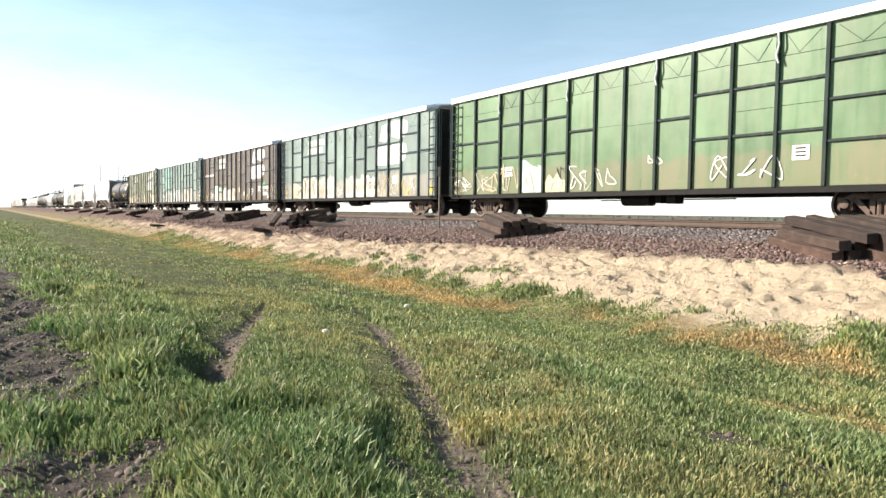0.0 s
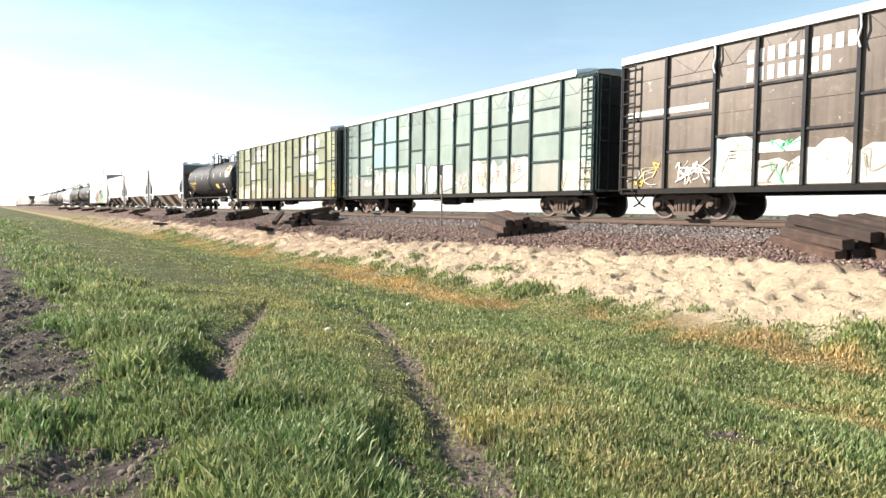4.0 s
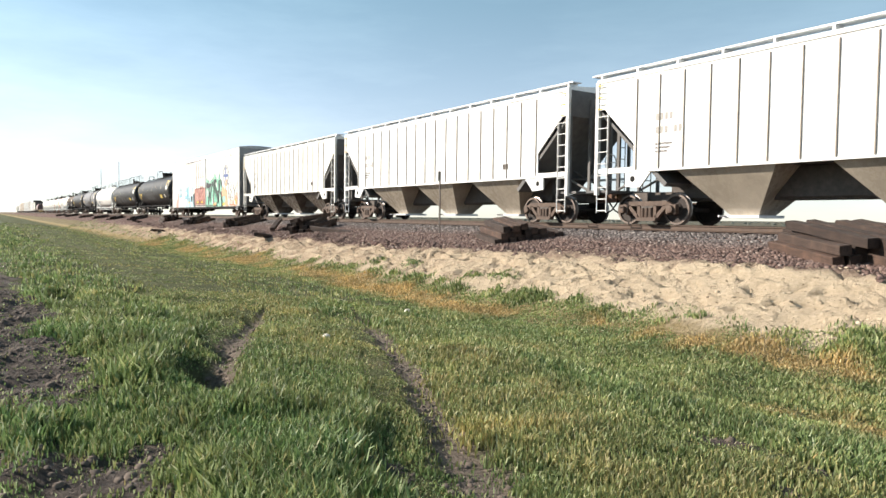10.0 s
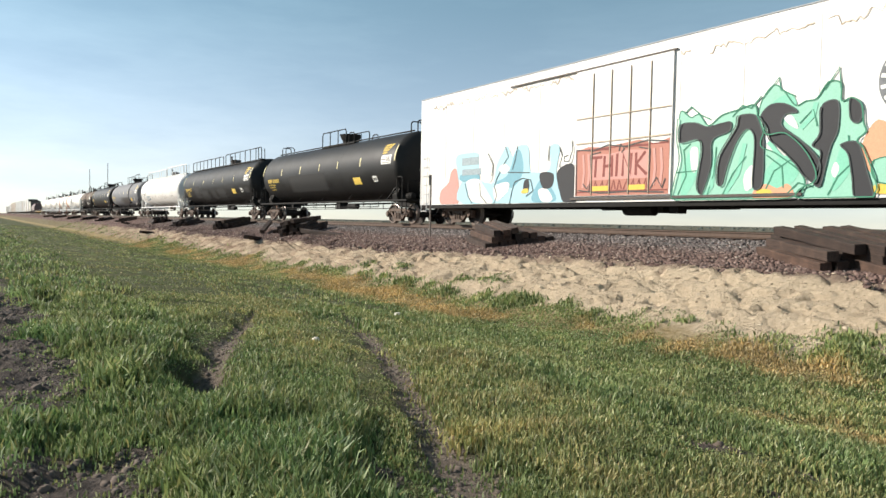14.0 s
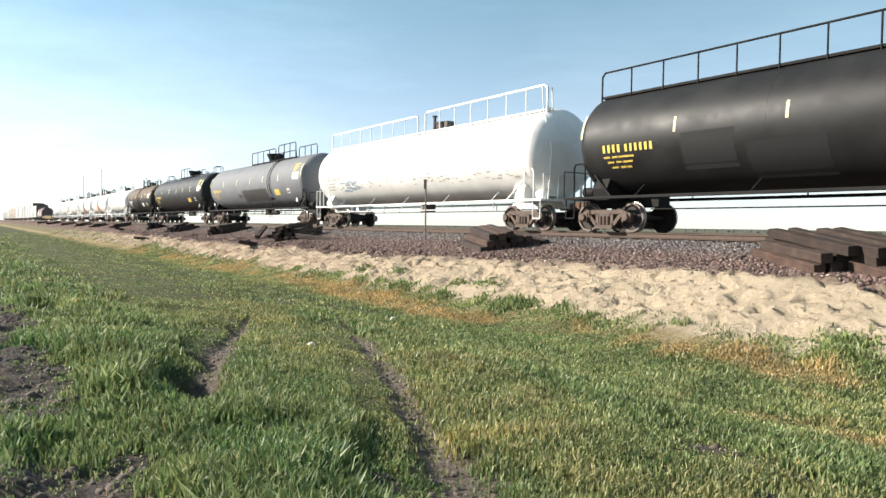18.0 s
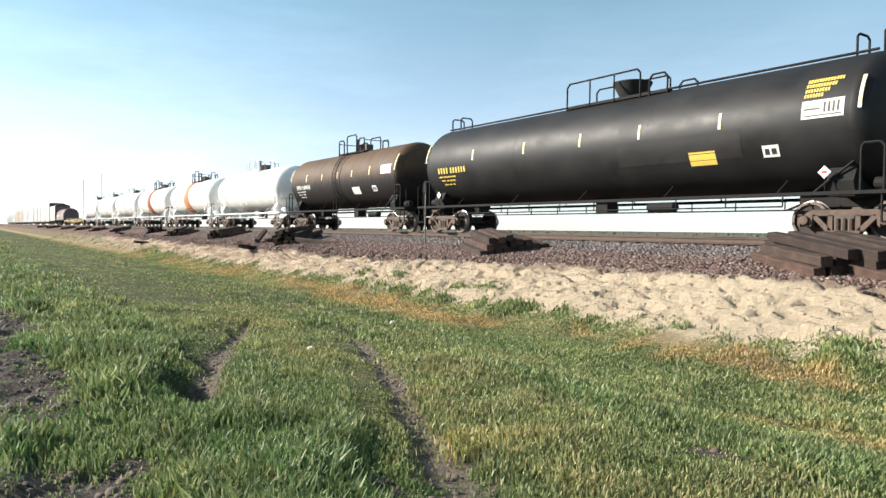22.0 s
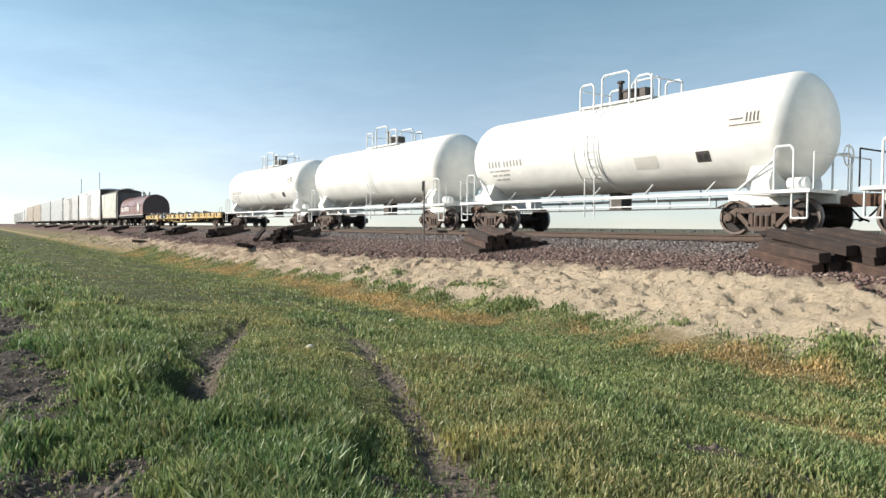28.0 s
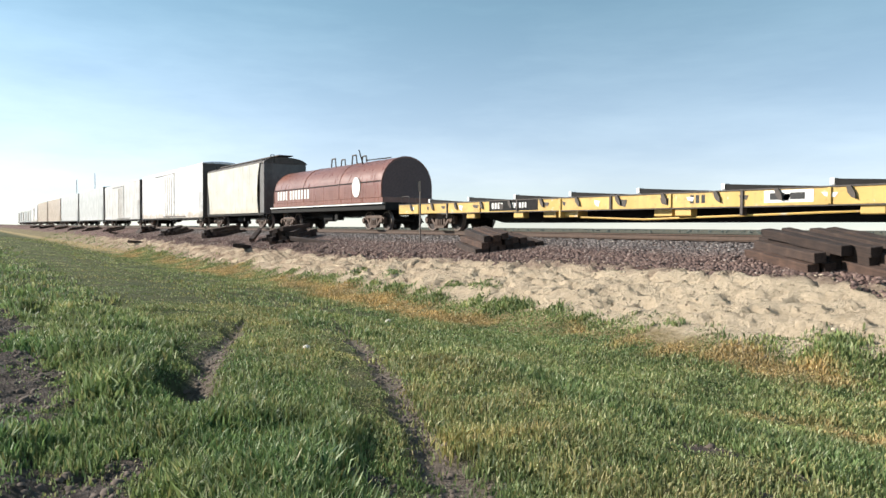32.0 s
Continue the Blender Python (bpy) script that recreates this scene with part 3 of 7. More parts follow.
def old_tie(x, y, z, turn, tilt=0.0, roll=0.0, k=0):
    ob = new("old_sleeper", TIES[k % 4])
    ob.matrix_world = pose(x, y, z, roll, tilt, turn)
    return tagged(ob, "blackened old timber sleeper dumped on the ballast slope", "railway sleeper", "dumped sleepers")


def tie_pile(x, y, turn, rows, seed, fan=3.0, dip=0.0, lean=0.0, loose=0.25):
    """Sleepers heaped side by side in layers; rows: how many in each layer from below."""
    r = random.Random(seed)
    c, s = math.cos(radians(turn)), math.sin(radians(turn))
    slope = math.degrees(math.atan(0.16))
    for layer, many in enumerate(rows):
        for k in range(many):
            off = (k - (many - 1) / 2) * 0.245 + lean * layer + r.uniform(-0.03, 0.03)
            lift = r.uniform(-loose, loose)
            px, py = x - s * off + c * lift, y + c * off + s * lift
            base = float(ground_z(np.array(px), np.array(py)))
            tilt = -s * slope - dip + r.uniform(-1.2, 1.2)
            old_tie(px, py, base + 0.09 + 0.19 * layer, turn + r.uniform(-fan, fan), tilt, c * slope * 0.8 + r.uniform(-3, 3), r.randrange(4))


def place_ties():
    # the heap by the bend: two stacks end to end with loose ones thrown on top
    d, across = (math.cos(radians(-34)), math.sin(radians(-34))), (math.sin(radians(34)), math.cos(radians(34)))
    for k, (back, shift, layer, twist) in enumerate(((0.0, 0.0, 0, 0), (0.25, 0.06, 0, 1), (0.5, 0.0, 0, -1), (0.62, 1.3, 0, 2), (0.87, 1.45, 0, 0), (1.12, 1.35, 0, -2), (1.38, 1.5, 0, 1), (0.1, 0.1, 1, -2), (0.36, 0.0, 1, 2),
                                                     (0.62, 0.7, 1, 3), (0.87, 1.4, 1, 4), (1.12, 1.5, 1, 1), (1.37, 1.3, 1, -1), (0.55, 0.75, 2, 6), (0.9, 1.3, 2, 8), (1.2, 1.2, 2, 4), (0.3, 0.35, 2, 5))):
        x, y = -7.62 + across[0] * back + d[0] * shift, 13.72 + across[1] * back + d[1] * shift
        z = float(ground_z(np.array(x), np.array(y)))
        old_tie(x, y, z + 0.1 + 0.19 * layer, 146 + twist, -5.0 - 0.4 * twist, -7 + (k % 3) * 2, k)
    tie_pile(-17.3, 14.25, 157, (9, 6, 3), 4, 1.5, 1.0, 0.2, 0.07)
    for x, y, turn, rows, seed in ((-32.6, 13.6, 137, (7, 6, 4, 2), 5), (-35.6, 14.3, 140, (6, 5, 3), 15), (-45.6, 14.1, 132, (7, 5, 3), 6), (-56.6, 13.8, 140, (7, 5, 2), 7), (-68.0, 14.2, 172, (7, 6, 4), 8), (-84.5, 14.2, 140, (5, 3), 9),
                                   (-98.0, 13.9, 152, (5, 3), 10), (-112.0, 13.9, 150, (5, 3), 11), (-132.0, 13.9, 150, (5, 4), 12), (-155.0, 13.9, 140, (6, 4), 13), (-180.0, 13.9, 150, (6, 3), 14)):
        tie_pile(x, y, turn, rows, seed, 12)
    for x, y, turn, tilt in ((-33.3, 11.4, 142, 4), (-55.4, 11.0, 134, 4), (-37.0, 13.3, 150, -12), (-29.4, 13.2, 20, 4), (-75.0, 12.6, 150, 4)):
        old_tie(x, y, float(ground_z(np.array(x), np.array(y))) + (0.1 if tilt > 0 else 0.3), turn, tilt, 8, int(-x) % 4)


place_ties()


def make_post():
    x, y = -22.05, 14.35
    z = float(ground_z(np.array(x), np.array(y)))
    post = thing("marker_post", "slim grey steel marker post with a small dark plate", "sign post", at=(x, y, z))
    part("pole", Geo().box(-0.03, 0.03, -0.02, 0.02, -0.3, 2.35, 0.004), GRIME, post)
    part("plate", Geo().box(-0.09, 0.09, -0.035, -0.022, 1.98, 2.36, 0.004), BLACK, post, "dark weathered plate")


make_post()


def make_masts():
    for x, y, h in ((-1500, 217, 108), (-1500, 185, 94)):
        mast = thing("radio_mast", "thin lattice radio mast far across the plain", "radio mast", "masts", at=(x, y, -5))
        g = Geo()
        for a in range(3):
            c, s = math.cos(a * 2.094), math.sin(a * 2.094)
            g.rod((1.0 * c, 1.0 * s, 0), (0.5 * c, 0.5 * s, h), 0.22, 4)
        for k in range(int(h / 4)):
            for a in range(3):
                c, s, c2, s2 = math.cos(a * 2.094), math.sin(a * 2.094), math.cos((a + 1) * 2.094), math.sin((a + 1) * 2.094)
                g.rod((0.75 * c, 0.75 * s, 4 * k), (0.75 * c2, 0.75 * s2, 4 * k + 4), 0.12, 4)
        part("lattice", g, plain("mast_steel", (0.4, 0.4, 0.42), 0.6), mast)


make_masts()


# ---- running gear ----
WHEELS = []
GEAR = {}


def gear_meshes():
    frame_g = Geo()
    y0, y1 = -0.06, 0.06
    frame_g.slab([(-1.02, 0.56), (-0.72, 0.7), (0.72, 0.7), (1.02, 0.56), (1.02, 0.44), (0.7, 0.56), (-0.7, 0.56), (-1.02, 0.44)], y0, y1)
    for s in (-1, 1):
        frame_g.slab([(s * 0.78, 0.58), (s * 0.62, 0.58), (s * 0.22, 0.17), (s * 0.34, 0.13)], y0, y1)
        frame_g.slab([(s * 0.36, 0.58), (s * 0.25, 0.58), (s * 0.25, 0.2), (s * 0.36, 0.2)], y0, y1)
        frame_g.slab([(s * 1.06, 0.6), (s * 0.7, 0.6), (s * 0.72, 0.34), (s * 0.78, 0.3), (s * 0.78, 0.52), (s * 1.0, 0.52), (s * 1.0, 0.3), (s * 1.06, 0.34)], -0.08, 0.08)
        frame_g.lathe([(-0.16, 0.06), (-0.15, 0.11), (0.05, 0.125), (0.08, 0.125)], 12, s * 0.889, 0.457, "y")
    frame_g.slab([(-0.38, 0.22), (0.38, 0.22), (0.34, 0.11), (-0.34, 0.11)], y0 - 0.04, y1 + 0.04)
    for k in (-0.15, 0.0, 0.15):
        for yy in (-0.05, 0.05):
            frame_g.lathe([(0.2, 0.06), (0.5, 0.06)], 8, k, yy, "z")
    GEAR["side_frame"] = frame_g.mesh("side_frame", CAST)
    GEAR["truck"] = Geo().box(-0.22, 0.22, -1.05, 1.05, 0.42, 0.66, 0.03).box(-0.16, 0.16, -0.35, 0.35, 0.64, 0.78).box(0.3, 0.4, -0.7, 0.7, 0.3, 0.4).box(-0.4, -0.3, -0.7, 0.7, 0.3, 0.4).mesh("truck", GRIME)
    g = Geo()
    g.rod((0, -1.1, 0), (0, 1.1, 0), 0.075, 10)
    for s in (-1, 1):
        g.lathe([(s * 0.825, 0.10), (s * 0.82, 0.16), (s * 0.765, 0.2), (s * 0.775, 0.37), (s * 0.825, 0.39), (s * 0.825, 0.452), (s * 0.715, 0.457), (s * 0.705, 0.485), (s * 0.685, 0.485), (s * 0.68, 0.39), (s * 0.725, 0.37), (s * 0.715, 0.2), (s * 0.69, 0.1)], 28, 0, 0, "y")
    me = g.mesh("wheelset", WHEEL, True)
    me.materials.append(TREAD)
    me.materials.append(RIM)
    for poly in me.polygons:
        r = math.hypot(poly.center.x, poly.center.z)
        if r > 0.44 and abs(poly.center.y) > 0.7:
            poly.material_index = 1
        elif r > 0.38 and abs(poly.center.y) > 0.78:
            poly.material_index = 2
    GEAR["wheelset"] = me


gear_meshes()


def truck(car, x):
    tr = new("truck", GEAR["truck"])
    tr.parent, tr.location = car, (x, 0, 0)
    for s in (-1, 1):
        sf = new("side_frame", GEAR["side_frame"])
        sf.parent, sf.location = tr, (0, s * 1.0, 0)
        if s > 0:
            sf.rotation_euler = (0, 0, math.pi)
    for s in (-1, 1):
        w = new("wheelset", GEAR["wheelset"])
        w.parent, w.location = tr, (s * 0.889, 0, 0.457)
        WHEELS.append(w)


COUPLER = Geo().box(0, 0.75, -0.12, 0.12, 0.72, 0.98, 0.03).slab([(0.7, 0.7), (1.0, 0.72), (1.0, 1.0), (0.7, 1.02)], -0.17, 0.17).mesh("coupler", RUST)


def couplers(car, half, reach):
    for s in (-1, 1):
        c = new("coupler", COUPLER)
        c.parent = car
        c.location = (s * (half - 1.0), 0, 0)
        c.rotation_euler = (0, 0, 0 if s > 0 else math.pi)
    hose = Geo()
    for s in (-1, 1):
        hose.path([(s * (half - 0.5), 0.3 * s, 0.75), (s * (half - 0.25), 0.34 * s, 0.45), (s * (half - 0.02), 0.3 * s, 0.36)], 0.025)
    part("air_hose", hose, BLACK, car)


def underframe(car, half, top=0.95, mat=None, low=0.55):
    mat = mat or BLACK
    part("centre_sill", Geo().box(-half + 0.7, half - 0.7, -0.28, 0.28, low + 0.15, top, 0.02), mat, car)
    g = Geo().lathe([(-0.6, 0.05), (-0.55, 0.2), (0.55, 0.2), (0.6, 0.05)], 12, -0.75, 0.62)
    g.box(0.75, 0.95, -0.9, -0.55, 0.5, 0.8).rod((-1.6, -0.7, 0.6), (3.2, -0.55, 0.62), 0.02).rod((-half + 3.6, -0.62, 0.66), (half - 3.6, -0.62, 0.66), 0.02)
    g.box(1.4, 1.7, -1.2, -0.8, 0.48, 0.78, 0.03)
    part("brake_gear", g, mat, car)


def ladder(car, x, y, z0, z1, mat, width=0.42, along="x", steps=None, name="ladder", thick=0.018):
    g = Geo()
    n = steps or max(2, int((z1 - z0) / 0.38))
    for s in (-0.5, 0.5):
        a = (x + s * width, y, z0) if along == "x" else (x, y + s * width, z0)
        b = (a[0], a[1], z1)
        g.rod(a, b, thick)
    for k in range(n + 1):
        z = z0 + 0.06 + (z1 - z0 - 0.12) * k / n
        if along == "x":
            g.rod((x - width / 2, y, z), (x + width / 2, y, z), 0.9 * thick)
        else:
            g.rod((x, y - width / 2, z), (x, y + width / 2, z), 0.9 * thick)
    return part(name, g, mat, car)


def scrawl(g, x, z, h, n, y, seed, width=0.07):
    """Loose spray-can loops, one after another; no letters."""
    r = random.Random(seed)
    for k in range(n):
        w = h * r.uniform(0.5, 0.9)
        g.ribbon(wander(r, x, x + w, z, z + h, r.randrange(5, 8)), width * r.uniform(0.7, 1.1), y)
        x += w * 1.1
    return x


def stencil(car, mat, x, z, h, n, y, gap=()):
    """A row of plain bars, one for each stencilled character."""
    joined = Geo()
    for k in range(n):
        if k not in gap:
            g = joined if h < 0.1 else Geo()
            g.box(x, x + 0.45 * h, min(y, y + 0.003), max(y, y + 0.003), z, z + 0.9 * h)
            if h >= 0.1:
                part("stencil", g, mat, car)
        x += 0.72 * h
    if joined.v:
        tagged(part("stencil_line", joined, mat, car), kind="stuff")


def lettering(car, text, x, z, h, y, mat, lean=0.0):
    """Hand-painted words in the built-in font, flat on a side that faces -y."""
    curve = bpy.data.curves.new("lettering", "FONT")
    curve.body, curve.size, curve.extrude, curve.shear, curve.offset = text, h * 1.4, 0.002, lean, 0.01
    holder = bpy.data.objects.new("lettering", curve)
    me = bpy.data.meshes.new_from_object(holder)
    bpy.data.objects.remove(holder)
    me.transform(pose(0, 0, 0, 90, 0, 0))
    me.materials.clear()
    me.materials.append(mat)
    ob = new("graffiti_word", me)
    ob.parent, ob.location = car, (x, y, z)


def wander(r, x0, x1, z0, z1, n):
    """A loose spray-can curve inside a rectangle."""
    knots = [(r.uniform(x0, x1), r.uniform(z0, z1)) for _ in range(n)]
    pts = []
    for k in range(n - 1):
        p0, p1, p2, p3 = (Vector(knots[min(max(k + j, 0), n - 1)]) for j in (-1, 0, 1, 2))
        for i in range(5):
            t = i / 5
            q = 0.5 * ((2 * p1) + (p2 - p0) * t + (2 * p0 - 5 * p1 + 4 * p2 - p3) * t * t + (3 * p1 - p0 - 3 * p2 + p3) * t ** 3)
            pts.append((min(max(q.x, x0), x1), min(max(q.y, z0), z1)))
    return pts + [knots[-1]]


def panel_spray(car, x0, x1, z0, z1, y, seed, fill, lines, strokes=4):
    """One bay's sprayed block: a ragged fill and thin curls over it."""
    r = random.Random(seed)
    if fill:
        pts = [(x0, z0), (x1, z0)]
        n = r.randrange(4, 7)
        pts += [(x1 - (x1 - x0) * k / n, z1 + r.uniform(-0.28, 0.08)) for k in range(n + 1)]
        part("graffiti", Geo().slab(pts, y, y + 0.003), fill, car)
    for k in range(strokes):
        cx, w = r.uniform(x0, x1), r.uniform(0.25, 0.5) * (x1 - x0)
        a, b = max(x0, cx - w), min(x1, cx + w)
        part("graffiti_stroke", Geo().ribbon(wander(r, a, b, z0 + 0.03, z1 - 0.12, r.randrange(4, 7)), r.choice((0.015, 0.025, 0.035)), y - 0.004 - 0.022 * k / strokes), lines[k % len(lines)], car)


# ---- cars ----
CARS = []
AT = Vector((0.0, TRACK_Y, RAIL_Z))


def new_car(name, label, category, left, right, group=""):
    car = thing(name, label, category, group)
    CARS.append((car, (left + right) / 2))
    return car, (right - left) / 2


BAYS = (1.609, 1.577, 1.204, 1.239, 1.195, 1.21, 1.206)
STIFF = ((2.9,), (3.72, 2.85, 1.9), (3.4, 2.2), (3.4, 2.2), (3.4, 2.2), (2.85,), ())


def bubble(g, x, z, w, h, y, seed):
    """A swollen sprayed shape, filled."""
    r = random.Random(seed)
    pts = []
    for k in range(11):
        a = 2 * math.pi * k / 11
        c, s = math.cos(a), math.sin(a)
        rad = r.uniform(0.8, 1.1)
        pts.append((x + w / 2 * (1 + rad * math.copysign(abs(c) ** 0.6, c)), z + h / 2 * (1 + rad * math.copysign(abs(s) ** 0.6, s))))
    out = -1 if y < 0 else 1
    g.slab(pts, y, y - out * 0.003)
    return pts


def throw_up(car, x, z, h, n, y, seed, fill, line):
    """A row of filled bubbles with dark outlines."""
    r = random.Random(seed)
    for k in range(n):
        w = h * r.uniform(0.55, 0.95)
        g, e = Geo(), Geo()
        pts = bubble(g, x, z + r.uniform(-0.08, 0.08), w, h * r.uniform(0.85, 1.1), y, seed * 31 + k)
        part("graffiti", g, fill, car)
        e.ribbon(pts + pts[:1], 0.035, y - 0.005)
        mid = [(x + w * 0.5, z + h * 0.25), (x + w * r.uniform(0.35, 0.65), z + h * 0.45), (x + w * 0.45, z + h * 0.7)]
        e.ribbon(mid, 0.05, y - 0.005)
        part("graffiti_outline", e, line, car)
        x += w * 1.02


def ribbed_boxcar(left, right, label, rgb, dust, rib_rgb, marks, seed, wear=0.4, emblem=None, fills=(), tone=0.25, sprays=()):
    car, half = new_car("ribbed_boxcar", label, "boxcar", left, right, "freight cars")
    body_half = half - 0.545
    k = body_half / sum(BAYS)
    skin = paint("boxcar_paint", rgb, (0.27, 0.2, 0.14), wear, 0.5, dust, 1.8, tone=tone, flake=0.15 if wear < 0.3 else 0.55)
    # rib paint near black, with the shadow beside the ribs put into it
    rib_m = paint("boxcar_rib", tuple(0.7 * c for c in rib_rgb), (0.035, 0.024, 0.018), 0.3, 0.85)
    part("body", Geo().box(-body_half, body_half, -1.45, 1.45, 0.86, 4.6), skin, car)
    roof = Geo().prism([(-1.56, 4.6), (1.56, 4.6), (1.56, 4.8), (0.9, 4.93), (0, 5.0), (-0.9, 4.93), (-1.56, 4.8)], -body_half - 0.02, body_half + 0.02 - 0.9)
    for j in range(18):
        x = -body_half + 0.5 + j * (2 * body_half - 2) / 17
        roof.prism([(-1.55, 4.805), (1.55, 4.805), (0, 5.045)], x - 0.04, x + 0.04)
    part("roof", roof, GALV, car, "white galvanised roof")
    cap = Geo().prism([(-1.52, 4.55), (1.52, 4.55), (1.52, 4.62), (1.4, 4.7), (0.8, 4.78), (0, 4.8), (-0.8, 4.78), (-1.4, 4.7), (-1.52, 4.62)], body_half - 0.9, body_half + 0.05)
    part("roof_end_cap", cap, rib_m, car, "dark rounded roof end")
    xs, x = [], -body_half
    widths = [b * k for b in BAYS] + [b * k for b in BAYS[::-1]]
    stiff = list(STIFF) + list(STIFF[::-1])
    for w in [0.0] + widths:
        x += w
        xs.append(x)
    rib = None
    rr = random.Random(seed)
    for s in (-1, 1):
        for i, x in enumerate(xs):
            x = min(max(x, -body_half + 0.05), body_half - 0.05)
            at = (x, s * 1.46, 0)
            if rib is None:
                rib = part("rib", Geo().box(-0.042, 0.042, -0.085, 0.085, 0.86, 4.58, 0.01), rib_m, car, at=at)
            else:
                again(rib, at)
        bars = {}
        for i, heights in enumerate(stiff):
            levels = [0.87] + sorted(heights) + [4.58]
            for z0, z1 in zip(levels, levels[1:]):
                bow = rr.uniform(-0.012, 0.012)
                y0, y1 = sorted((s * 1.45, s * (1.464 + bow * 0.3)))
                part("side_panel", Geo().box(xs[i] + 0.04, xs[i + 1] - 0.04, y0, y1, z0 + 0.01, z1 - 0.01), skin, car)
            for z in heights:
                w = round(widths[i], 3)
                at = ((xs[i] + xs[i + 1]) / 2, s * 1.46, z)
                if w not in bars:
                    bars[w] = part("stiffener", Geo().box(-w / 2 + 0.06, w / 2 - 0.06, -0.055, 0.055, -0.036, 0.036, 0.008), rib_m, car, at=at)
                else:
                    again(bars[w], at)
    # panel creases as thin dark lines, their shade put into the colour
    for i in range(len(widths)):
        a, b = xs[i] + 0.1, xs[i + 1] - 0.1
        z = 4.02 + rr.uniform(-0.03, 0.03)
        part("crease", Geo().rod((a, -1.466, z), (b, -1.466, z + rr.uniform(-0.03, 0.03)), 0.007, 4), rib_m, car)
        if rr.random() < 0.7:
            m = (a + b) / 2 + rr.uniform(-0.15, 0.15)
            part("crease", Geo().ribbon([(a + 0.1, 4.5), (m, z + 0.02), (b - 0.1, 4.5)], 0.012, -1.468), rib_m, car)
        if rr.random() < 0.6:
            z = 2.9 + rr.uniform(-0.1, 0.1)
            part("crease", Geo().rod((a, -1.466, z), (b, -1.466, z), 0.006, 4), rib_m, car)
    for s in (-1, 1):
        part("side_sill", Geo().box(-body_half, body_half, s * 1.46 - 0.06, s * 1.46 + 0.06, 0.72, 0.87), BLACK, car)
        # black ends, with the shade between the cars put into the colour
        for z in (1.3, 1.9, 2.5, 3.1, 3.7, 4.25):
            part("end_corrugation", Geo().box(s * body_half - 0.05, s * body_half + 0.05, -1.3, 1.3, z - 0.09, z + 0.09, 0.03), BLACK, car)
        part("end_wall", Geo().box(s * (body_half + 0.012) - 0.01, s * (body_half + 0.012) + 0.01, -1.42, 1.42, 0.9, 4.55), BLACK, car)
        ladder(car, s * (body_half + 0.09), -s * 1.2, 0.8, 4.5, rib_m, 0.4, "y")
        ladder(car, s * (body_half - 0.3), -1.6, 0.8, 4.55, rib_m, 0.5, steps=10, thick=0.03)
        ladder(car, s * (body_half - 0.3), 1.6, 0.8, 4.55, rib_m, 0.5, steps=10, thick=0.03)
    for j in range(4):
        x = xs[2 + 3 * j] + 0.03
        part("tarpaulin_strap", Geo().path([(x, -1.6, 4.62), (x + 0.03, -1.6, 4.3), (x - 0.04, -1.59, 4.05), (x + 0.02, -1.59, 3.85)], 0.022), GALV, car)
    underframe(car, half, 0.9)
    couplers(car, half, 0)
    for s in (-1, 1):
        truck(car, s * (half - 2.55))
    face = -1.4725
    for kind, u, z, h, n in marks:
        x = u * body_half
        for j in range(n):
            g = Geo()
            x = scrawl(g, x, z, h, 1, face, seed + int(50 * u) + n + 7 * j, 0.035 if kind is not MARK_K else 0.02)
            part("graffiti", g, kind, car)
    for u, z, h, n, fill, line in fills:
        throw_up(car, u * body_half, z, h, n, face, seed + n + int(90 * u), fill, line)
    for bay, z0, z1, fill, lines, strokes in sprays:
        panel_spray(car, xs[bay] + 0.075, xs[bay + 1] - 0.075, z0, z1, face, seed * 57 + bay, fill, lines, strokes)
    if emblem:
        for shape in ([(3.4, 2.4), (4.95, 2.4), (4.95, 3.35), (3.75, 3.3)], [(5.03, 2.4), (6.0, 2.42), (6.45, 2.65), (6.6, 2.95), (6.5, 3.25), (6.1, 3.4), (5.03, 3.4)],
                      [(3.9, 3.6), (4.15, 4.3), (4.9, 4.42), (4.95, 3.7), (4.5, 3.5)], [(5.05, 3.75), (5.05, 4.42), (6.2, 4.44), (6.6, 4.3), (6.65, 3.95), (6.4, 3.65), (5.9, 3.55)]):
            part("emblem", Geo().slab(shape, face, face + 0.003), emblem, car, "large white emblem, worn")
        for z in (3.95, 3.5):
            stencil(car, emblem, -5.15, z, 0.38, 10 if z > 3.8 else 8, face)
    for u in (-0.62, 0.57):
        part("data_panel", Geo().box(u * body_half, u * body_half + 0.42, -1.478, -1.468, 1.5, 1.85), MARK_W, car, "small white stencilled panel")
        g = Geo()
        for j in range(3):
            g.box(u * body_half + 0.08, u * body_half + 0.34, -1.482, -1.479, 1.58 + 0.09 * j, 1.62 + 0.09 * j)
        part("data_print", g, MARK_K, car)
    return car, body_half


def tank_patch(g, x0, x1, z0, z1, R, zc, lift=0.006, near=-1):
    n = 4
    verts = []
    for i in range(n + 1):
        z = z0 + (z1 - z0) * i / n
        d = min(max((z - zc) / R, -0.999), 0.999)
        y = near * math.sqrt(1 - d * d) * (R + lift)
        for x in (x0, x1):
            verts.append((x, y, zc + d * (R + lift)))
    g.add(verts, [(2 * i, 2 * i + 1, 2 * i + 3, 2 * i + 2) for i in range(n)])


def tank_row(g, x, z, h, n, R, zc, gap=(), fill=0.55):
    for k in range(n):
        if k not in gap:
            tank_patch(g, x, x + fill * h, z, z + h, R, zc)
        x += 0.75 * h


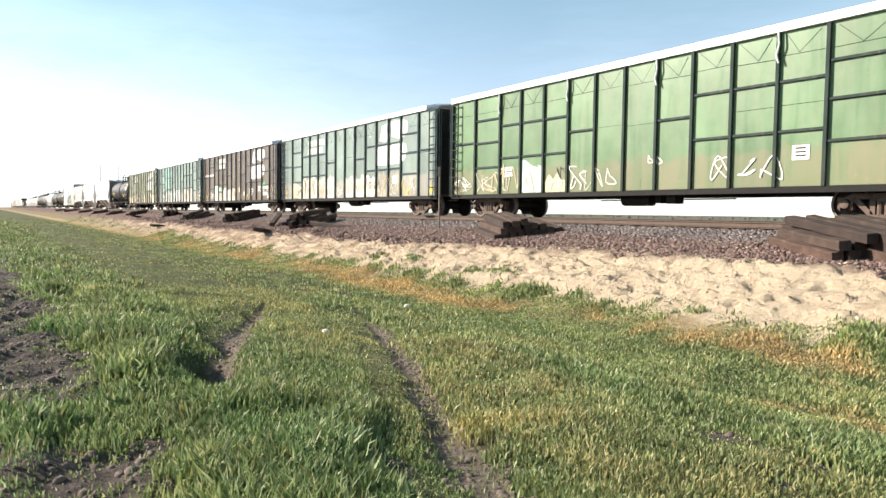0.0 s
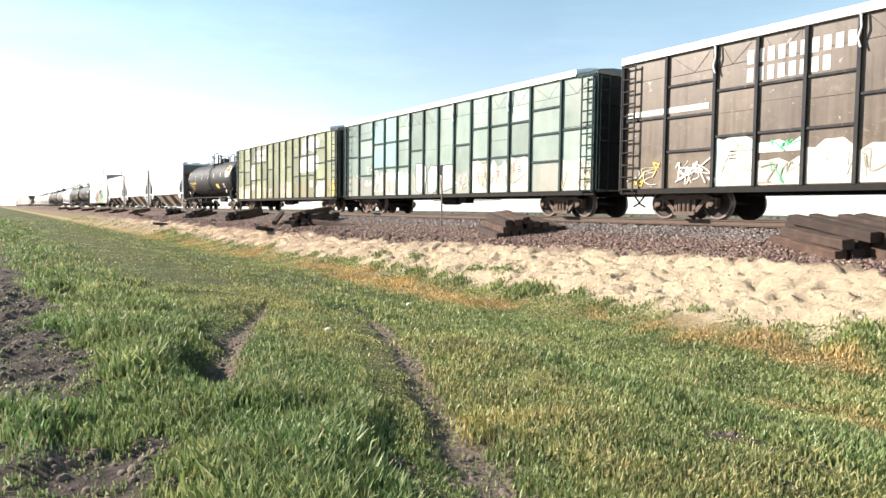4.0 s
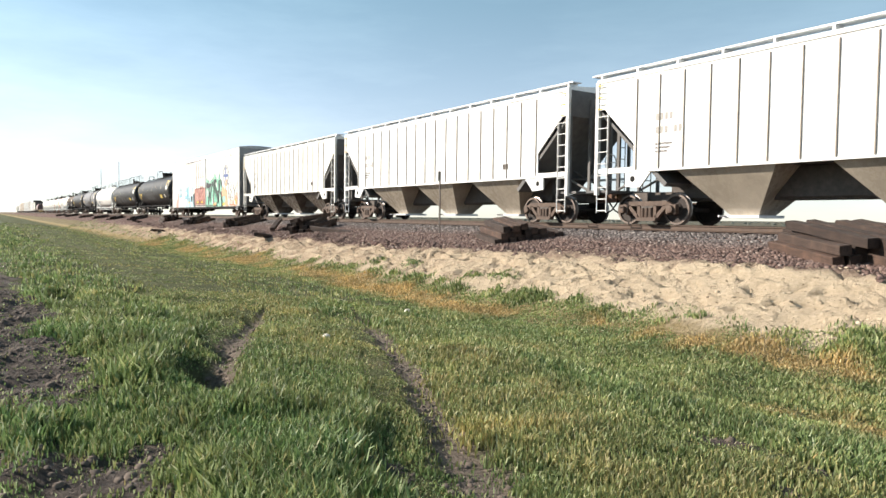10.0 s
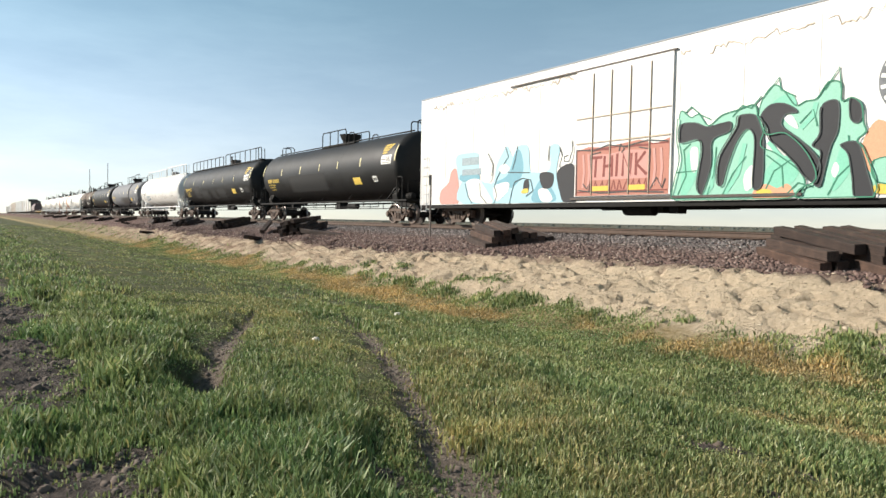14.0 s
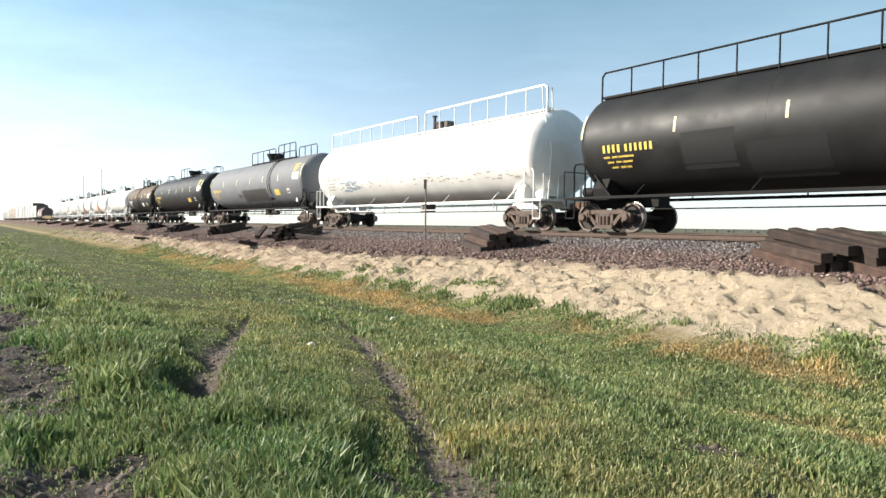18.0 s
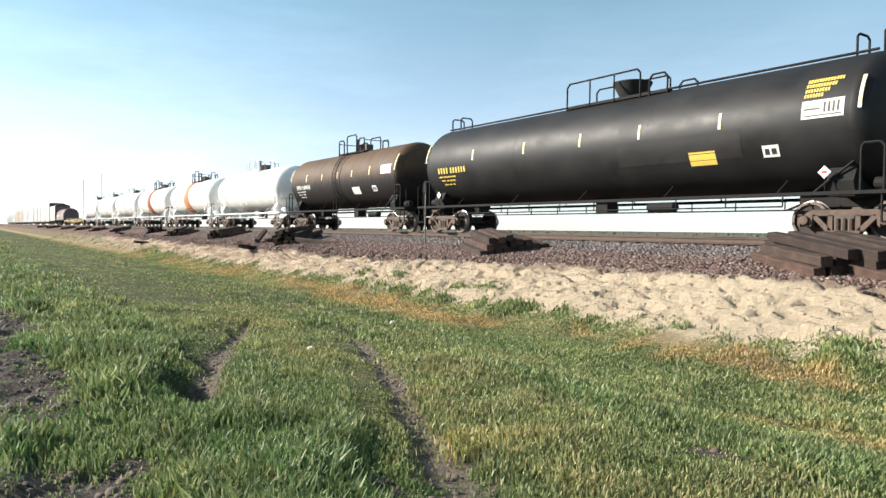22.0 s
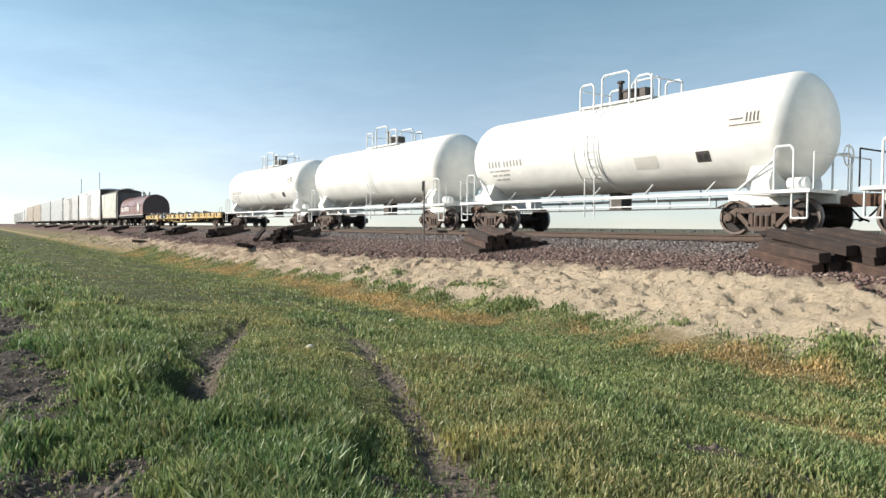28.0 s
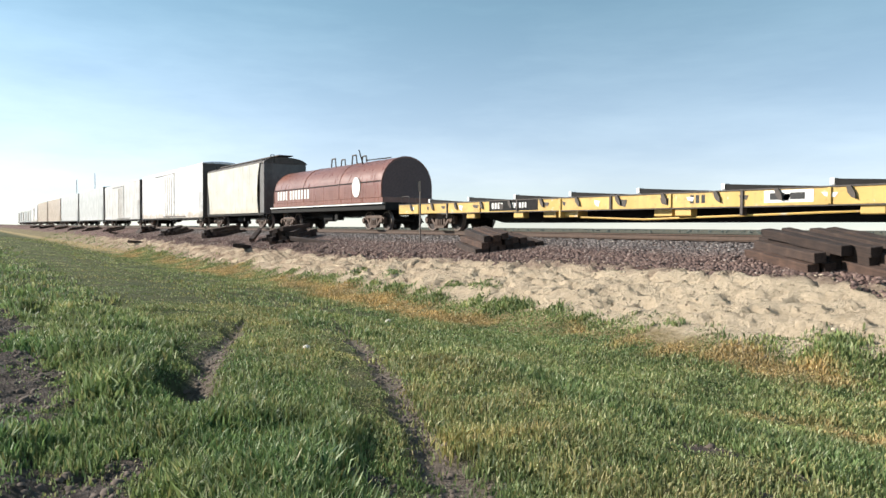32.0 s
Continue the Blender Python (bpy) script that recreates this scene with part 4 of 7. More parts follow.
def tank_car(left, right, label, skin, R=1.45, zc=2.73, inset=1.36, fittings=BLACK, rails="mid", sill=BLACK, marks="yellow", bands=(), strips=True,
             patches=(), low_pipe=False, hoops=False, ladder_x=None, seed=1, panel_x=None, straps=(), data=True, cone=False, lettered=True, spans=((-1.2, 1.9, 0.72), (2.25, 2.9, 0.45)), deck=(-1.15, 1.75)):
    car, half = new_car("tank_car", label, "tank car", left, right, "tank cars")
    L = half - inset
    prof, deep = [], 0.74
    for i in range(15):
        a = i / 14 * math.pi / 2
        prof.append((-L + 0.24 - deep * math.cos(a), max(0.02, R * math.sin(a))))
    prof += [(-L + 0.24 + (2 * L - 0.48) * j / 8, R) for j in range(1, 8)]
    prof += [(-x, r) for x, r in prof[14::-1]]
    part("tank", Geo().lathe(prof, 64, 0, zc), skin, car, smooth=True)
    for x in (-L + 0.26, -L * 0.34, L * 0.33, L - 0.26):
        part("weld_seam", Geo().lathe([(x - 0.02, R - 0.01), (x - 0.012, R + 0.0025), (x + 0.012, R + 0.0025), (x + 0.02, R - 0.01)], 64, 0, zc), skin, car, smooth=True)
    for x in straps:
        part("strap", Geo().lathe([(x - 0.05, R - 0.01), (x - 0.045, R + 0.02), (x + 0.045, R + 0.02), (x + 0.05, R - 0.01)], 64, 0, zc), skin, car, smooth=True)
    for x0, x1, mat in bands:
        part("painted_band", Geo().lathe([(x0, R - 0.01), (x0, R + 0.008), (x1, R + 0.008), (x1, R - 0.01)], 64, 0, zc), mat, car, smooth=True)
    for x0, x1, z0, z1, mat in patches:
        g = Geo()
        tank_patch(g, x0, x1, z0, z1, R, zc)
        part("touched_up_patch", g, mat, car, smooth=True)
    # stub sill, saddles, side rails
    for s in (-1, 1):
        x = s * (half - 1.95)
        part("stub_sill", Geo().box(x - 1.45, x + 1.45, -0.27, 0.27, 0.78, 1.12, 0.02), sill, car)
        part("saddle", Geo().prism([(-1.2, 1.0), (1.2, 1.0), (1.3, 1.35), (1.1, 1.75), (0.5, 1.4), (-0.5, 1.4), (-1.1, 1.75), (-1.3, 1.35)], x - 0.3, x + 0.3), sill, car)
    for y in (-1.42, 1.42):
        board_g = Geo().box(-half + 0.55, half - 0.55, y - 0.05, y + 0.05, 1.02, 1.11, 0.012)
        for j in range(5):
            x = -half + 3.4 + j * (2 * half - 6.8) / 4
            board_g.rod((x, y, 1.05), (x + 0.16, y * 0.8, 1.42), 0.02)
        part("side_rail", board_g, sill, car)
        if low_pipe:
            g = Geo().rod((-half + 3.2, y, 0.78), (half - 3.2, y, 0.78), 0.022)
            n = int((2 * half - 6.4) / 1.5)
            for j in range(n + 1):
                x = -half + 3.2 + j * (2 * half - 6.4) / n
                g.rod((x, y, 0.78), (x, y, 1.05), 0.02)
            part("hand_rail", g, sill, car)
    for s in (-1, 1):
        part("end_platform", Geo().box(s * (half - 0.95) - 0.42, s * (half - 0.95) + 0.42, -1.45, 1.45, 1.02, 1.1, 0.01), sill, car)
        x = s * (half - 1.45)
        for y in (-1.42, 1.42):
            part("grab_rail", Geo().path([(x, y, 1.1), (x, y, 2.05), (x + s * 0.06, y, 2.15), (x + s * 0.4, y, 2.15), (x + s * 0.48, y, 2.05), (x + s * 0.48, y, 1.1)], 0.03), sill if sill is WHITE_PAINT else fittings, car)
            part("stirrup", Geo().path([(s * (half - 0.62), y, 1.05), (s * (half - 0.62), y, 0.42), (s * (half - 1.0), y, 0.42), (s * (half - 1.0), y, 1.05)], 0.026), sill, car)
        part("end_rail", Geo().path([(s * (half - 0.5), -1.4, 1.1), (s * (half - 0.5), -1.4, 1.95), (s * (half - 0.5), 1.4, 1.95), (s * (half - 0.5), 1.4, 1.1)], 0.02), fittings, car)
        part("brace", Geo().rod((s * (half - 2.5), -1.38, 1.08), (s * (half - 1.55), -1.2, 1.9), 0.035), sill, car)
        if s > 0:
            ring = [(half - 0.62, 0.5 + 0.26 * math.cos(a * 0.524), 2.0 + 0.26 * math.sin(a * 0.524)) for a in range(13)]
            part("brake_wheel", Geo().path(ring, 0.02).rod((half - 0.62, 0.24, 2.0), (half - 0.62, 0.76, 2.0), 0.015).rod((half - 0.62, 0.5, 1.1), (half - 0.62, 0.5, 2.26), 0.02), fittings, car)
        part("brake_cylinder", Geo().lathe([(s * (half - 1.15) - 0.25, 0.05), (s * (half - 1.15) - 0.22, 0.15), (s * (half - 1.15) + 0.22, 0.15), (s * (half - 1.15) + 0.25, 0.05)], 12, -0.85, 1.28), sill, car)
    # manway and top works
    top = zc + R
    mx = {"long": 1.2, "part": 1.0}.get(rails, 0.5)
    if cone:
        part("manway", Geo().lathe([(top - 0.08, 0.4), (top + 0.1, 0.42), (top + 0.48, 0.62), (top + 0.52, 0.62), (top + 0.53, 0.5)], 18, mx, 0, "z"), BLACK, car, "flared dark manway bonnet", smooth=True)
    else:
        part("manway", Geo().lathe([(top - 0.08, 0.36), (top + 0.28, 0.36), (top + 0.3, 0.4), (top + 0.36, 0.4), (top + 0.4, 0.2)], 16, mx, 0, "z"), GRIME if sill is WHITE_PAINT else BLACK, car)
        part("valve", Geo().lathe([(top - 0.05, 0.12), (top + 0.42, 0.12), (top + 0.5, 0.05)], 10, mx - 0.62, 0.15, "z").lathe([(top, 0.07), (top + 0.6, 0.07), (top + 0.62, 0.12), (top + 0.68, 0.12)], 8, mx - 0.35, -0.25, "z"), GRIME, car)
        part("valve_box", Geo().box(mx + 0.4, mx + 0.62, -0.25, 0.15, top - 0.04, top + 0.36, 0.02), GRIME, car)
    w = 0.72
    if rails == "mid":
        a, b = deck
        for y in (-w, w):
            part("platform", Geo().box(a, b, min(y, y * 0.6), max(y, y * 0.6), top - 0.1, top - 0.04), fittings, car)
            for x0, x1, hh in ((a, a + 0.6, 0.66), (a + 0.95, b - 0.85, 0.84), (b - 0.6, b, 0.6)):
                part("platform_railing", Geo().path([(x0, y, top - 0.2), (x0, y, top + hh - 0.1), (x0 + 0.1, y, top + hh), (x1 - 0.1, y, top + hh), (x1, y, top + hh - 0.1), (x1, y, top - 0.2)], 0.034), fittings, car)
        for x in (a, b):
            part("railing_bar", Geo().rod((x, -w, top + 0.5), (x, w, top + 0.5), 0.022).rod((x, -w, top - 0.1), (x, -w, top + 0.6), 0.022), fittings, car)
    elif rails in ("long", "part"):
        if rails == "long":
            spans = ((-L + 0.1, 0.2, 0.7), (0.8, L - 0.1, 0.78))
        for y in ((-w,) if rails == "long" else (-w, w)):
            for a, b, h in spans:
                g = Geo()
                n = max(1, int(round((b - a) / 1.15)))
                for j in range(1, n):
                    x = a + (b - a) * j / n
                    g.rod((x, y, top - 0.2), (x, y, top + h), 0.026)
                g.path([(a, y, top - 0.25), (a, y, top + h - 0.12), (a + 0.12, y, top + h), (b - 0.12, y, top + h), (b, y, top + h - 0.12), (b, y, top - 0.25)], 0.045 if sill is WHITE_PAINT else 0.03)
                part("top_railing", g, fittings, car)
            part("platform", Geo().box(spans[0][0], spans[1][1], min(y, y * 0.6), max(y, y * 0.6), top - 0.12, top - 0.05), fittings, car)
    if rails == "long":
        steep = Geo()
        for y in (-0.95, -0.5):
            steep.path([(half - 0.75, y, 1.1), (L + 0.42, y, zc), (L - 0.05, y, top - 0.05), (L - 0.12, y, top + 0.7)], 0.028)
        for k in range(9):
            u = k / 8
            steep.rod((half - 0.75 + (L - 0.05 - half + 0.75) * u ** 0.8, -0.95, 1.25 + (top - 1.3) * u), (half - 0.75 + (L - 0.05 - half + 0.75) * u ** 0.8, -0.5, 1.25 + (top - 1.3) * u), 0.018)
        part("end_ladder", steep, fittings, car)
    if rails == "hoop" or hoops:
        for s in (-1, 1):
            for dx in (0.15, 0.75):
                x = s * (L - dx)
                part("grab_hoop", Geo().path([(x, -0.3, top - 0.1), (x, -0.3, top + 0.42), (x, -0.2, top + 0.5), (x, 0.2, top + 0.5), (x, 0.3, top + 0.42), (x, 0.3, top - 0.1)], 0.03), fittings, car)
        part("top_pipe", Geo().rod((-L + 0.2, -0.45, top + 0.0), (L - 0.2, -0.45, top + 0.0), 0.035), fittings, car)
    if ladder_x is not None:
        la = Geo()
        for x in (ladder_x - 0.2, ladder_x + 0.2):
            pts = [(x, -math.cos(t) * (R + 0.07), zc + math.sin(t) * (R + 0.07)) for t in [i * 0.15 - 0.75 for i in range(15)]]
            la.path([(x, -1.46, 0.5), (x, -1.46, zc - 1.0)] + pts, 0.02)
        for i in range(14):
            t = i * 0.15 - 0.7
            la.rod((ladder_x - 0.2, -math.cos(t) * (R + 0.07), zc + math.sin(t) * (R + 0.07)), (ladder_x + 0.2, -math.cos(t) * (R + 0.07), zc + math.sin(t) * (R + 0.07)), 0.01)
        part("ladder", la, bands[0][2] if bands else fittings, car)
    dark = GRIME if sill is WHITE_PAINT else BLACK
    if sill is not WHITE_PAINT:
        part("air_reservoir", Geo().lathe([(2.2, 0.05), (2.3, 0.15), (3.2, 0.15), (3.3, 0.05)], 12, -0.65, 0.86), dark, car)
    part("bottom_valve", Geo().box(-0.25, 0.25, -0.25, 0.25, 0.72, 1.3, 0.04), dark, car)
    part("brake_rod", Geo().rod((-half + 3.3, -0.5, 0.72), (half - 3.3, -0.5, 0.72), 0.022).rod((half - 3.6, -0.5, 0.72), (half - 3.0, -0.5, 0.95), 0.03), dark, car)
    ink = {"yellow": MARK_Y, "white": MARK_W, "black": FAINT}[marks]
    z = zc - 0.38
    for x, h, n in ((-L + 0.95, 0.23, 4), (-L + 1.8, 0.22, 6)) if lettered else ():
        for k in range(n):
            g = Geo()
            tank_row(g, x + 0.82 * h * k, z, h, 1, R, zc, (), 0.4)
            part("stencil", g, ink, car)
    for j in range(3 if lettered else 0):
        g = Geo()
        tank_row(g, -L + 0.95 + 0.12 * j, z - 0.16 - 0.15 * j, 0.055, 28 - 5 * j, R, zc, (6, 7, 13), 0.6)
        tagged(part("stencil_line", g, ink, car), kind="stuff")
    if strips:
        for u in (-0.992, -0.62, -0.28, 0.03, 0.3, 0.6, 0.992):
            x, tall = u * L, 0.75 if abs(u) > 0.9 else 0.42
            if marks != "yellow" and abs(u) < 0.5:
                tall = 0.34
            z0 = zc + 0.12 if abs(u) > 0.9 else zc + 0.02
            g = Geo()
            tank_patch(g, x - 0.04, x + 0.04, z0, z0 + tall, R, zc, 0.009)
            part("reflector", g, REFLEX, car)
    if data:
        px = L - 1.35 if panel_x is None else panel_x
        g = Geo()
        tank_patch(g, px, px + 0.95, zc + 0.0, zc + 0.42, R, zc)
        part("data_panel", g, MARK_W if marks != "black" else PALE, car, "pale stencilled data panel")
        g = Geo()
        for j in range(4):
            tank_patch(g, px + 0.5 + 0.1 * j, px + 0.55 + 0.1 * j, zc + 0.12, zc + 0.36, R, zc, 0.009)
        tank_patch(g, px + 0.05, px + 0.42, zc + 0.2, zc + 0.24, R, zc, 0.009)
        tank_patch(g, px + 0.05, px + 0.9, zc + 0.05, zc + 0.08, R, zc, 0.009)
        part("data_print", g, GRIME, car)
        if marks == "yellow":
            for j in range(4):
                g = Geo()
                tank_row(g, px + 0.02, zc + 0.5 + 0.12 * j, 0.085, 13 - 2 * (3 - j), R, zc, (), 0.5)
                tagged(part("stencil_line", g, MARK_Y, car), kind="stuff")
        g = Geo()
        tank_patch(g, px - 1.0, px - 0.58, zc - 0.78, zc - 0.5, R, zc)
        part("data_box", g, MARK_W if marks != "black" else GRIME, car)
        g = Geo()
        tank_patch(g, px - 0.94, px - 0.82, zc - 0.72, zc - 0.58, R, zc, 0.009)
        tank_patch(g, px - 0.77, px - 0.64, zc - 0.72, zc - 0.58, R, zc, 0.009)
        part("data_print", g, MARK_K, car)
        g = Geo()
        tank_patch(g, px - 3.1, px - 2.3, zc - 0.85, zc - 0.5, R, zc)
        part("test_panel", g, MARK_Y if marks == "yellow" else PALE if marks == "black" else MARK_W, car)
    for s in (-1, 1) if seed in (2, 6, 7, 10) else ():
        x = s * (L - 0.85)
        g, q = Geo(), 0.15
        diamond = [(x - q, 1.55), (x, 1.55 - q), (x + q, 1.55), (x, 1.55 + q)]
        pl = part("placard", g.slab(diamond, -1.47, -1.455), MARK_W, car, "small white hazard placard")
        part("placard_band", Geo().box(x - 0.06, x + 0.06, -1.476, -1.47, 1.525, 1.575), MARK_R, pl, "red band")
        part("placard_holder", Geo().rod((x, -1.44, 1.05), (x, -1.44, 1.5), 0.012), dark, car)
    couplers(car, half, 0)
    for s in (-1, 1):
        truck(car, s * (half - 1.95))
    return car, L, R, zc


FAINT = flat_paint("faint_grey_stencil", (0.36, 0.34, 0.31))
PALE = flat_paint("pale_grey_panel", (0.6, 0.58, 0.52))


def covered_hopper(left, right, label, skin, bays=3, ribs=18, top=4.42, roof_mat=None, end_mat=None, bay_mat=None):
    car, half = new_car("covered_hopper", label, "covered hopper", left, right, "freight cars")
    B = half - 0.65
    low = 1.6
    end_z, cut_x, cut_z = 3.55, B - 1.5, 2.4
    outline = [(-B, top), (-B, end_z), (-B + 0.3, end_z), (-cut_x, cut_z), (-cut_x, low), (cut_x, low), (cut_x, cut_z), (B - 0.3, end_z), (B, end_z), (B, top)]
    for s in (-1, 1):
        part("side_sheet", Geo().slab(outline, s * 1.5 - 0.02, s * 1.5 + 0.02), skin, car)
    rib = None
    for s in (-1, 1):
        for j in range(ribs):
            x = -cut_x + 0.1 + (2 * cut_x - 0.2) * j / (ribs - 1)
            if rib is None:
                rib = part("rib", Geo().box(-0.014, 0.014, -0.03, 0.03, low + 0.02, top - 0.12), RIB_DARK, car, "thin rust-streaked rib", at=(x, s * 1.52, 0))
            else:
                again(rib, (x, s * 1.52, 0))
    sill = Geo()
    for s in (-1, 1):
        sill.box(-cut_x - 1.2, cut_x + 1.2, s * 1.5 - 0.035, s * 1.5 + 0.035, low - 0.05, low + 0.03, 0.008)
        sill.box(-B, B, s * 1.5 - 0.05, s * 1.5 + 0.05, top - 0.05, top + 0.07, 0.01)
    part("side_sill", sill, skin, car)
    part("roof", Geo().prism([(-1.46, top), (1.46, top), (1.3, top + 0.12), (0, top + 0.22), (-1.3, top + 0.12)], -B, B), roof_mat or skin, car)
    walk_g = Geo().box(-B - 0.3, B + 0.1, -1.46, -1.06, top + 0.22, top + 0.26).box(-B - 0.1, B + 0.3, 0.8, 1.2, top + 0.22, top + 0.26)
    for j in range(13):
        x = -B + 0.1 + j * (2 * B - 0.2) / 12
        walk_g.box(x - 0.03, x + 0.03, -1.46, -1.06, top + 0.05, top + 0.22).box(x - 0.03, x + 0.03, 0.8, 1.2, top + 0.1, top + 0.22)
    part("running_board", walk_g, GALV, car)
    hatch = Geo()
    for j in range(8):
        x = -B + 1 + j * (2 * B - 2) / 8
        hatch.box(x + 0.05, x + (2 * B - 2) / 8 - 0.05, -0.35, 0.35, top + 0.2, top + 0.34, 0.04)
    part("hatch_cover", hatch, skin, car)
    # slope sheets at both ends and the frame that carries them
    for s in (-1, 1):
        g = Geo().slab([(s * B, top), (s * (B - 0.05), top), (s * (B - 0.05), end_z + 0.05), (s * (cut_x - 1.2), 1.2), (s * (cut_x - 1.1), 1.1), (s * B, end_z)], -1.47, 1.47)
        part("end_slope_sheet", g, end_mat or SHADED_END_DIRT, car, "grimy end slope sheet, painted darker for shade")
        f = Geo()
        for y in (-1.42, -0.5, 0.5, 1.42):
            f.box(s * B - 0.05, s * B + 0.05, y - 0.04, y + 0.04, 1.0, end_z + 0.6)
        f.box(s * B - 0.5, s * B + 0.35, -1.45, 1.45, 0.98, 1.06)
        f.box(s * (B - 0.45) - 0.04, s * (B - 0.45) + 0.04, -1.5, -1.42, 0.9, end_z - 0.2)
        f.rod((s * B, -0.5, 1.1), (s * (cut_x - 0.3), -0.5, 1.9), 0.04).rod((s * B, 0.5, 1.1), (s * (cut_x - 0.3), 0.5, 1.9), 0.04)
        part("end_frame", f, SHADED_END_DIRT, car, "grimy end posts, painted darker for shade")
        part("corner_post", Geo().box(s * (B - 0.02) - 0.06, s * (B - 0.02) + 0.06, -1.56, -1.44, 0.9, top, 0.01), skin, car)
        ladder(car, s * (B - 0.27), -1.54, 0.35, end_z - 0.15, skin, 0.4)
        for k in range(5):
            part("ladder_rung", Geo().rod((s * (B - 0.08), -1.6, end_z + 0.02 + 0.18 * k), (s * (B - 0.3), -1.6, end_z + 0.02 + 0.18 * k), 0.018), GALV if k % 2 else MARK_Y, car)
        ladder(car, s * (B + 0.07), 0.95, 1.0, top + 0.3, SHADED_END_DIRT, 0.4, "y")
        part("end_beam", Geo().box(min(s * (cut_x - 0.1), s * (B - 0.02)), max(s * (cut_x - 0.1), s * (B - 0.02)), -1.53, -1.45, 1.56, 1.72, 0.01), skin, car)
        part("gusset", Geo().slab([(s * (cut_x - 0.65), low - 0.06), (s * (cut_x + 0.3), low - 0.06), (s * (cut_x + 0.3), 1.14), (s * (cut_x - 0.25), 1.1)], -1.52, -1.46), skin, car)
        # flat black disc on the gusset, painting in the dark of a hole
        part("gusset_hole", Geo().lathe([(-1.526, 0.09), (-1.521, 0.09)], 14, s * (cut_x + 0.02), 1.36, "y"), BLACK, car)
    wheel = Geo()
    ring = [(B + 0.2, 0.3 + 0.28 * math.cos(a * 0.524), 2.1 + 0.28 * math.sin(a * 0.524)) for a in range(13)]
    wheel.path(ring, 0.02).rod((B + 0.2, 0.02, 2.1), (B + 0.2, 0.58, 2.1), 0.015).rod((B + 0.15, 0.3, 1.06), (B + 0.15, 0.3, 2.4), 0.025)
    part("brake_wheel", wheel, skin, car)
    # discharge bays
    step = 4.3
    bay = None
    for j in range(bays):
        x = 0.1 + step * (j - (bays - 1) / 2)
        if bay is None:
            a, b, c, d = 1.5, 0.42, 0.3, 0.4
            g = Geo().add([(-a, -1.45, low), (a, -1.45, low), (a, 1.45, low), (-a, 1.45, low), (-b, -d, c), (b, -d, c), (b, d, c), (-b, d, c)],
                          [(0, 1, 5, 4), (1, 2, 6, 5), (2, 3, 7, 6), (3, 0, 4, 7), (4, 5, 6, 7), (0, 3, 2, 1)])
            bay = part("discharge_bay", g, bay_mat or BAY, car, "dusty tan hopper bay", at=(x, 0, 0))
            gate = part("outlet_gate", Geo().box(-0.55, 0.55, -0.6, 0.6, 0.22, 0.3, 0.01).rod((-0.45, -0.9, 0.27), (-0.45, 0.9, 0.27), 0.03), GALV, car, at=(x, 0, 0))
        else:
            again(bay, (x, 0, 0))
            again(gate, (x, 0, 0))
    # the tall second box is added to fill the shaded gaps between bays with dark
    part("centre_sill", Geo().box(-half + 0.6, half - 0.6, -0.28, 0.28, 0.7, 1.0, 0.02).box(-cut_x + 0.5, cut_x - 0.5, -0.36, 0.36, 0.74, low, 0.05), GRIME, car)
    part("floor_sheet", Geo().box(-cut_x + 0.1, cut_x - 0.1, -1.42, 1.42, low - 0.02, low + 0.04), GRIME, car)
    for z, h, n in ((3.0, 0.22, 4), (2.62, 0.22, 6), (2.3, 0.06, 14), (2.19, 0.06, 12), (2.08, 0.06, 10)):
        stencil(car, FAINT if h > 0.1 else GRIME, -B + 2.3, z, h, n, -1.526, (3,) if n == 6 else ())
    part("data_panel", Geo().box(B - 3.45, B - 3.15, -1.53, -1.522, 1.95, 2.15), GRIME, car)
    couplers(car, half, 0)
    for s in (-1, 1):
        truck(car, s * (half - 2.3))
    return car, B


RIB_DARK = plain("dark_rib", (0.27, 0.23, 0.19), 0.7, 0, 0.3, 5.0)
RUST_RIB = plain("rust_streaked_rib", (0.5, 0.4, 0.3), 0.7, 0, 0.3, 5.0)
# end grime, darkened further so that the colour carries the ends' shade
SHADED_END_DIRT = plain("grimy_end_sheet", (0.13, 0.125, 0.12), 0.7, 0, 0.3, 3.0)
DARK_BAY = paint("sooty_bay", (0.13, 0.11, 0.09), (0.07, 0.05, 0.04), 0.4, 0.7)
BAY = paint("dusty_bay", (0.4, 0.345, 0.275), (0.2, 0.14, 0.1), 0.4, 0.7)


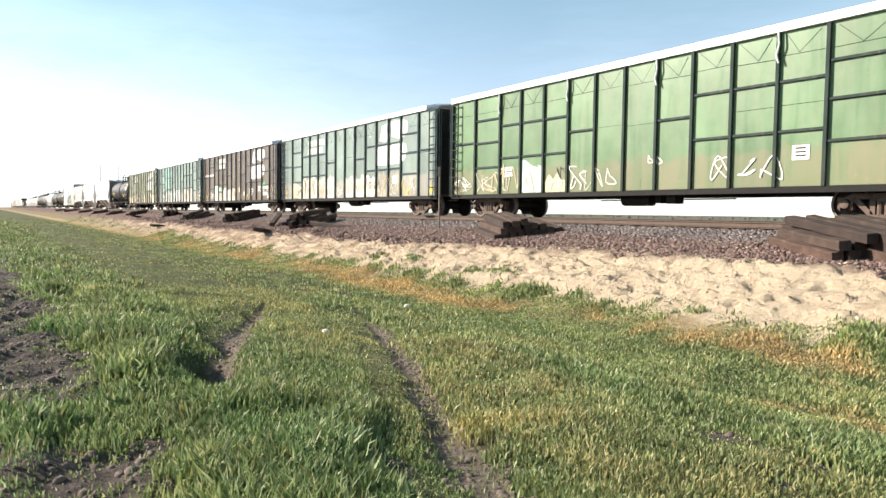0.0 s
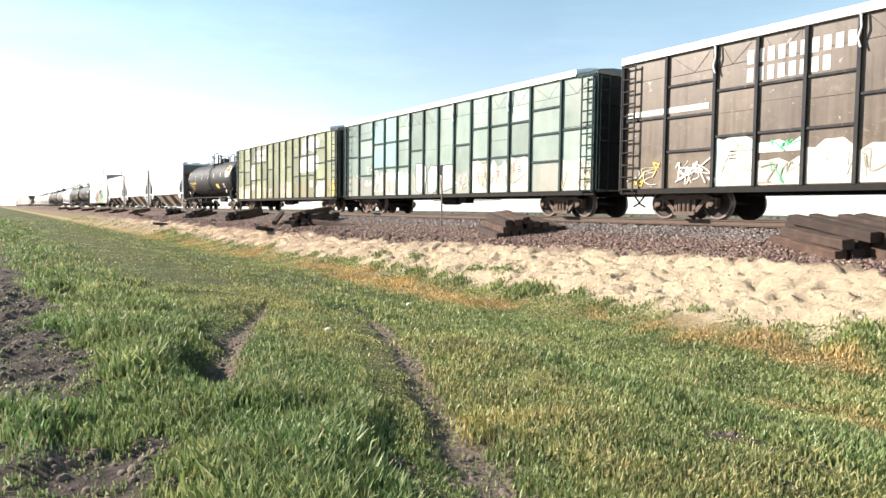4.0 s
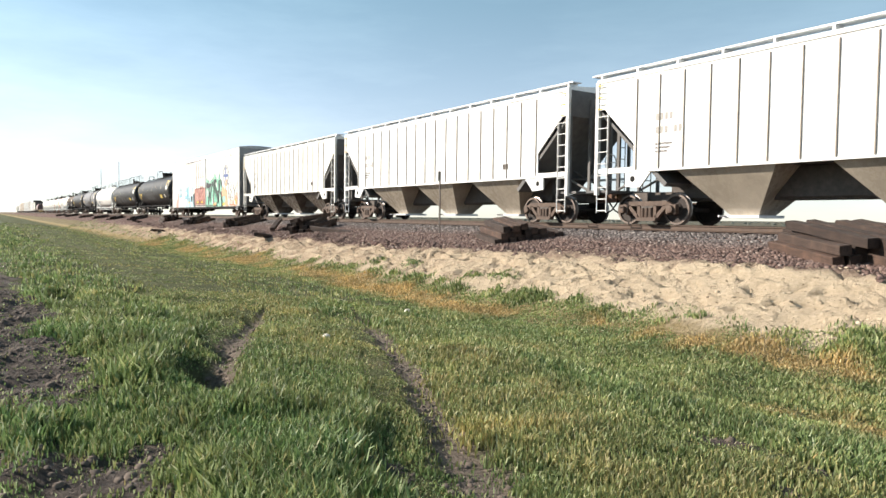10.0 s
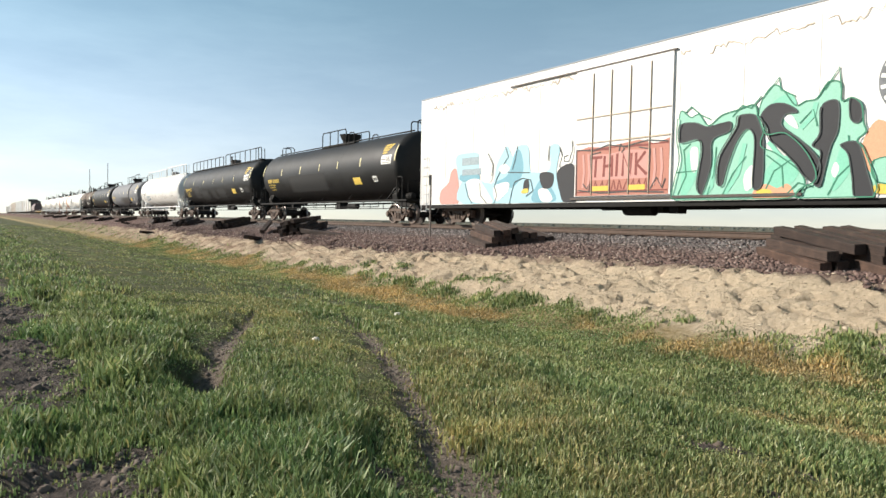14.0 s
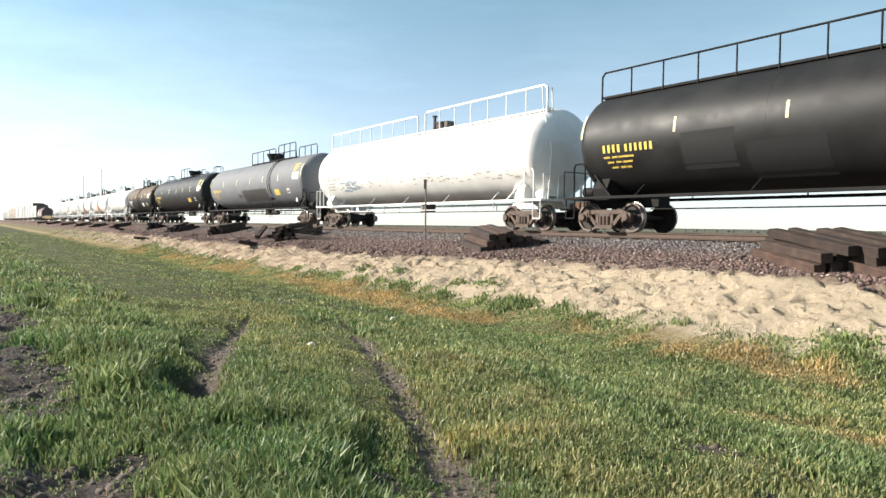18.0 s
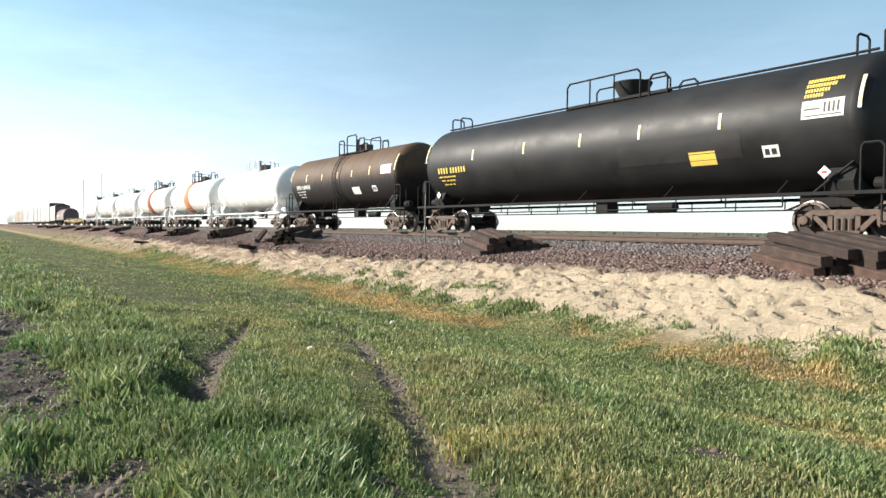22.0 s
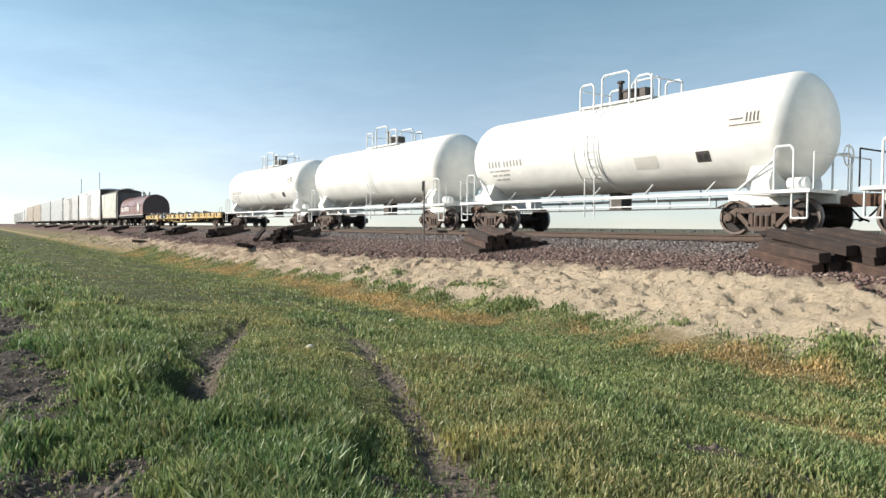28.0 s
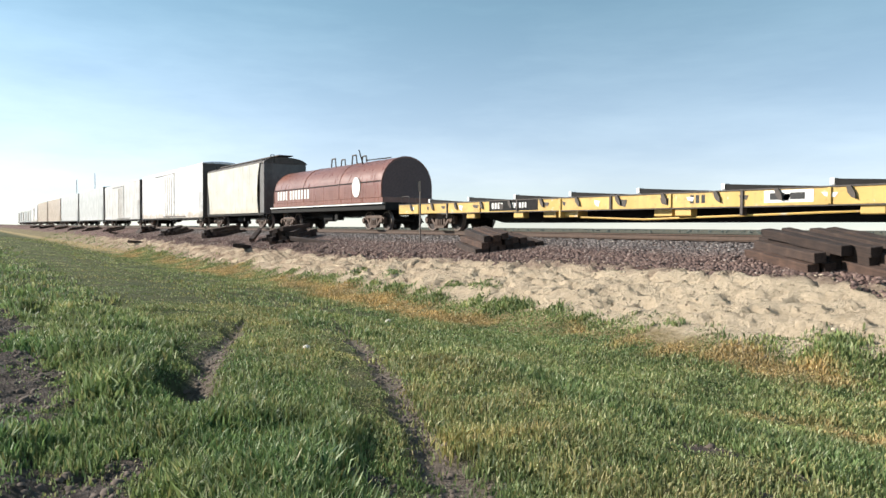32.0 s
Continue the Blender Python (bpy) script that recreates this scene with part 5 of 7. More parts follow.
def smooth_boxcar(name, left, right, label, skin, top=5.3, end_mat=None, panels=14, door=(-0.15, 0.25), category="boxcar", inset=0.72, roof=None, arch=0.18):
    car, half = new_car(name, label, category, left, right, "freight cars")
    B = half - inset
    part("body", Geo().box(-B, B, -1.53, 1.53, 0.82, top), skin, car)
    part("roof", Geo().prism([(-1.55, top), (1.55, top), (1.5, top + 0.05), (0.8, top + arch * 0.8), (0, top + arch), (-0.8, top + arch * 0.8), (-1.5, top + 0.05)], -B - 0.03, B + 0.03), roof or GALV, car)
    em = end_mat or GRIME
    for s in (-1, 1):
        part("end_wall", Geo().box(s * B - 0.03, s * B + 0.03, -1.5, 1.5, 0.85, top - 0.02), em, car)
        for j in range(8):
            z = 1.2 + j * 0.5
            if z < top - 0.3:
                part("end_corrugation", Geo().box(s * B - 0.06, s * B + 0.06, -1.35, 1.35, z - 0.08, z + 0.08, 0.02), em, car)
    seam = None
    for s in (-1, 1):
        for j in range(1, panels):
            x = -B + 2 * B * j / panels
            if seam is None:
                seam = part("panel_seam", Geo().box(-0.012, 0.012, -0.008, 0.008, 0.9, top - 0.1), skin, car, at=(x, s * 1.53, 0))
            else:
                again(seam, (x, s * 1.53, 0))
    if door:
        d0, d1 = door[0] * B, door[1] * B
        for s in (-1, 1):
            part("sliding_door", Geo().box(d0, d1, s * 1.56 - 0.03, s * 1.56 + 0.03, 1.0, top - 0.35, 0.01), skin, car)
            rods = Geo()
            for u in (0.2, 0.4, 0.6, 0.8):
                x = d0 + (d1 - d0) * u
                rods.rod((x, s * 1.61, 1.05), (x, s * 1.61, top - 0.5), 0.018)
            part("locking_rod", rods, RUST_RIB, car)
            part("door_track", Geo().box(d0 - (d1 - d0) * 0.9, d1 + 0.1, s * 1.57 - 0.02, s * 1.57 + 0.02, top - 0.34, top - 0.29), GRIME, car)
            part("door_track", Geo().box(d0 - 0.2, d1 + (d1 - d0), s * 1.57 - 0.02, s * 1.57 + 0.02, 0.9, 0.97), GRIME, car)
    part("side_sill", Geo().box(-B, B, -1.5, -1.38, 0.68, 0.84).box(-B, B, 1.38, 1.5, 0.68, 0.84), BLACK, car)
    for s in (-1, 1):
        ladder(car, s * (B - 0.4), -1.6, 0.5, 2.9, skin, 0.42)
        ladder(car, s * (B + 0.09), -1.2, 0.5, 2.9, em, 0.4, "y")
    underframe(car, half, 0.9)
    couplers(car, half, 0)
    for s in (-1, 1):
        truck(car, s * (half - 2.9))
    return car, B


def flat_car(left, right):
    car, half = new_car("flat_car", "long yellow flat car with an empty deck and dark bridge rails", "flat car", left, right, "freight cars")
    B = half - 0.7
    yellow = paint("flat_car_yellow", (0.62, 0.4, 0.11), (0.16, 0.1, 0.06), 0.5, 0.5, flake=0.7)
    part("deck", Geo().box(-B, B, -1.3, 1.3, 0.98, 1.08), GRIME, car)
    for s in (-1, 1):
        part("side_sill", Geo().box(-B, B, s * 1.36 - 0.06, s * 1.36 + 0.06, 0.72, 1.14, 0.015), yellow, car)
        part("sill_flange", Geo().box(-B, B, s * 1.36 - 0.085, s * 1.36 + 0.085, 1.125, 1.155).box(-B + 3, B - 3, s * 1.36 - 0.08, s * 1.36 + 0.08, 0.7, 0.725), GRIME, car, "dark worn flange")
        for j in range(12):
            x = -B + 1.6 + j * (2 * B - 3.2) / 11
            part("side_rib", Geo().box(x - 0.035, x + 0.035, s * 1.36 - 0.1, s * 1.36 + 0.1, 0.5 if j % 3 == 1 else 0.74, 1.12, 0.008), GRIME if j % 2 else yellow, car)
    # stake pockets as irregular dark shapes, their shadow put into shape and colour
    step = None
    for s in (-1, 1):
        for j in range(16):
            x = -B + 1.0 + j * (2 * B - 2) / 15
            if step is None:
                step = part("stake_pocket", Geo().slab([(-0.06, 1.14), (0.04, 1.14), (0.13, 0.98), (0.15, 0.84), (0.06, 0.88), (-0.02, 0.98)], -0.05, 0.05), GRIME, car, at=(x, s * 1.43, 0))
            else:
                again(step, (x, s * 1.43, 0))
    rail = None
    for j in range(8):
        x = -B + 3.6 + j * 2.75
        if rail is None:
            rail = part("guide_rail", Geo().slab([(-1.3, 1.17), (1.35, 1.1), (1.35, 1.15), (-1.3, 1.32)], -0.1, 0.1), BLACK, car, at=(x, -1.2, 0))
            tip = part("rail_tip", Geo().box(-0.1, 0.0, -0.11, 0.11, 1.18, 1.34, 0.01), WHITE_PAINT, car, at=(x - 1.3, -1.2, 0))
        else:
            again(rail, (x, -1.2, 0))
            again(tip, (x - 1.3, -1.2, 0))
        again(rail, (x, 1.2, 0))
    part("fish_belly_sill", Geo().slab([(-B + 1, 0.98), (B - 1, 0.98), (B - 3.6, 0.8), (B - 6, 0.34), (-B + 6, 0.34), (-B + 3.6, 0.8)], -0.35, 0.35), BLACK, car)
    under = Geo()
    for x in (-4.2, -3.2, 0.4):
        under.box(x, x + 0.6, -1.25, -0.8, 0.5, 0.75, 0.02)
    under.rod((0, -1.25, 0.42), (8.5, -1.25, 0.64), 0.03).rod((-2.5, -1.2, 0.5), (0, -1.25, 0.42), 0.03)
    part("brake_gear", under, yellow, car, "yellow brake rigging")
    part("number_panel", Geo().box(-B + 6.45, -B + 9.1, -1.4235, -1.415, 0.76, 1.13), BLACK, car, "black number panel")
    stencil(car, MARK_W, -B + 6.6, 0.84, 0.24, 4, -1.4265)
    stencil(car, MARK_W, -B + 7.7, 0.86, 0.2, 6, -1.4265)
    g = Geo()
    g.box(B - 9.6, B - 8.4, -1.428, -1.421, 0.8, 1.1)
    part("data_panel", g, MARK_W, car)
    g = Geo().box(B - 9.45, B - 9.1, -1.433, -1.429, 0.87, 1.03).box(B - 8.95, B - 8.6, -1.433, -1.429, 0.87, 1.03)
    part("data_print", g, MARK_K, car)
    stencil(car, MARK_K, B - 11.7, 0.84, 0.24, 3, -1.425)
    for s in (-1, 1):
        x = s * (B - 0.35)
        part("end_hoop", Geo().rod((x - 0.3, -1.3, 1.14), (x - 0.3, -1.3, 1.5), 0.012).rod((x - 0.3, -1.3, 1.5), (x + 0.3, -1.3, 1.5), 0.012).rod((x + 0.3, -1.3, 1.5), (x + 0.3, -1.3, 1.14), 0.012), GRIME, car, "thin steel grab hoop")
    rr = random.Random(77)
    for j in range(22):
        x = -B + 0.9 + j * (2 * B - 1.8) / 21 + rr.uniform(-0.25, 0.25)
        w, h = rr.uniform(0.12, 0.4), rr.uniform(0.1, 0.22)
        part("scuff", Geo().slab([(x, 1.02), (x + w, 1.0), (x + w * 0.8, 1.0 - h), (x + w * 0.2, 1.0 - h * 0.7)], -1.428, -1.423), GRIME if j % 3 else MARK_W, car)
    for x in (-8.4, -5.6, 1.2, 6.0):
        part("tool_box", Geo().box(x, x + 0.5, -1.38, -1.1, 0.5, 0.72, 0.02), yellow, car)
    couplers(car, half, 0)
    for s in (-1, 1):
        truck(car, s * (half - 3.4))


def coil_car(left, right):
    car, half = new_car("coil_car", "brown-red coil car with a rounded steel hood", "coil car", left, right, "freight cars")
    B = half - 0.9
    red = paint("coil_car_red", (0.19, 0.068, 0.042), (0.14, 0.07, 0.05), 0.4, 0.6, flake=0.3)
    part("frame", Geo().box(-B - 0.3, B + 0.3, -1.45, 1.45, 0.95, 1.3, 0.02), BLACK, car)
    part("trough", Geo().box(-B, B, -1.42, 1.42, 1.3, 1.55, 0.02), red, car)
    sec = [(-1.42, 1.55), (1.42, 1.55)] + [(1.42 * math.cos(a), 2.1 + 1.42 * math.sin(a)) for a in [i * math.pi / 18 for i in range(19)]]
    part("hood", Geo().prism(sec, -B + 0.15, B - 0.15), red, car, "rounded brown-red hood", smooth=True)
    part("hood_end", Geo().prism([(y * 0.97, 1.6 + (z - 1.6) * 0.97) for y, z in sec], B - 0.16, B - 0.08), plain("dark_hood_end", (0.12, 0.08, 0.075), 0.7), car, "dark hood end")
    for x in (-B + 0.15, -B / 3, B / 3, B - 0.15):
        part("hood_band", Geo().prism([(y * 1.012, 1.55 + (z - 1.55) * 1.012) for y, z in sec], x - 0.03, x + 0.03), red, car, smooth=True)
    lift = Geo()
    for x in (-0.9, 1.6):
        lift.path([(x, -0.3, 3.45), (x + 0.1, -0.3, 3.95), (x + 0.5, -0.3, 3.95), (x + 0.6, -0.3, 3.45)], 0.04)
        lift.path([(x, 0.3, 3.45), (x + 0.1, 0.3, 3.95), (x + 0.5, 0.3, 3.95), (x + 0.6, 0.3, 3.45)], 0.04)
    part("lifting_bracket", lift, GRIME, car)
    stencil(car, MARK_W, -B + 0.75, 1.72, 0.58, 4, -1.435)
    stencil(car, MARK_W, -B + 2.65, 1.72, 0.58, 7, -1.435)
    part("hood_crease", Geo().box(-B + 0.2, B - 0.2, -1.44, -1.415, 2.3, 2.34), BLACK, car)
    part("prop_rod", Geo().rod((B - 3.2, -0.7, 3.25), (B - 3.7, -0.7, 4.1), 0.035).rod((B - 3.3, -0.5, 3.55), (B - 0.8, -0.5, 3.5), 0.03), BLACK, car)
    disc = [(B - 2.6 + 0.42 * math.cos(a * 0.2618), 2.1 + 0.5 * math.sin(a * 0.2618)) for a in range(24)]
    part("emblem", Geo().slab([(x, min(z, 2.62)) for x, z in disc], -1.45, -1.425), MARK_W, car, "round white emblem")
    part("walkway", Geo().box(-B - 0.2, B + 0.2, -1.56, -1.42, 1.22, 1.28).box(-B - 0.2, B + 0.2, 1.42, 1.56, 1.22, 1.28), MARK_W, car, "pale walkway edge")
    underframe(car, half, 1.0)
    couplers(car, half, 0)
    for s in (-1, 1):
        truck(car, s * (half - 2.4))


def curved_hopper(left, right, label, skin):
    car, half = new_car("covered_hopper", label, "covered hopper", left, right, "freight cars")
    B, top = half - 0.6, 4.25
    outline = [(-B, top), (-B + 0.12, 3.4), (-B + 0.35, 2.4), (-B + 0.6, 1.6), (-B + 0.7, 1.02), (B - 0.95, 1.02), (B - 1.15, 1.7), (B - 1.2, 2.6), (B - 1.05, 3.5), (B - 0.75, top)]
    for s in (-1, 1):
        part("side_sheet", Geo().slab(outline, s * 1.5 - 0.02, s * 1.5 + 0.02), skin, car)
        part("end_wall", Geo().box(s * (B - 0.45) - 0.4, s * (B - 0.45) + 0.4, -1.44, 1.44, 0.98, top, 0.05), SHADED_END_DIRT, car, "grimy end wall, painted darker for shade")
        part("end_post", Geo().box(s * B - 0.05, s * B + 0.05, -1.5, -1.38, 0.95, top), SHADED_END_DIRT, car)
        ladder(car, s * (B + 0.07), -1.15, 0.5, top + 0.1, SHADED_END_DIRT, 0.4, "y")
        part("grab_hoop", Geo().path([(s * (B - 0.3), -0.9, top), (s * (B - 0.3), -0.9, top + 0.55), (s * (B + 0.25), -0.9, top + 0.5), (s * (B + 0.3), -0.9, top)], 0.03), BLACK, car)
    arc = [(1.5 * math.cos(a), top + 0.42 * math.sin(a)) for a in [i * math.pi / 12 for i in range(13)]]
    part("roof", Geo().prism(arc, -B, B), GRIME, car, "grimy rounded roof", smooth=True)
    for k in range(9):
        x = -B + 0.5 + k * (2 * B - 1) / 8
        part("roof_rib", Geo().prism([(y * 1.01, top + (z - top) * 1.06) for y, z in arc], x - 0.04, x + 0.04), BLACK, car)
    part("running_board", Geo().box(-B, B, -0.5, 0.5, top + 0.5, top + 0.56), GRIME, car)
    part("side_sill", Geo().box(-B, B, -1.5, -1.36, 0.86, 1.02).box(-B, B, 1.36, 1.5, 0.86, 1.02), BLACK, car)
    underframe(car, half, 1.0)
    couplers(car, half, 0)
    for s in (-1, 1):
        truck(car, s * (half - 2.1))


def build_train():
    chalk, mint, tan_s, green_s, gold = (flat_paint(a, b) for a, b in (("chalk_spray", (0.66, 0.65, 0.6)), ("mint_wash", (0.5, 0.66, 0.55)), ("tan_spray", (0.55, 0.47, 0.3)), ("emerald_spray", (0.05, 0.5, 0.2)), ("gold_spray", (0.72, 0.5, 0.08))))
    cream = paint("cream_spray", (0.56, 0.52, 0.44), (0.42, 0.36, 0.28), 0.4, 0.6, flake=0.2)
    dusty = paint("dried_mud_wash", (0.3, 0.27, 0.21), (0.2, 0.16, 0.12), 0.45, 0.7)
    turquoise = paint("turquoise_repaint", (0.22, 0.43, 0.37), (0.2, 0.2, 0.17), 0.3, 0.5, flake=0.2)
    umber = flat_paint("umber_spray", (0.3, 0.26, 0.21))
    worn_white = paint("worn_white_emblem", (0.66, 0.65, 0.6), (0.3, 0.26, 0.2), 0.45, 0.6)
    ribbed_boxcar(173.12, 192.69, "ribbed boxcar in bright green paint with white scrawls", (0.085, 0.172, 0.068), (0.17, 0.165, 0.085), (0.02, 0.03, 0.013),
                  ((MARK_W, -0.2, 0.95, 0.75, 3), (MARK_W, 0.33, 1.0, 0.8, 3), (MARK_K, -0.32, 1.3, 0.5, 2), (MARK_W, 0.1, 1.6, 0.35, 2), (MARK_W, -0.97, 0.95, 0.6, 2)), 1, 0.25,
                  tone=0.12, sprays=((3, 0.9, 2.0, mint, (chalk, tan_s), 4), (0, 0.9, 1.7, None, (chalk, tan_s), 5), (1, 0.9, 1.9, None, (chalk, tan_s), 6), (2, 0.9, 2.1, None, (chalk, tan_s), 4), (4, 0.9, 1.5, tan_s, (chalk,), 3), (5, 0.9, 1.9, None, (MARK_W,), 3)))
    ribbed_boxcar(153.55, 173.12, "ribbed boxcar in chalky pale green paint, flaking", (0.165, 0.225, 0.19), (0.32, 0.29, 0.24), (0.018, 0.035, 0.026),
                  ((MARK_K, 0.3, 1.2, 0.5, 3), (chalk, 0.72, 0.95, 0.5, 3)), 2, 0.5, worn_white,
                  ((0.93, 1.05, 0.3, 1, gold, gold), (-0.94, 1.15, 0.3, 1, gold, gold)), 0.15,
                  tuple((b, 0.9, h, f, ls, 4) for b, h, f, ls in ((1, 1.85, tan_s, (chalk, umber)), (2, 2.15, cream, (umber, tan_s, chalk)), (3, 2.15, cream, (umber, chalk, tan_s)), (4, 2.15, cream, (umber, tan_s)), (5, 2.1, cream, (umber, chalk)), (6, 1.6, None, (chalk,)), (7, 2.0, cream, (umber, tan_s)), (8, 2.0, cream, (tan_s, umber)), (9, 1.95, cream, (umber, chalk)), (10, 2.1, dusty, (tan_s,)), (11, 2.1, dusty, (chalk, tan_s)), (12, 1.8, dusty, (chalk, gold)))))
    brown_car, span = ribbed_boxcar(133.98, 153.55, "ribbed boxcar in rusty brown paint with large white patches", (0.082, 0.053, 0.03), (0.13, 0.095, 0.06), (0.03, 0.02, 0.015),
                  ((MARK_W, -0.75, 0.95, 0.5, 3), (gold, -0.95, 0.95, 0.7, 2)), 3, 0.5, worn_white,
                  ((0.68, 1.65, 0.5, 1, green_s, green_s), (0.07, 1.5, 0.4, 1, cream, tan_s), (0.11, 0.95, 0.5, 1, cream, cream), (0.2, 1.1, 0.35, 2, cream, tan_s)), 0.2,
                  tuple((b, z0, h, f, ls, n) for b, z0, h, f, ls, n in ((0, 0.9, 1.6, None, (tan_s, chalk), 4), (1, 0.9, 1.8, None, (chalk, MARK_W), 5), (2, 0.9, 2.15, mint, (chalk, tan_s), 4), (3, 0.9, 1.7, cream, (umber, green_s), 3), (3, 1.7, 2.15, mint, (green_s,), 2), (4, 0.9, 1.95, cream, (chalk,), 2), (5, 0.9, 1.75, cream, (umber, tan_s), 3), (6, 0.9, 1.85, cream, (umber, tan_s), 4), (9, 0.9, 1.5, None, (tan_s,), 3), (13, 0.9, 2.0, None, (cream,), 2))))
    for word, u, z, h, lean in (("Stinky", 0.67, 1.62, 0.34, 0.0), ("Stew", 0.67, 1.2, 0.34, 0.1), ("524", 0.765, 1.02, 0.3, 0.3)):
        lettering(brown_car, word, u * span, z, h, -1.478, MARK_W, lean)
    lettering(brown_car, "ICP", 0.34 * span, 1.25, 0.5, -1.478, chalk)
    part("painted_stripe", Geo().box(-span + 0.12, -span + 3.0, -1.476, -1.472, 2.98, 3.14), cream, brown_car, "pale painted stripe")
    ribbed_boxcar(114.41, 133.97, "ribbed boxcar in faded teal paint with white scrawls", (0.19, 0.26, 0.222), (0.34, 0.33, 0.28), (0.018, 0.045, 0.035),
                  ((MARK_W, -0.86, 1.5, 0.7, 1), (MARK_W, -0.73, 1.9, 0.45, 3), (MARK_W, -0.75, 1.35, 0.3, 3), (MARK_K, 0.4, 1.2, 0.5, 4)), 4, 0.45, None,
                  ((-0.21, 0.9, 1.35, 3, chalk, MARK_K), (-0.58, 1.1, 1.0, 1, chalk, tan_s), (-0.27, 1.05, 0.2, 1, gold, gold)), 0.3,
                  tuple((b, 0.9, h, f, ls, 4) for b, h, f, ls in ((2, 2.1, None, (chalk, MARK_W)), (9, 2.2, cream, (umber, tan_s)), (10, 2.1, cream, (umber, chalk)), (11, 2.2, cream, (umber, tan_s)), (13, 1.9, cream, (tan_s,)), (8, 1.8, None, (chalk,)), (4, 1.9, mint, (chalk,)), (3, 1.9, cream, (umber,)))) + tuple((b, z, z + 1.05, turquoise, (chalk,), 0) for b in (2, 3) for z in (2.27, 3.46)))
    ribbed_boxcar(94.84, 114.41, "ribbed boxcar in faded yellow-green paint, rust stained", (0.2, 0.215, 0.115), (0.23, 0.185, 0.1), (0.03, 0.032, 0.016),
                  ((MARK_W, -0.35, 0.95, 0.7, 3), (MARK_K, 0.84, 1.0, 0.5, 1)), 5, 0.5, worn_white, ((0.9, 0.95, 0.9, 1, gold, tan_s),), 0.3,
                  tuple((b, z0, z1, f, (tan_s, chalk), 3) for b, z0, z1, f in ((0, 0.9, 1.9, tan_s), (1, 0.9, 1.7, cream), (2, 2.25, 3.3, cream), (3, 0.9, 1.9, tan_s), (7, 0.9, 2.0, dusty), (8, 0.9, 2.0, tan_s), (12, 0.9, 1.8, cream))))
    black = tank_paint("black_tank", (0.0145, 0.014, 0.0138), 0.5, (0.07, 0.06, 0.05), 0.2, None, 0.25)
    sooty = tank_paint("dark_grey_tank", (0.0185, 0.017, 0.0165), 0.5, (0.1, 0.085, 0.07), 0.22, None, 0.3)
    grey = tank_paint("grey_tank", (0.175, 0.18, 0.19), 0.65, (0.13, 0.125, 0.12), 0.15, None, 0.25)
    brown = tank_paint("brown_tank", (0.098, 0.056, 0.028), 0.62, (0.018, 0.015, 0.014), 0.4, 2.75, 0.25)
    white = tank_paint("white_tank", (0.87, 0.85, 0.79), 0.45, (0.5, 0.4, 0.27), 0.12)
    dirty = tank_paint("dirty_white_tank", (0.8, 0.78, 0.74), 0.45, (0.3, 0.24, 0.18), 0.22)
    tank_car(77.8, 94.4, "dark grey tank car with yellow stencils", sooty, R=1.46, zc=2.7, seed=2, ladder_x=0.8, straps=(1.2,))
    hop = paint("hopper_grey", (0.8, 0.8, 0.78), (0.45, 0.36, 0.27), 0.2, 0.5)
    hop_b = paint("hopper_cream", (0.78, 0.76, 0.7), (0.4, 0.32, 0.24), 0.28, 0.5)
    covered_hopper(59.2, 77.8, "light grey covered hopper with three tan bays", hop)
    covered_hopper(40.8, 59.2, "light grey covered hopper with three tan bays", hop)
    covered_hopper(23.2, 40.8, "dusty cream covered hopper with three dark bays", hop_b, bay_mat=DARK_BAY)
    reefer_white = paint("reefer_white", (0.74, 0.73, 0.7), (0.4, 0.34, 0.28), 0.22, 0.45)
    car, B = smooth_boxcar("refrigerator_car", -0.9, 23.4, "white refrigerator boxcar covered in colourful graffiti", reefer_white, 5.32, plain("grey_end", (0.25, 0.25, 0.25), 0.6), 12, (-0.175, 0.15), inset=0.75, roof=plain("grey_roof", (0.34, 0.35, 0.36), 0.6))
    y = -1.542
    red_m, teal_m, orange_m, mint_m = flat_paint("red_spray", (0.46, 0.19, 0.14)), flat_paint("pale_blue_spray", (0.37, 0.6, 0.68)), flat_paint("orange_spray", (0.72, 0.34, 0.2)), flat_paint("mint_spray", (0.27, 0.56, 0.43))
    forest, dark_m, pink_m = flat_paint("green_spray", (0.03, 0.2, 0.12)), flat_paint("dark_spray", (0.05, 0.065, 0.065)), flat_paint("pink_spray", (0.58, 0.29, 0.25))
    r = random.Random(21)
    slate_m, maroon_m, deep_mint, mint_blue = (flat_paint(a, b) for a, b in (("slate_spray", (0.022, 0.023, 0.027)), ("maroon_spray", (0.22, 0.05, 0.04)), ("deep_mint_spray", (0.2, 0.55, 0.4)), ("mid_blue_spray", (0.17, 0.38, 0.46))))
    def lines(mat, width, lift, *paths):
        for pts in paths:
            part("graffiti_stroke", Geo().ribbon(pts, width, y - lift), mat, car)
    def swell(mat, lift, *shapes, edge=None):
        """Rounded sprayed letters and clouds, some with an outline."""
        for pts in shapes:
            n, curve = len(pts), []
            for a in range(n):
                p0, p1, p2, p3 = (Vector(pts[(a + b) % n]) for b in (-1, 0, 1, 2))
                for t in (0, 0.25, 0.5, 0.75):
                    q = 0.5 * (2 * p1 + (p2 - p0) * t + (2 * p0 - 5 * p1 + 4 * p2 - p3) * t * t + (3 * p1 - p0 - 3 * p2 + p3) * t ** 3)
                    curve.append((q.x, max(q.y, 0.84)))
            part("graffiti", Geo().slab(curve, y - lift - 0.002, y - lift), mat, car)
            if edge:
                part("graffiti_outline", Geo().ribbon(curve + curve[:1], 0.03, y - lift - 0.004), edge, car)
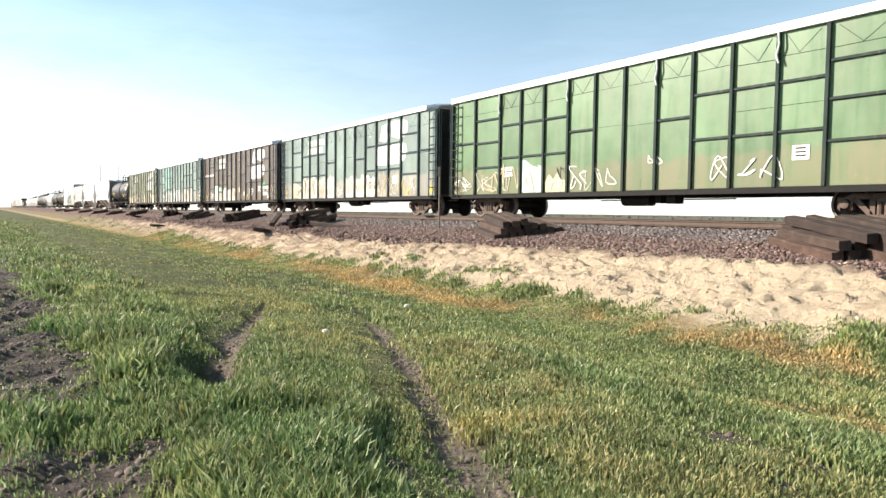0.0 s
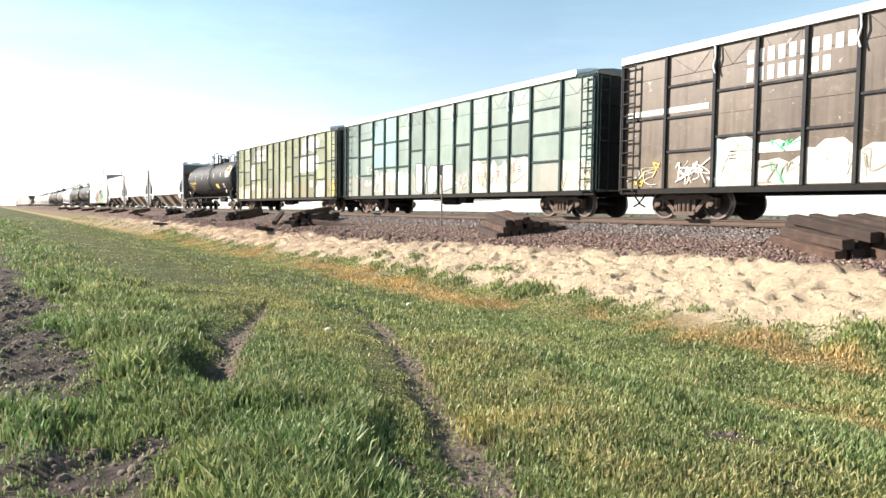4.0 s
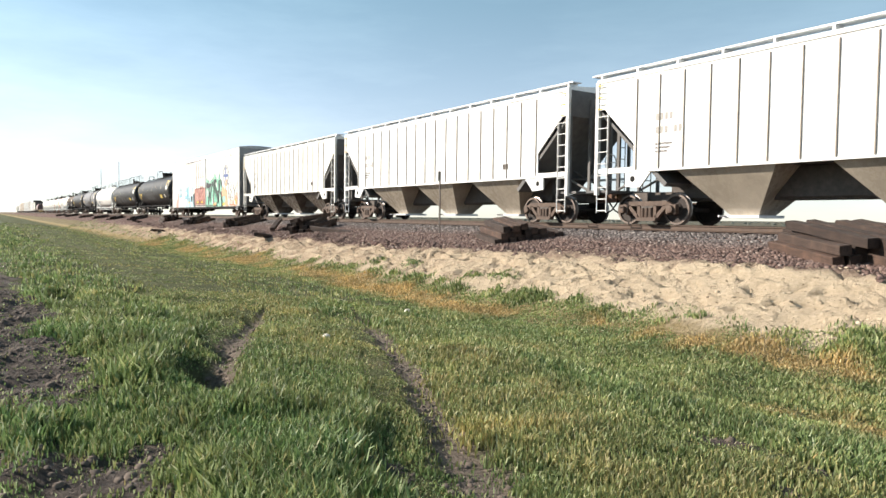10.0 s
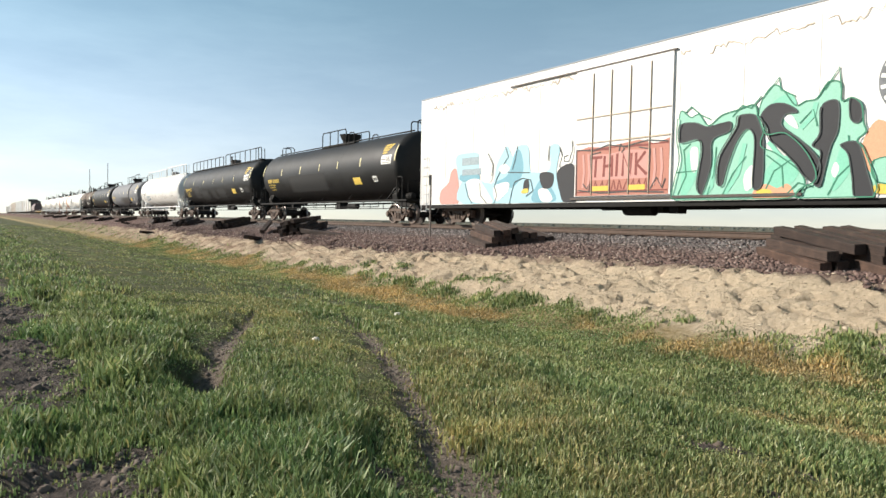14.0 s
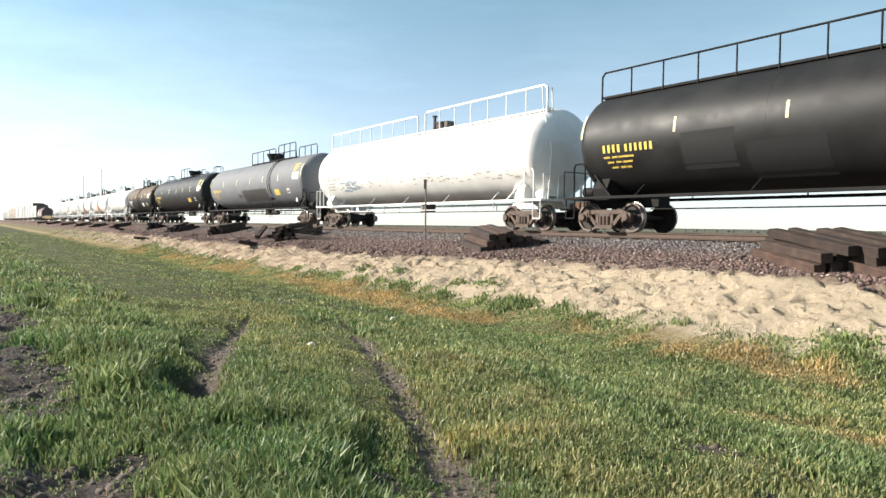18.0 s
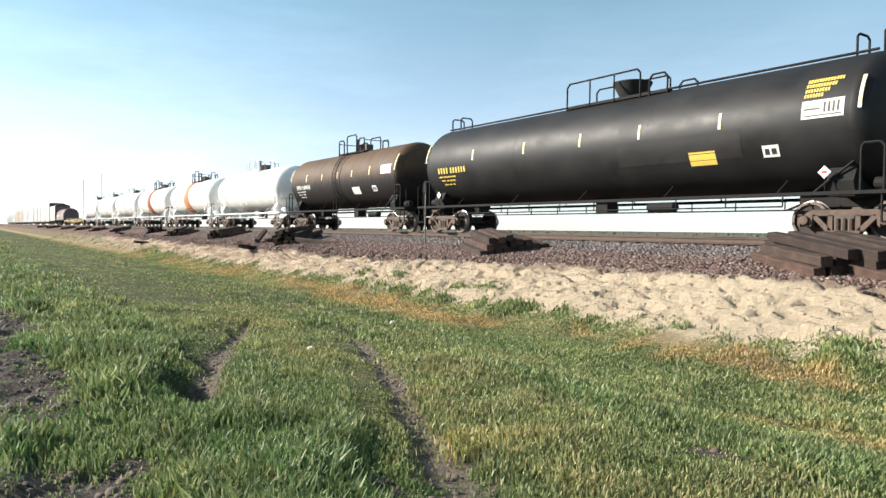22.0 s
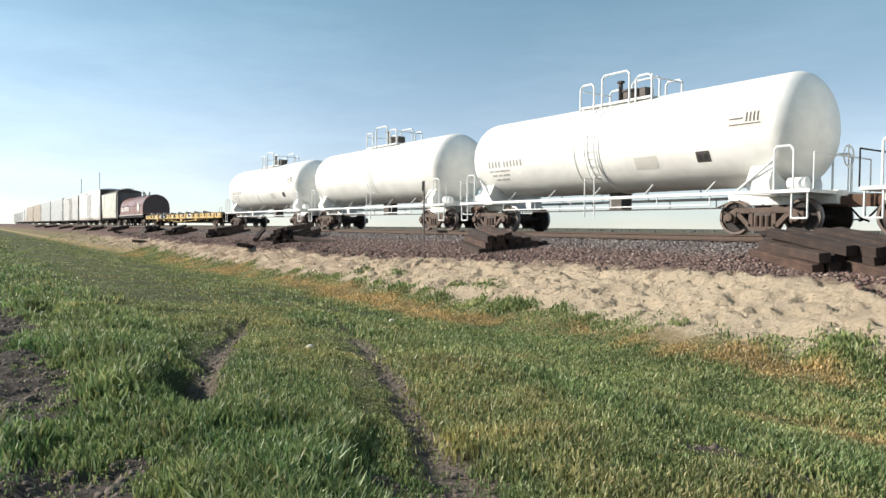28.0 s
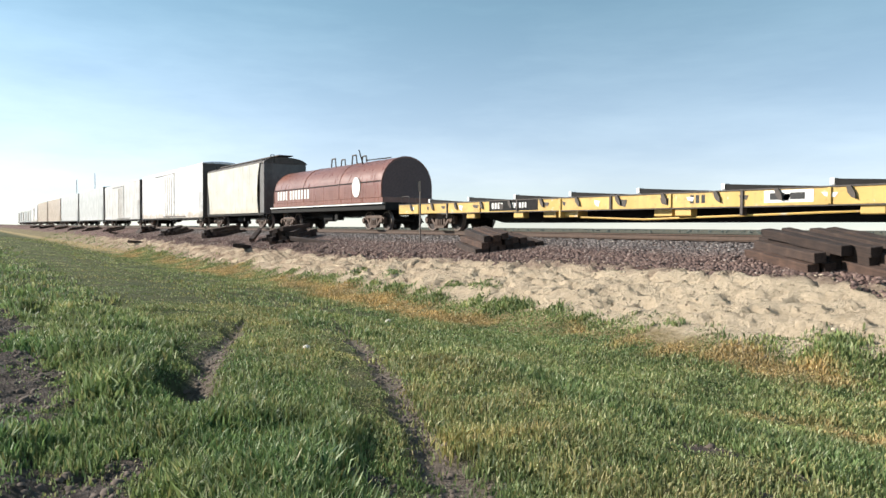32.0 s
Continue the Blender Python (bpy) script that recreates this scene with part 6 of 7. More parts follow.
    # pale blue clouds and letters at one end
    swell(pink_m, 0.0, ((-9.8, 1.36), (-9.24, 1.71), (-9.06, 2.13), (-8.75, 2.27), (-8.56, 1.85), (-8.56, 0.84), (-9.74, 0.84)))
    swell(teal_m, 0.001, ((-8.68, 2.75), (-7.79, 2.83), (-7.24, 2.74), (-7.17, 2.09), (-7.31, 1.79), (-8.37, 1.74), (-8.62, 2.13)), ((-8.27, 1.74), (-7.79, 1.8), (-6.83, 1.68), (-6.3, 1.61), (-6.09, 2.27), (-5.58, 2.88), (-5.41, 2.81), (-5.17, 2.51), (-4.9, 2.86), (-4.35, 2.8), (-4.23, 2.03), (-4.03, 1.9), (-3.25, 1.94), (-3.2, 2.73), (-2.76, 2.68), (-2.9, 1.87), (-2.76, 1.25), (-2.58, 0.84), (-8.2, 0.84)))
    swell(mint_blue, 0.004, ((-6.1, 1.6), (-5.4, 1.9), (-5.0, 2.7), (-4.7, 2.6), (-4.6, 1.9), (-5.2, 1.4)), ((-4.1, 0.9), (-3.7, 1.6), (-3.2, 1.4), (-2.9, 0.9)), ((-8.3, 1.75), (-7.2, 1.75), (-7.3, 2.0), (-8.35, 2.0)))
    swell(MARK_W, 0.007, ((-7.93, 1.73), (-7.24, 1.79), (-6.83, 1.48), (-6.3, 0.84), (-7.58, 0.94), (-7.86, 1.35)), ((-6.2, 1.47), (-5.41, 1.6), (-5.41, 1.27), (-5.97, 0.94), (-6.2, 1.07)), ((-7.17, 2.7), (-6.62, 2.69), (-6.3, 2.28), (-6.41, 1.68), (-6.97, 1.75)), ((-5.97, 2.1), (-5.64, 2.28), (-5.32, 2.09), (-5.64, 1.91)), ((-2.81, 2.25), (-2.47, 2.46), (-2.11, 2.63), (-2.17, 2.17), (-2.47, 1.99)), ((-3.77, 1.25), (-3.35, 1.31), (-3.05, 0.93), (-3.55, 0.87)))
    swell(slate_m, 0.01, ((-3.7, 1.83), (-3.05, 1.81), (-3.1, 1.37), (-3.55, 1.35)), ((-2.81, 1.9), (-2.08, 2.04), (-1.96, 0.84), (-2.53, 0.84), (-2.76, 1.37)), ((-4.5, 1.62), (-4.27, 1.61), (-4.27, 1.29), (-4.55, 1.26)))
    swell(gold, 0.012, ((-4.62, 1.18), (-4.3, 1.2), (-4.32, 1.34), (-4.6, 1.3)))
    lines(dark_m, 0.035, 0.014, ((-6.2, 0.84), (-6.03, 1.14), (-6.2, 1.47), (-6.03, 1.8), (-5.86, 2)), ((-5.3, 0.84), (-5.17, 1.27), (-5.03, 1.59), (-4.6, 1.71), (-4.17, 1.64), (-4.03, 1.26), (-4.4, 1.07)), ((-5.41, 1.96), (-4.23, 1.89)), ((-6.62, 2.72), (-6.3, 2.28), (-6.36, 1.88)), ((-5.58, 2.88), (-5.41, 2.52), (-5.69, 2.26)), ((-4.9, 2.86), (-5.03, 2.37), (-5.17, 2.05)), ((-8.06, 1.63), (-7.86, 1.15), (-7.58, 0.87)), ((-7.1, 1.62), (-7.04, 1.14), (-6.67, 0.87)), ((-3.25, 2.73), (-3.3, 2.26)), ((-2.76, 2.65), (-2.62, 2.37), (-2.76, 2)), ((-2.19, 2.82), (-2.15, 2.54), (-2.3, 2.17), (-2.53, 2.18), (-2.53, 2.33), (-2.35, 2.36)))
    part("stencil", Geo().ribbon([(-8.2, 2.5), (-7.95, 2.5)], 0.3, y - 0.011).ribbon([(-7.88, 2.5), (-7.62, 2.5)], 0.3, y - 0.011).ribbon([(-7.55, 2.5), (-7.3, 2.5)], 0.3, y - 0.011).ribbon([(-8.2, 2.08), (-7.1, 2.08)], 0.24, y - 0.011), plain("faded_grey_stencil", (0.3, 0.37, 0.4), 0.7), car)
    # the doors' red block
    part("graffiti", Geo().slab([(-1.95, 1.02), (1.66, 1.02), (1.66, 2.6), (1.2, 2.45), (0.6, 2.62), (-0.8, 2.5), (-1.4, 2.56), (-1.95, 2.45)], -1.594, -1.597), red_m, car)
    part("graffiti", Geo().slab([(-1.35, 1.5), (0.95, 1.5), (0.95, 2.3), (0.2, 2.36), (-0.6, 2.28), (-1.35, 2.33)], -1.597, -1.6), pink_m, car)
    word = (((-1.3, 2.2), (-0.85, 2.2)), ((-1.07, 2.2), (-1.1, 1.62)), ((-0.72, 2.2), (-0.75, 1.62)), ((-0.42, 2.2), (-0.42, 1.62)), ((-0.75, 1.92), (-0.42, 1.92)), ((-0.22, 2.24), (-0.24, 1.62)), ((0.0, 1.62), (0.02, 2.22), (0.3, 1.64), (0.32, 2.22)), ((0.5, 2.22), (0.5, 1.62)), ((0.82, 2.24), (0.52, 1.92), (0.88, 1.62)))
    for pts in word:
        part("graffiti_stroke", Geo().ribbon(pts, 0.09, -1.604), maroon_m, car)
    for k in range(9):
        x = -1.15 + 0.24 * k
        part("graffiti_stroke", Geo().ribbon([(x, 1.2), (x + 0.05 + r.uniform(0, 0.1), 1.48), (x + 0.16, 1.22)], 0.05, -1.604), maroon_m, car)
    for a, b, z, wide in ((-1.9, 1.62, 1.14, 0.035), (-1.9, 1.62, 2.46, 0.03), (-1.3, -0.5, 2.42, 0.05), (0.1, 0.9, 2.44, 0.05)):
        part("graffiti_stroke", Geo().ribbon([(a, z), ((a + b) / 2, z + 0.02), (b, z)], wide, -1.606), maroon_m, car)
    for a in (-1.15, 0.25):
        part("graffiti_stroke", Geo().ribbon([(a, 1.24), (a + 0.55, 1.24)], 0.15, -1.609), gold, car)
    part("door_rail", Geo().box(-1.95, 1.66, -1.62, -1.6, 2.66, 2.7).box(-1.95, 1.66, -1.62, -1.6, 3.45, 3.48), RUST_RIB, car)
    # dark scrolls and framing lines over the red block
    lines(dark_m, 0.035, 0.07, ((-1.9, 1.06), (-1.92, 2.5), (-1.2, 2.42), (-0.6, 2.56), (0.1, 2.46), (0.9, 2.58), (1.6, 2.5)), ((-1.25, 1.55), (-1.3, 2.3), (-0.9, 2.36)), ((0.98, 1.45), (1.0, 2.32), (0.6, 2.4)), ((-0.15, 2.35), (-0.1, 2.55), (0.05, 2.4), (-0.05, 2.3)), ((-1.8, 1.2), (-0.9, 1.1), (0.2, 1.13), (1.5, 1.08)), ((-1.6, 1.4), (-1.45, 1.25), (-1.3, 1.4), (-1.35, 1.15)), ((1.05, 1.2), (1.25, 1.5), (1.45, 1.2), (1.55, 1.45)))
    for a in (-1.62, -1.4, 1.14, 1.38):
        lines(pink_m, 0.09, 0.064, ((a, 1.3), (a + 0.05, 1.75), (a, 2.3)))
    # tall dark letters on mint clouds
    swell(mint_m, 0.001, ((1.91, 3.06), (2, 3.28), (2.29, 3.07), (2.55, 3.12), (2.85, 2.79), (3.23, 3.02), (3.72, 3.11), (4.14, 3.17), (4.25, 2.84), (4.44, 2.62), (4.34, 2.15), (4.74, 1.93), (5.36, 1.45), (5.46, 1.09), (5.1, 0.85), (3.43, 0.82), (1.89, 0.82), (1.84, 1.33), (2, 1.94), (1.89, 2.5)), ((4.25, 2.95), (4.34, 3.29), (4.62, 3.59), (4.89, 3.39), (5.17, 3.03), (5.42, 3.1), (5.68, 3.13), (5.92, 3.46), (6.2, 3.39), (6.23, 3), (6.45, 3.04), (6.66, 2.86), (6.71, 2.48), (6.77, 2.26), (6.6, 2.08), (6.77, 1.83), (6.98, 0.82), (5.42, 0.82), (5.36, 1.04), (5.75, 1.29), (5.49, 1.91), (4.98, 2.39), (4.5, 2.41), (4.31, 2.79)), edge=forest)
    swell(deep_mint, 0.006, ((2.1, 0.89), (2.5, 1.41), (2.6, 2.02), (2.3, 2.19), (2.05, 1.5)), ((4.4, 0.89), (5.2, 1.24), (5.3, 1.85), (4.7, 1.76), (4.4, 1.32)), ((6.1, 0.98), (6.5, 1.5), (6.45, 2.11), (6.2, 1.85)), ((4.6, 3.15), (5, 3.33), (5.2, 3.06), (4.9, 2.98)))
    swell(MARK_W, 0.009, ((2.31, 2.19), (2.54, 2.22), (2.55, 1.71), (2.39, 1.6)), ((3.91, 1.42), (4.14, 1.68), (4.17, 1.2), (3.97, 1.05)), ((4.89, 2.79), (5.1, 2.8), (5.26, 2.48), (5.04, 2.59)), ((6.14, 1.64), (6.23, 1.49), (6.14, 1.29), (6.06, 1.44)))
    swell(orange_m, 0.008, ((4.19, 1.05), (4.5, 1.2), (4.8, 1.09), (5.04, 1.19), (5.2, 0.99), (5.04, 0.82), (4.25, 0.82)), ((6.7, 2.02), (7, 2.5), (7.5, 2.2), (7.8, 2.9), (8.2, 2.95), (8.15, 2.3), (8.5, 1.6), (8.6, 0.9), (7.6, 0.9), (7.4, 1.5), (7, 1.3), (6.75, 1.59)), ((8.8, 1.6), (9.4, 1.3), (10.2, 1.4), (10.75, 1.9), (10.8, 0.9), (8.8, 0.9)))
    swell(gold, 0.011, ((4.3, 0.93), (4.65, 0.92), (4.6, 1.06), (4.3, 1.06)), ((7, 0.92), (7.5, 0.92), (7.45, 1.1), (7, 1.1)), ((10.3, 1), (10.75, 1), (10.7, 1.4), (10.35, 1.3)))
    swell(mint_m, 0.01, ((6.95, 1.63), (7.7, 1.65), (7.75, 1.2), (7.05, 1.15)), edge=forest)
    swell(slate_m, 0.013, ((1.99, 2.9), (2.46, 2.9), (2.82, 2.76), (3.23, 2.81), (3.5, 2.81), (3.47, 2.59), (3.06, 2.46), (2.95, 2.25), (2.97, 1.76), (2.78, 1.16), (2.68, 0.99), (2.55, 1.22), (2.62, 1.77), (2.67, 2.2), (2.55, 2.46), (2.07, 2.41), (1.95, 2.5)), ((3.72, 2.94), (4.11, 2.94), (4.25, 2.76), (4.38, 2.41), (4.42, 2.05), (4.41, 1.2), (4.17, 1.14), (4.18, 1.94), (4.17, 2.37), (4.03, 2.59), (3.86, 2.54), (3.65, 2.23), (3.43, 1.64), (3.31, 1.21), (3.16, 1.32), (3.19, 1.92), (3.47, 2.39), (3.67, 2.71)), ((4.31, 2.86), (4.5, 3.09), (4.77, 3.13), (5.04, 3.04), (5.23, 2.87), (4.98, 2.86), (4.86, 2.73), (4.89, 2.55), (5.23, 2.28), (5.59, 1.96), (5.81, 1.65), (5.78, 1.29), (5.68, 1.19), (5.42, 1.39), (5.23, 1.66), (4.86, 2.03), (4.56, 2.3), (4.47, 2.62)), ((5.78, 2.9), (6, 3.04), (6.17, 2.93), (6.17, 2.35), (6.03, 1.99), (5.92, 1.49), (5.83, 1.11), (5.68, 1.19), (5.78, 1.59), (5.81, 1.9), (5.62, 2.06), (5.78, 2.31)), ((6.25, 2.02), (6.57, 2.06), (6.71, 1.78), (6.83, 1.38), (6.96, 0.82), (6.6, 0.82), (6.52, 1.28), (6.42, 1.79)), ((6.42, 3.02), (6.64, 2.86), (6.65, 2.53), (6.52, 2.48), (6.42, 2.64)), edge=dark_m)
    # thin dark outlines and arrows through the mint
    lines(forest, 0.035, 0.0125, ((1.95, 1.0), (2.2, 1.5), (2.1, 2.2), (2.3, 2.35)), ((1.9, 1.6), (2.5, 1.62)), ((2.85, 0.9), (3.05, 1.5), (3.1, 2.2)), ((3.3, 0.9), (3.6, 1.5), (3.95, 1.9)), ((3.55, 2.95), (3.8, 3.2), (4.05, 3.1), (4.3, 3.35)), ((4.45, 0.95), (4.7, 1.5), (5.1, 1.75), (5.45, 1.5)), ((4.5, 1.9), (4.9, 1.6), (4.95, 1.1)), ((4.35, 3.3), (4.75, 3.75), (4.8, 3.45), (5.15, 3.25)), ((5.3, 2.6), (5.6, 2.9), (5.7, 2.5)), ((5.85, 3.3), (6.15, 3.75), (6.2, 3.3)), ((6.0, 0.9), (6.2, 1.3), (6.5, 1.6), (6.4, 2.2)), ((2.1, 3.2), (2.3, 3.35), (2.6, 3.1), (2.9, 2.95)), ((5.0, 0.9), (5.3, 1.2), (5.65, 1.1)))
    lines(deep_mint, 0.11, 0.0122, ((2.75, 0.9), (3.0, 1.2), (3.05, 1.9)), ((3.4, 1.0), (3.75, 1.5), (3.9, 2.2)), ((4.55, 2.2), (4.85, 1.85), (5.3, 1.6)), ((5.35, 2.5), (5.6, 2.75), (5.65, 3.0)))
    # white letters edged in black
    swell(MARK_W, 0.012, ((7.9, 2.45), (8.3, 2.5), (8.75, 2.65), (8.72, 2.32), (8.5, 2.25), (8.65, 1.6), (8.85, 1.0), (8.5, 0.98), (8.35, 1.6), (8.2, 2.15), (7.95, 2.1)),
          ((8.73, 2.66), (9.15, 2.7), (9.5, 2.75), (9.48, 2.48), (9.12, 2.38), (9.1, 2.12), (9.44, 2.1), (9.44, 1.87), (9.1, 1.82), (9.2, 1.05), (8.92, 1.02), (8.88, 1.8)),
          ((9.5, 2.72), (9.83, 2.75), (9.85, 2.12), (10.4, 2.55), (10.68, 2.5), (10.12, 1.85), (10.5, 1.0), (10.18, 1.0), (9.82, 1.62), (9.72, 1.05), (9.42, 1.05)), edge=dark_m)
    part("emblem", Geo().ring(7.83, 3.3, 0.58, 0.86, y - 0.002), plain("faded_black_emblem", (0.16, 0.17, 0.18), 0.7), car, "round railway emblem with a cross")
    for k in range(20):
        a = 2 * math.pi * (k + 0.5) / 20
        part("emblem_mark", Geo().ribbon([(7.83 + q * math.cos(a), 3.3 + q * math.sin(a)) for q in (0.66, 0.79)], 0.09, y - 0.006), MARK_W, car)
    part("emblem_cross", Geo().ribbon([(7.3, 3.3), (8.36, 3.3)], 0.24, y - 0.004).ribbon([(7.83, 2.78), (7.83, 3.82)], 0.26, y - 0.006), plain("faded_navy_emblem", (0.1, 0.14, 0.3), 0.7), car, "faded navy cross")
    for x0, x1, z in ((-10.6, -2.2, 4.86), (1.9, 11.0, 4.82)):
        pts = [(x0 + (x1 - x0) * k / 120, z + r.uniform(-0.1, 0.1) + 0.05 * math.sin(k * 0.4)) for k in range(121)]
        for k in range(0, 118, 4):
            if r.random() < 0.85:
                part("flaking_edge", Geo().ribbon(pts[k:k + 5], r.uniform(0.012, 0.035), y - 0.001 * (k % 8)), RUST_RIB, car)
    # tank cars behind it
    patch_dark = plain("matt_black_touch_up", (0.01, 0.01, 0.01), 0.8, 0, 0.2)
    patch_mid = tank_paint("sooty_touch_up", (0.06, 0.058, 0.056), 0.4, (0.05, 0.045, 0.04), 0.1)
    big = dict(R=1.6, zc=2.78, inset=1.36)
    tank_car(-21.2, -0.9, "black tank car with yellow stencils and end hoops", black, rails="part", hoops=True, low_pipe=True, seed=3, cone=True, patches=((-4.2, 1.0, 1.75, 2.7, patch_dark),), **big)
    tank_car(-42.6, -21.2, "long black tank car with a railing along its top", black, rails="long", seed=4, patches=((-5.6, -4.0, 1.75, 2.75, patch_dark), (-3.7, -1.7, 1.45, 2.35, patch_dark), (-0.4, 0.6, 1.6, 2.3, patch_dark), (1.1, 3.2, 1.5, 2.4, patch_dark), (7.8, 8.8, 1.95, 2.35, patch_dark)), **big)
    car, L, R, zc = tank_car(-62.2, -42.6, "long white tank car with stained flanks and a white top railing", dirty, fittings=WHITE_PAINT, rails="long", sill=WHITE_PAINT, marks="black", strips=False, low_pipe=True, seed=5, data=False, R=1.6, zc=2.78, inset=1.0)
    blue_grey = flat_paint("faded_blue_grey_spray", (0.3, 0.38, 0.44))
    brown_grey = flat_paint("faded_brown_spray", (0.42, 0.37, 0.33))
    for k in range(110):
        blue = k < 34
        x = r.uniform(-L + 2.6, -L + 4.4) if blue else r.uniform(-L + 2, L - 1)
        z = zc - 0.98 + (r.uniform(0, 0.5) if blue else r.triangular(0, 0.55, 0.2))
        w, h = (r.uniform(0.15, 0.5), r.uniform(0.04, 0.1)) if blue else (r.uniform(0.04, 0.3), r.uniform(0.015, 0.06))
        g = Geo()
        tank_patch(g, x, x + w, z, z + h, R, zc, 0.005 + 0.00005 * k)
        part("graffiti", g, blue_grey if blue else brown_grey, car, smooth=True)
    tank_car(-83.2, -62.2, "grey tank car with a darker painted patch", grey, rails="part", seed=6, ladder_x=4.0, spans=((-1.7, 2.9, 0.72), (3.4, 6.3, 0.85)), low_pipe=True, cone=True, patches=((-1.5, 3.3, 1.65, 2.42, patch_mid), (-2.4, -1.8, 1.95, 2.15, patch_mid)), **big)
    tank_car(-103.3, -83.2, "long black tank car with yellow stencils", black, rails="part", hoops=True, low_pipe=True, seed=7, cone=True, patches=((1.8, 5.8, 2.05, 2.75, sooty),), **big)
    tank_car(-118.4, -103.3, "brown tank car with white stencils, sooty streaks and painted shade below", brown, R=1.5, zc=2.72, seed=8, marks="white", straps=(0.45,), ladder_x=-0.1)
    orange = tank_paint("orange_band", (0.68, 0.29, 0.14), 0.4, (0.4, 0.2, 0.12), 0.2)
    rust_band = tank_paint("rust_red_band", (0.46, 0.15, 0.085), 0.4, (0.25, 0.1, 0.06), 0.25)
    kw = dict(sill=WHITE_PAINT, marks="black", strips=False, low_pipe=True)
    tank_car(-133.4, -118.4, "white tank car with white railings", white, fittings=WHITE_PAINT, seed=9, data=False, ladder_x=-0.3, deck=(-1.5, 1.1), **kw)
    tank_car(-148.8, -133.4, "white tank car with a broad orange band", white, fittings=BLACK, bands=((-1.45, 0.35, orange),), seed=10, data=False, ladder_x=-0.1, **kw)
    tank_car(-164.3, -148.8, "white tank car with a rust-red band", white, fittings=BLACK, bands=((-1.45, 0.35, rust_band),), seed=11, data=False, ladder_x=-0.1, **kw)
    tank_car(-179.2, -164.3, "white tank car with white railings", white, fittings=WHITE_PAINT, straps=(-0.75, 0.3), ladder_x=0.0, seed=12, **kw)
    tank_car(-194.0, -179.2, "white tank car, rust stained below the dome", white, fittings=WHITE_PAINT, seed=13, ladder_x=0.38, lettered=False, data=False, **kw)
    tank_car(-209.4, -194.0, "white tank car with grey railings", white, fittings=WHITE_PAINT, seed=14, straps=(-0.4,), **kw)
    flat_car(-237.6, -209.4)
    coil_car(-253.0, -237.5)
    curved_hopper(-266.5, -253.0, "short cream covered hopper with curved sides, streaked", paint("old_cream", (0.56, 0.53, 0.44), (0.3, 0.24, 0.18), 0.5, 0.6, (0.5, 0.43, 0.33), 1.3, flake=0.5))
    pale = paint("boxcar_white", (0.68, 0.67, 0.65), (0.3, 0.23, 0.17), 0.5, 0.5, (0.46, 0.38, 0.3), 1.2, flake=0.75)
    pale_b = paint("boxcar_dull_white", (0.52, 0.5, 0.47), (0.3, 0.23, 0.18), 0.35, 0.5)
    silver = paint("rack_silver", (0.5, 0.5, 0.48), (0.25, 0.2, 0.17), 0.3, 0.5, metal=0.2)
    tan = paint("rack_tan", (0.42, 0.33, 0.25), (0.22, 0.16, 0.12), 0.3, 0.5)
    x = -266.5
    for k, (name, long, label, mat, top, panels, door) in enumerate((
            ("boxcar", 23.9, "tall white boxcar with a weathered lower edge", pale, 5.2, 12, (-0.15, 0.2)),
            ("boxcar", 23.4, "tall white boxcar with a weathered lower edge", pale_b, 5.1, 12, (-0.15, 0.2)),
            ("autorack", 24.7, "silver autorack with perforated side panels", silver, 5.3, 22, None),
            ("autorack", 24.7, "silver autorack with perforated side panels", silver, 5.3, 22, None),
            ("autorack", 24.7, "tan autorack with perforated side panels", tan, 5.3, 22, None),
            ("autorack", 24.7, "tan autorack with perforated side panels", tan, 5.3, 22, None),
            ("boxcar", 20.0, "tall white boxcar with rust streaks", pale, 5.0, 12, (-0.15, 0.2)),
            ("boxcar", 18.0, "low grey boxcar with rust streaks", silver, 4.2, 12, (-0.15, 0.2)),
            ("boxcar", 18.0, "low grey boxcar with rust streaks", silver, 4.2, 12, (-0.15, 0.2)),
            ("boxcar", 18.0, "low grey boxcar with rust streaks", silver, 4.2, 12, (-0.15, 0.2)))):
        smooth_boxcar(name, x - long, x, label, mat, top, None, panels, door, "boxcar" if door else "autorack")
        x -= long


build_train()


# ---- grass, stones and clods ----
def bump_at(v, centre, wide):
    return np.exp(-((v - centre) / wide) ** 2)


def over(v, edge, soft):
    """0 well below an edge, 1 well above it."""
    return 1 / (1 + np.exp(-np.clip((v - edge) / soft, -30, 30)))


DRY = ((-3.7, 6.5, 0.5, 0.28), (-3.0, 6.8, 0.4, 0.25), (-5.2, 9.1, 1.1, 0.4), (-6.9, 9.3, 1.0, 0.4), (-8.9, 9.2, 1.3, 0.55), (-11.6, 9.1, 1.2, 0.5), (-14.3, 8.9, 1.8, 0.6), (-18.5, 9.2, 2.0, 0.5), (-27.0, 9.3, 5.0, 0.6), (-22.0, 8.8, 1.6, 0.5), (-38.0, 9.3, 6.0, 0.5), (-60.0, 9.4, 18.0, 0.6))


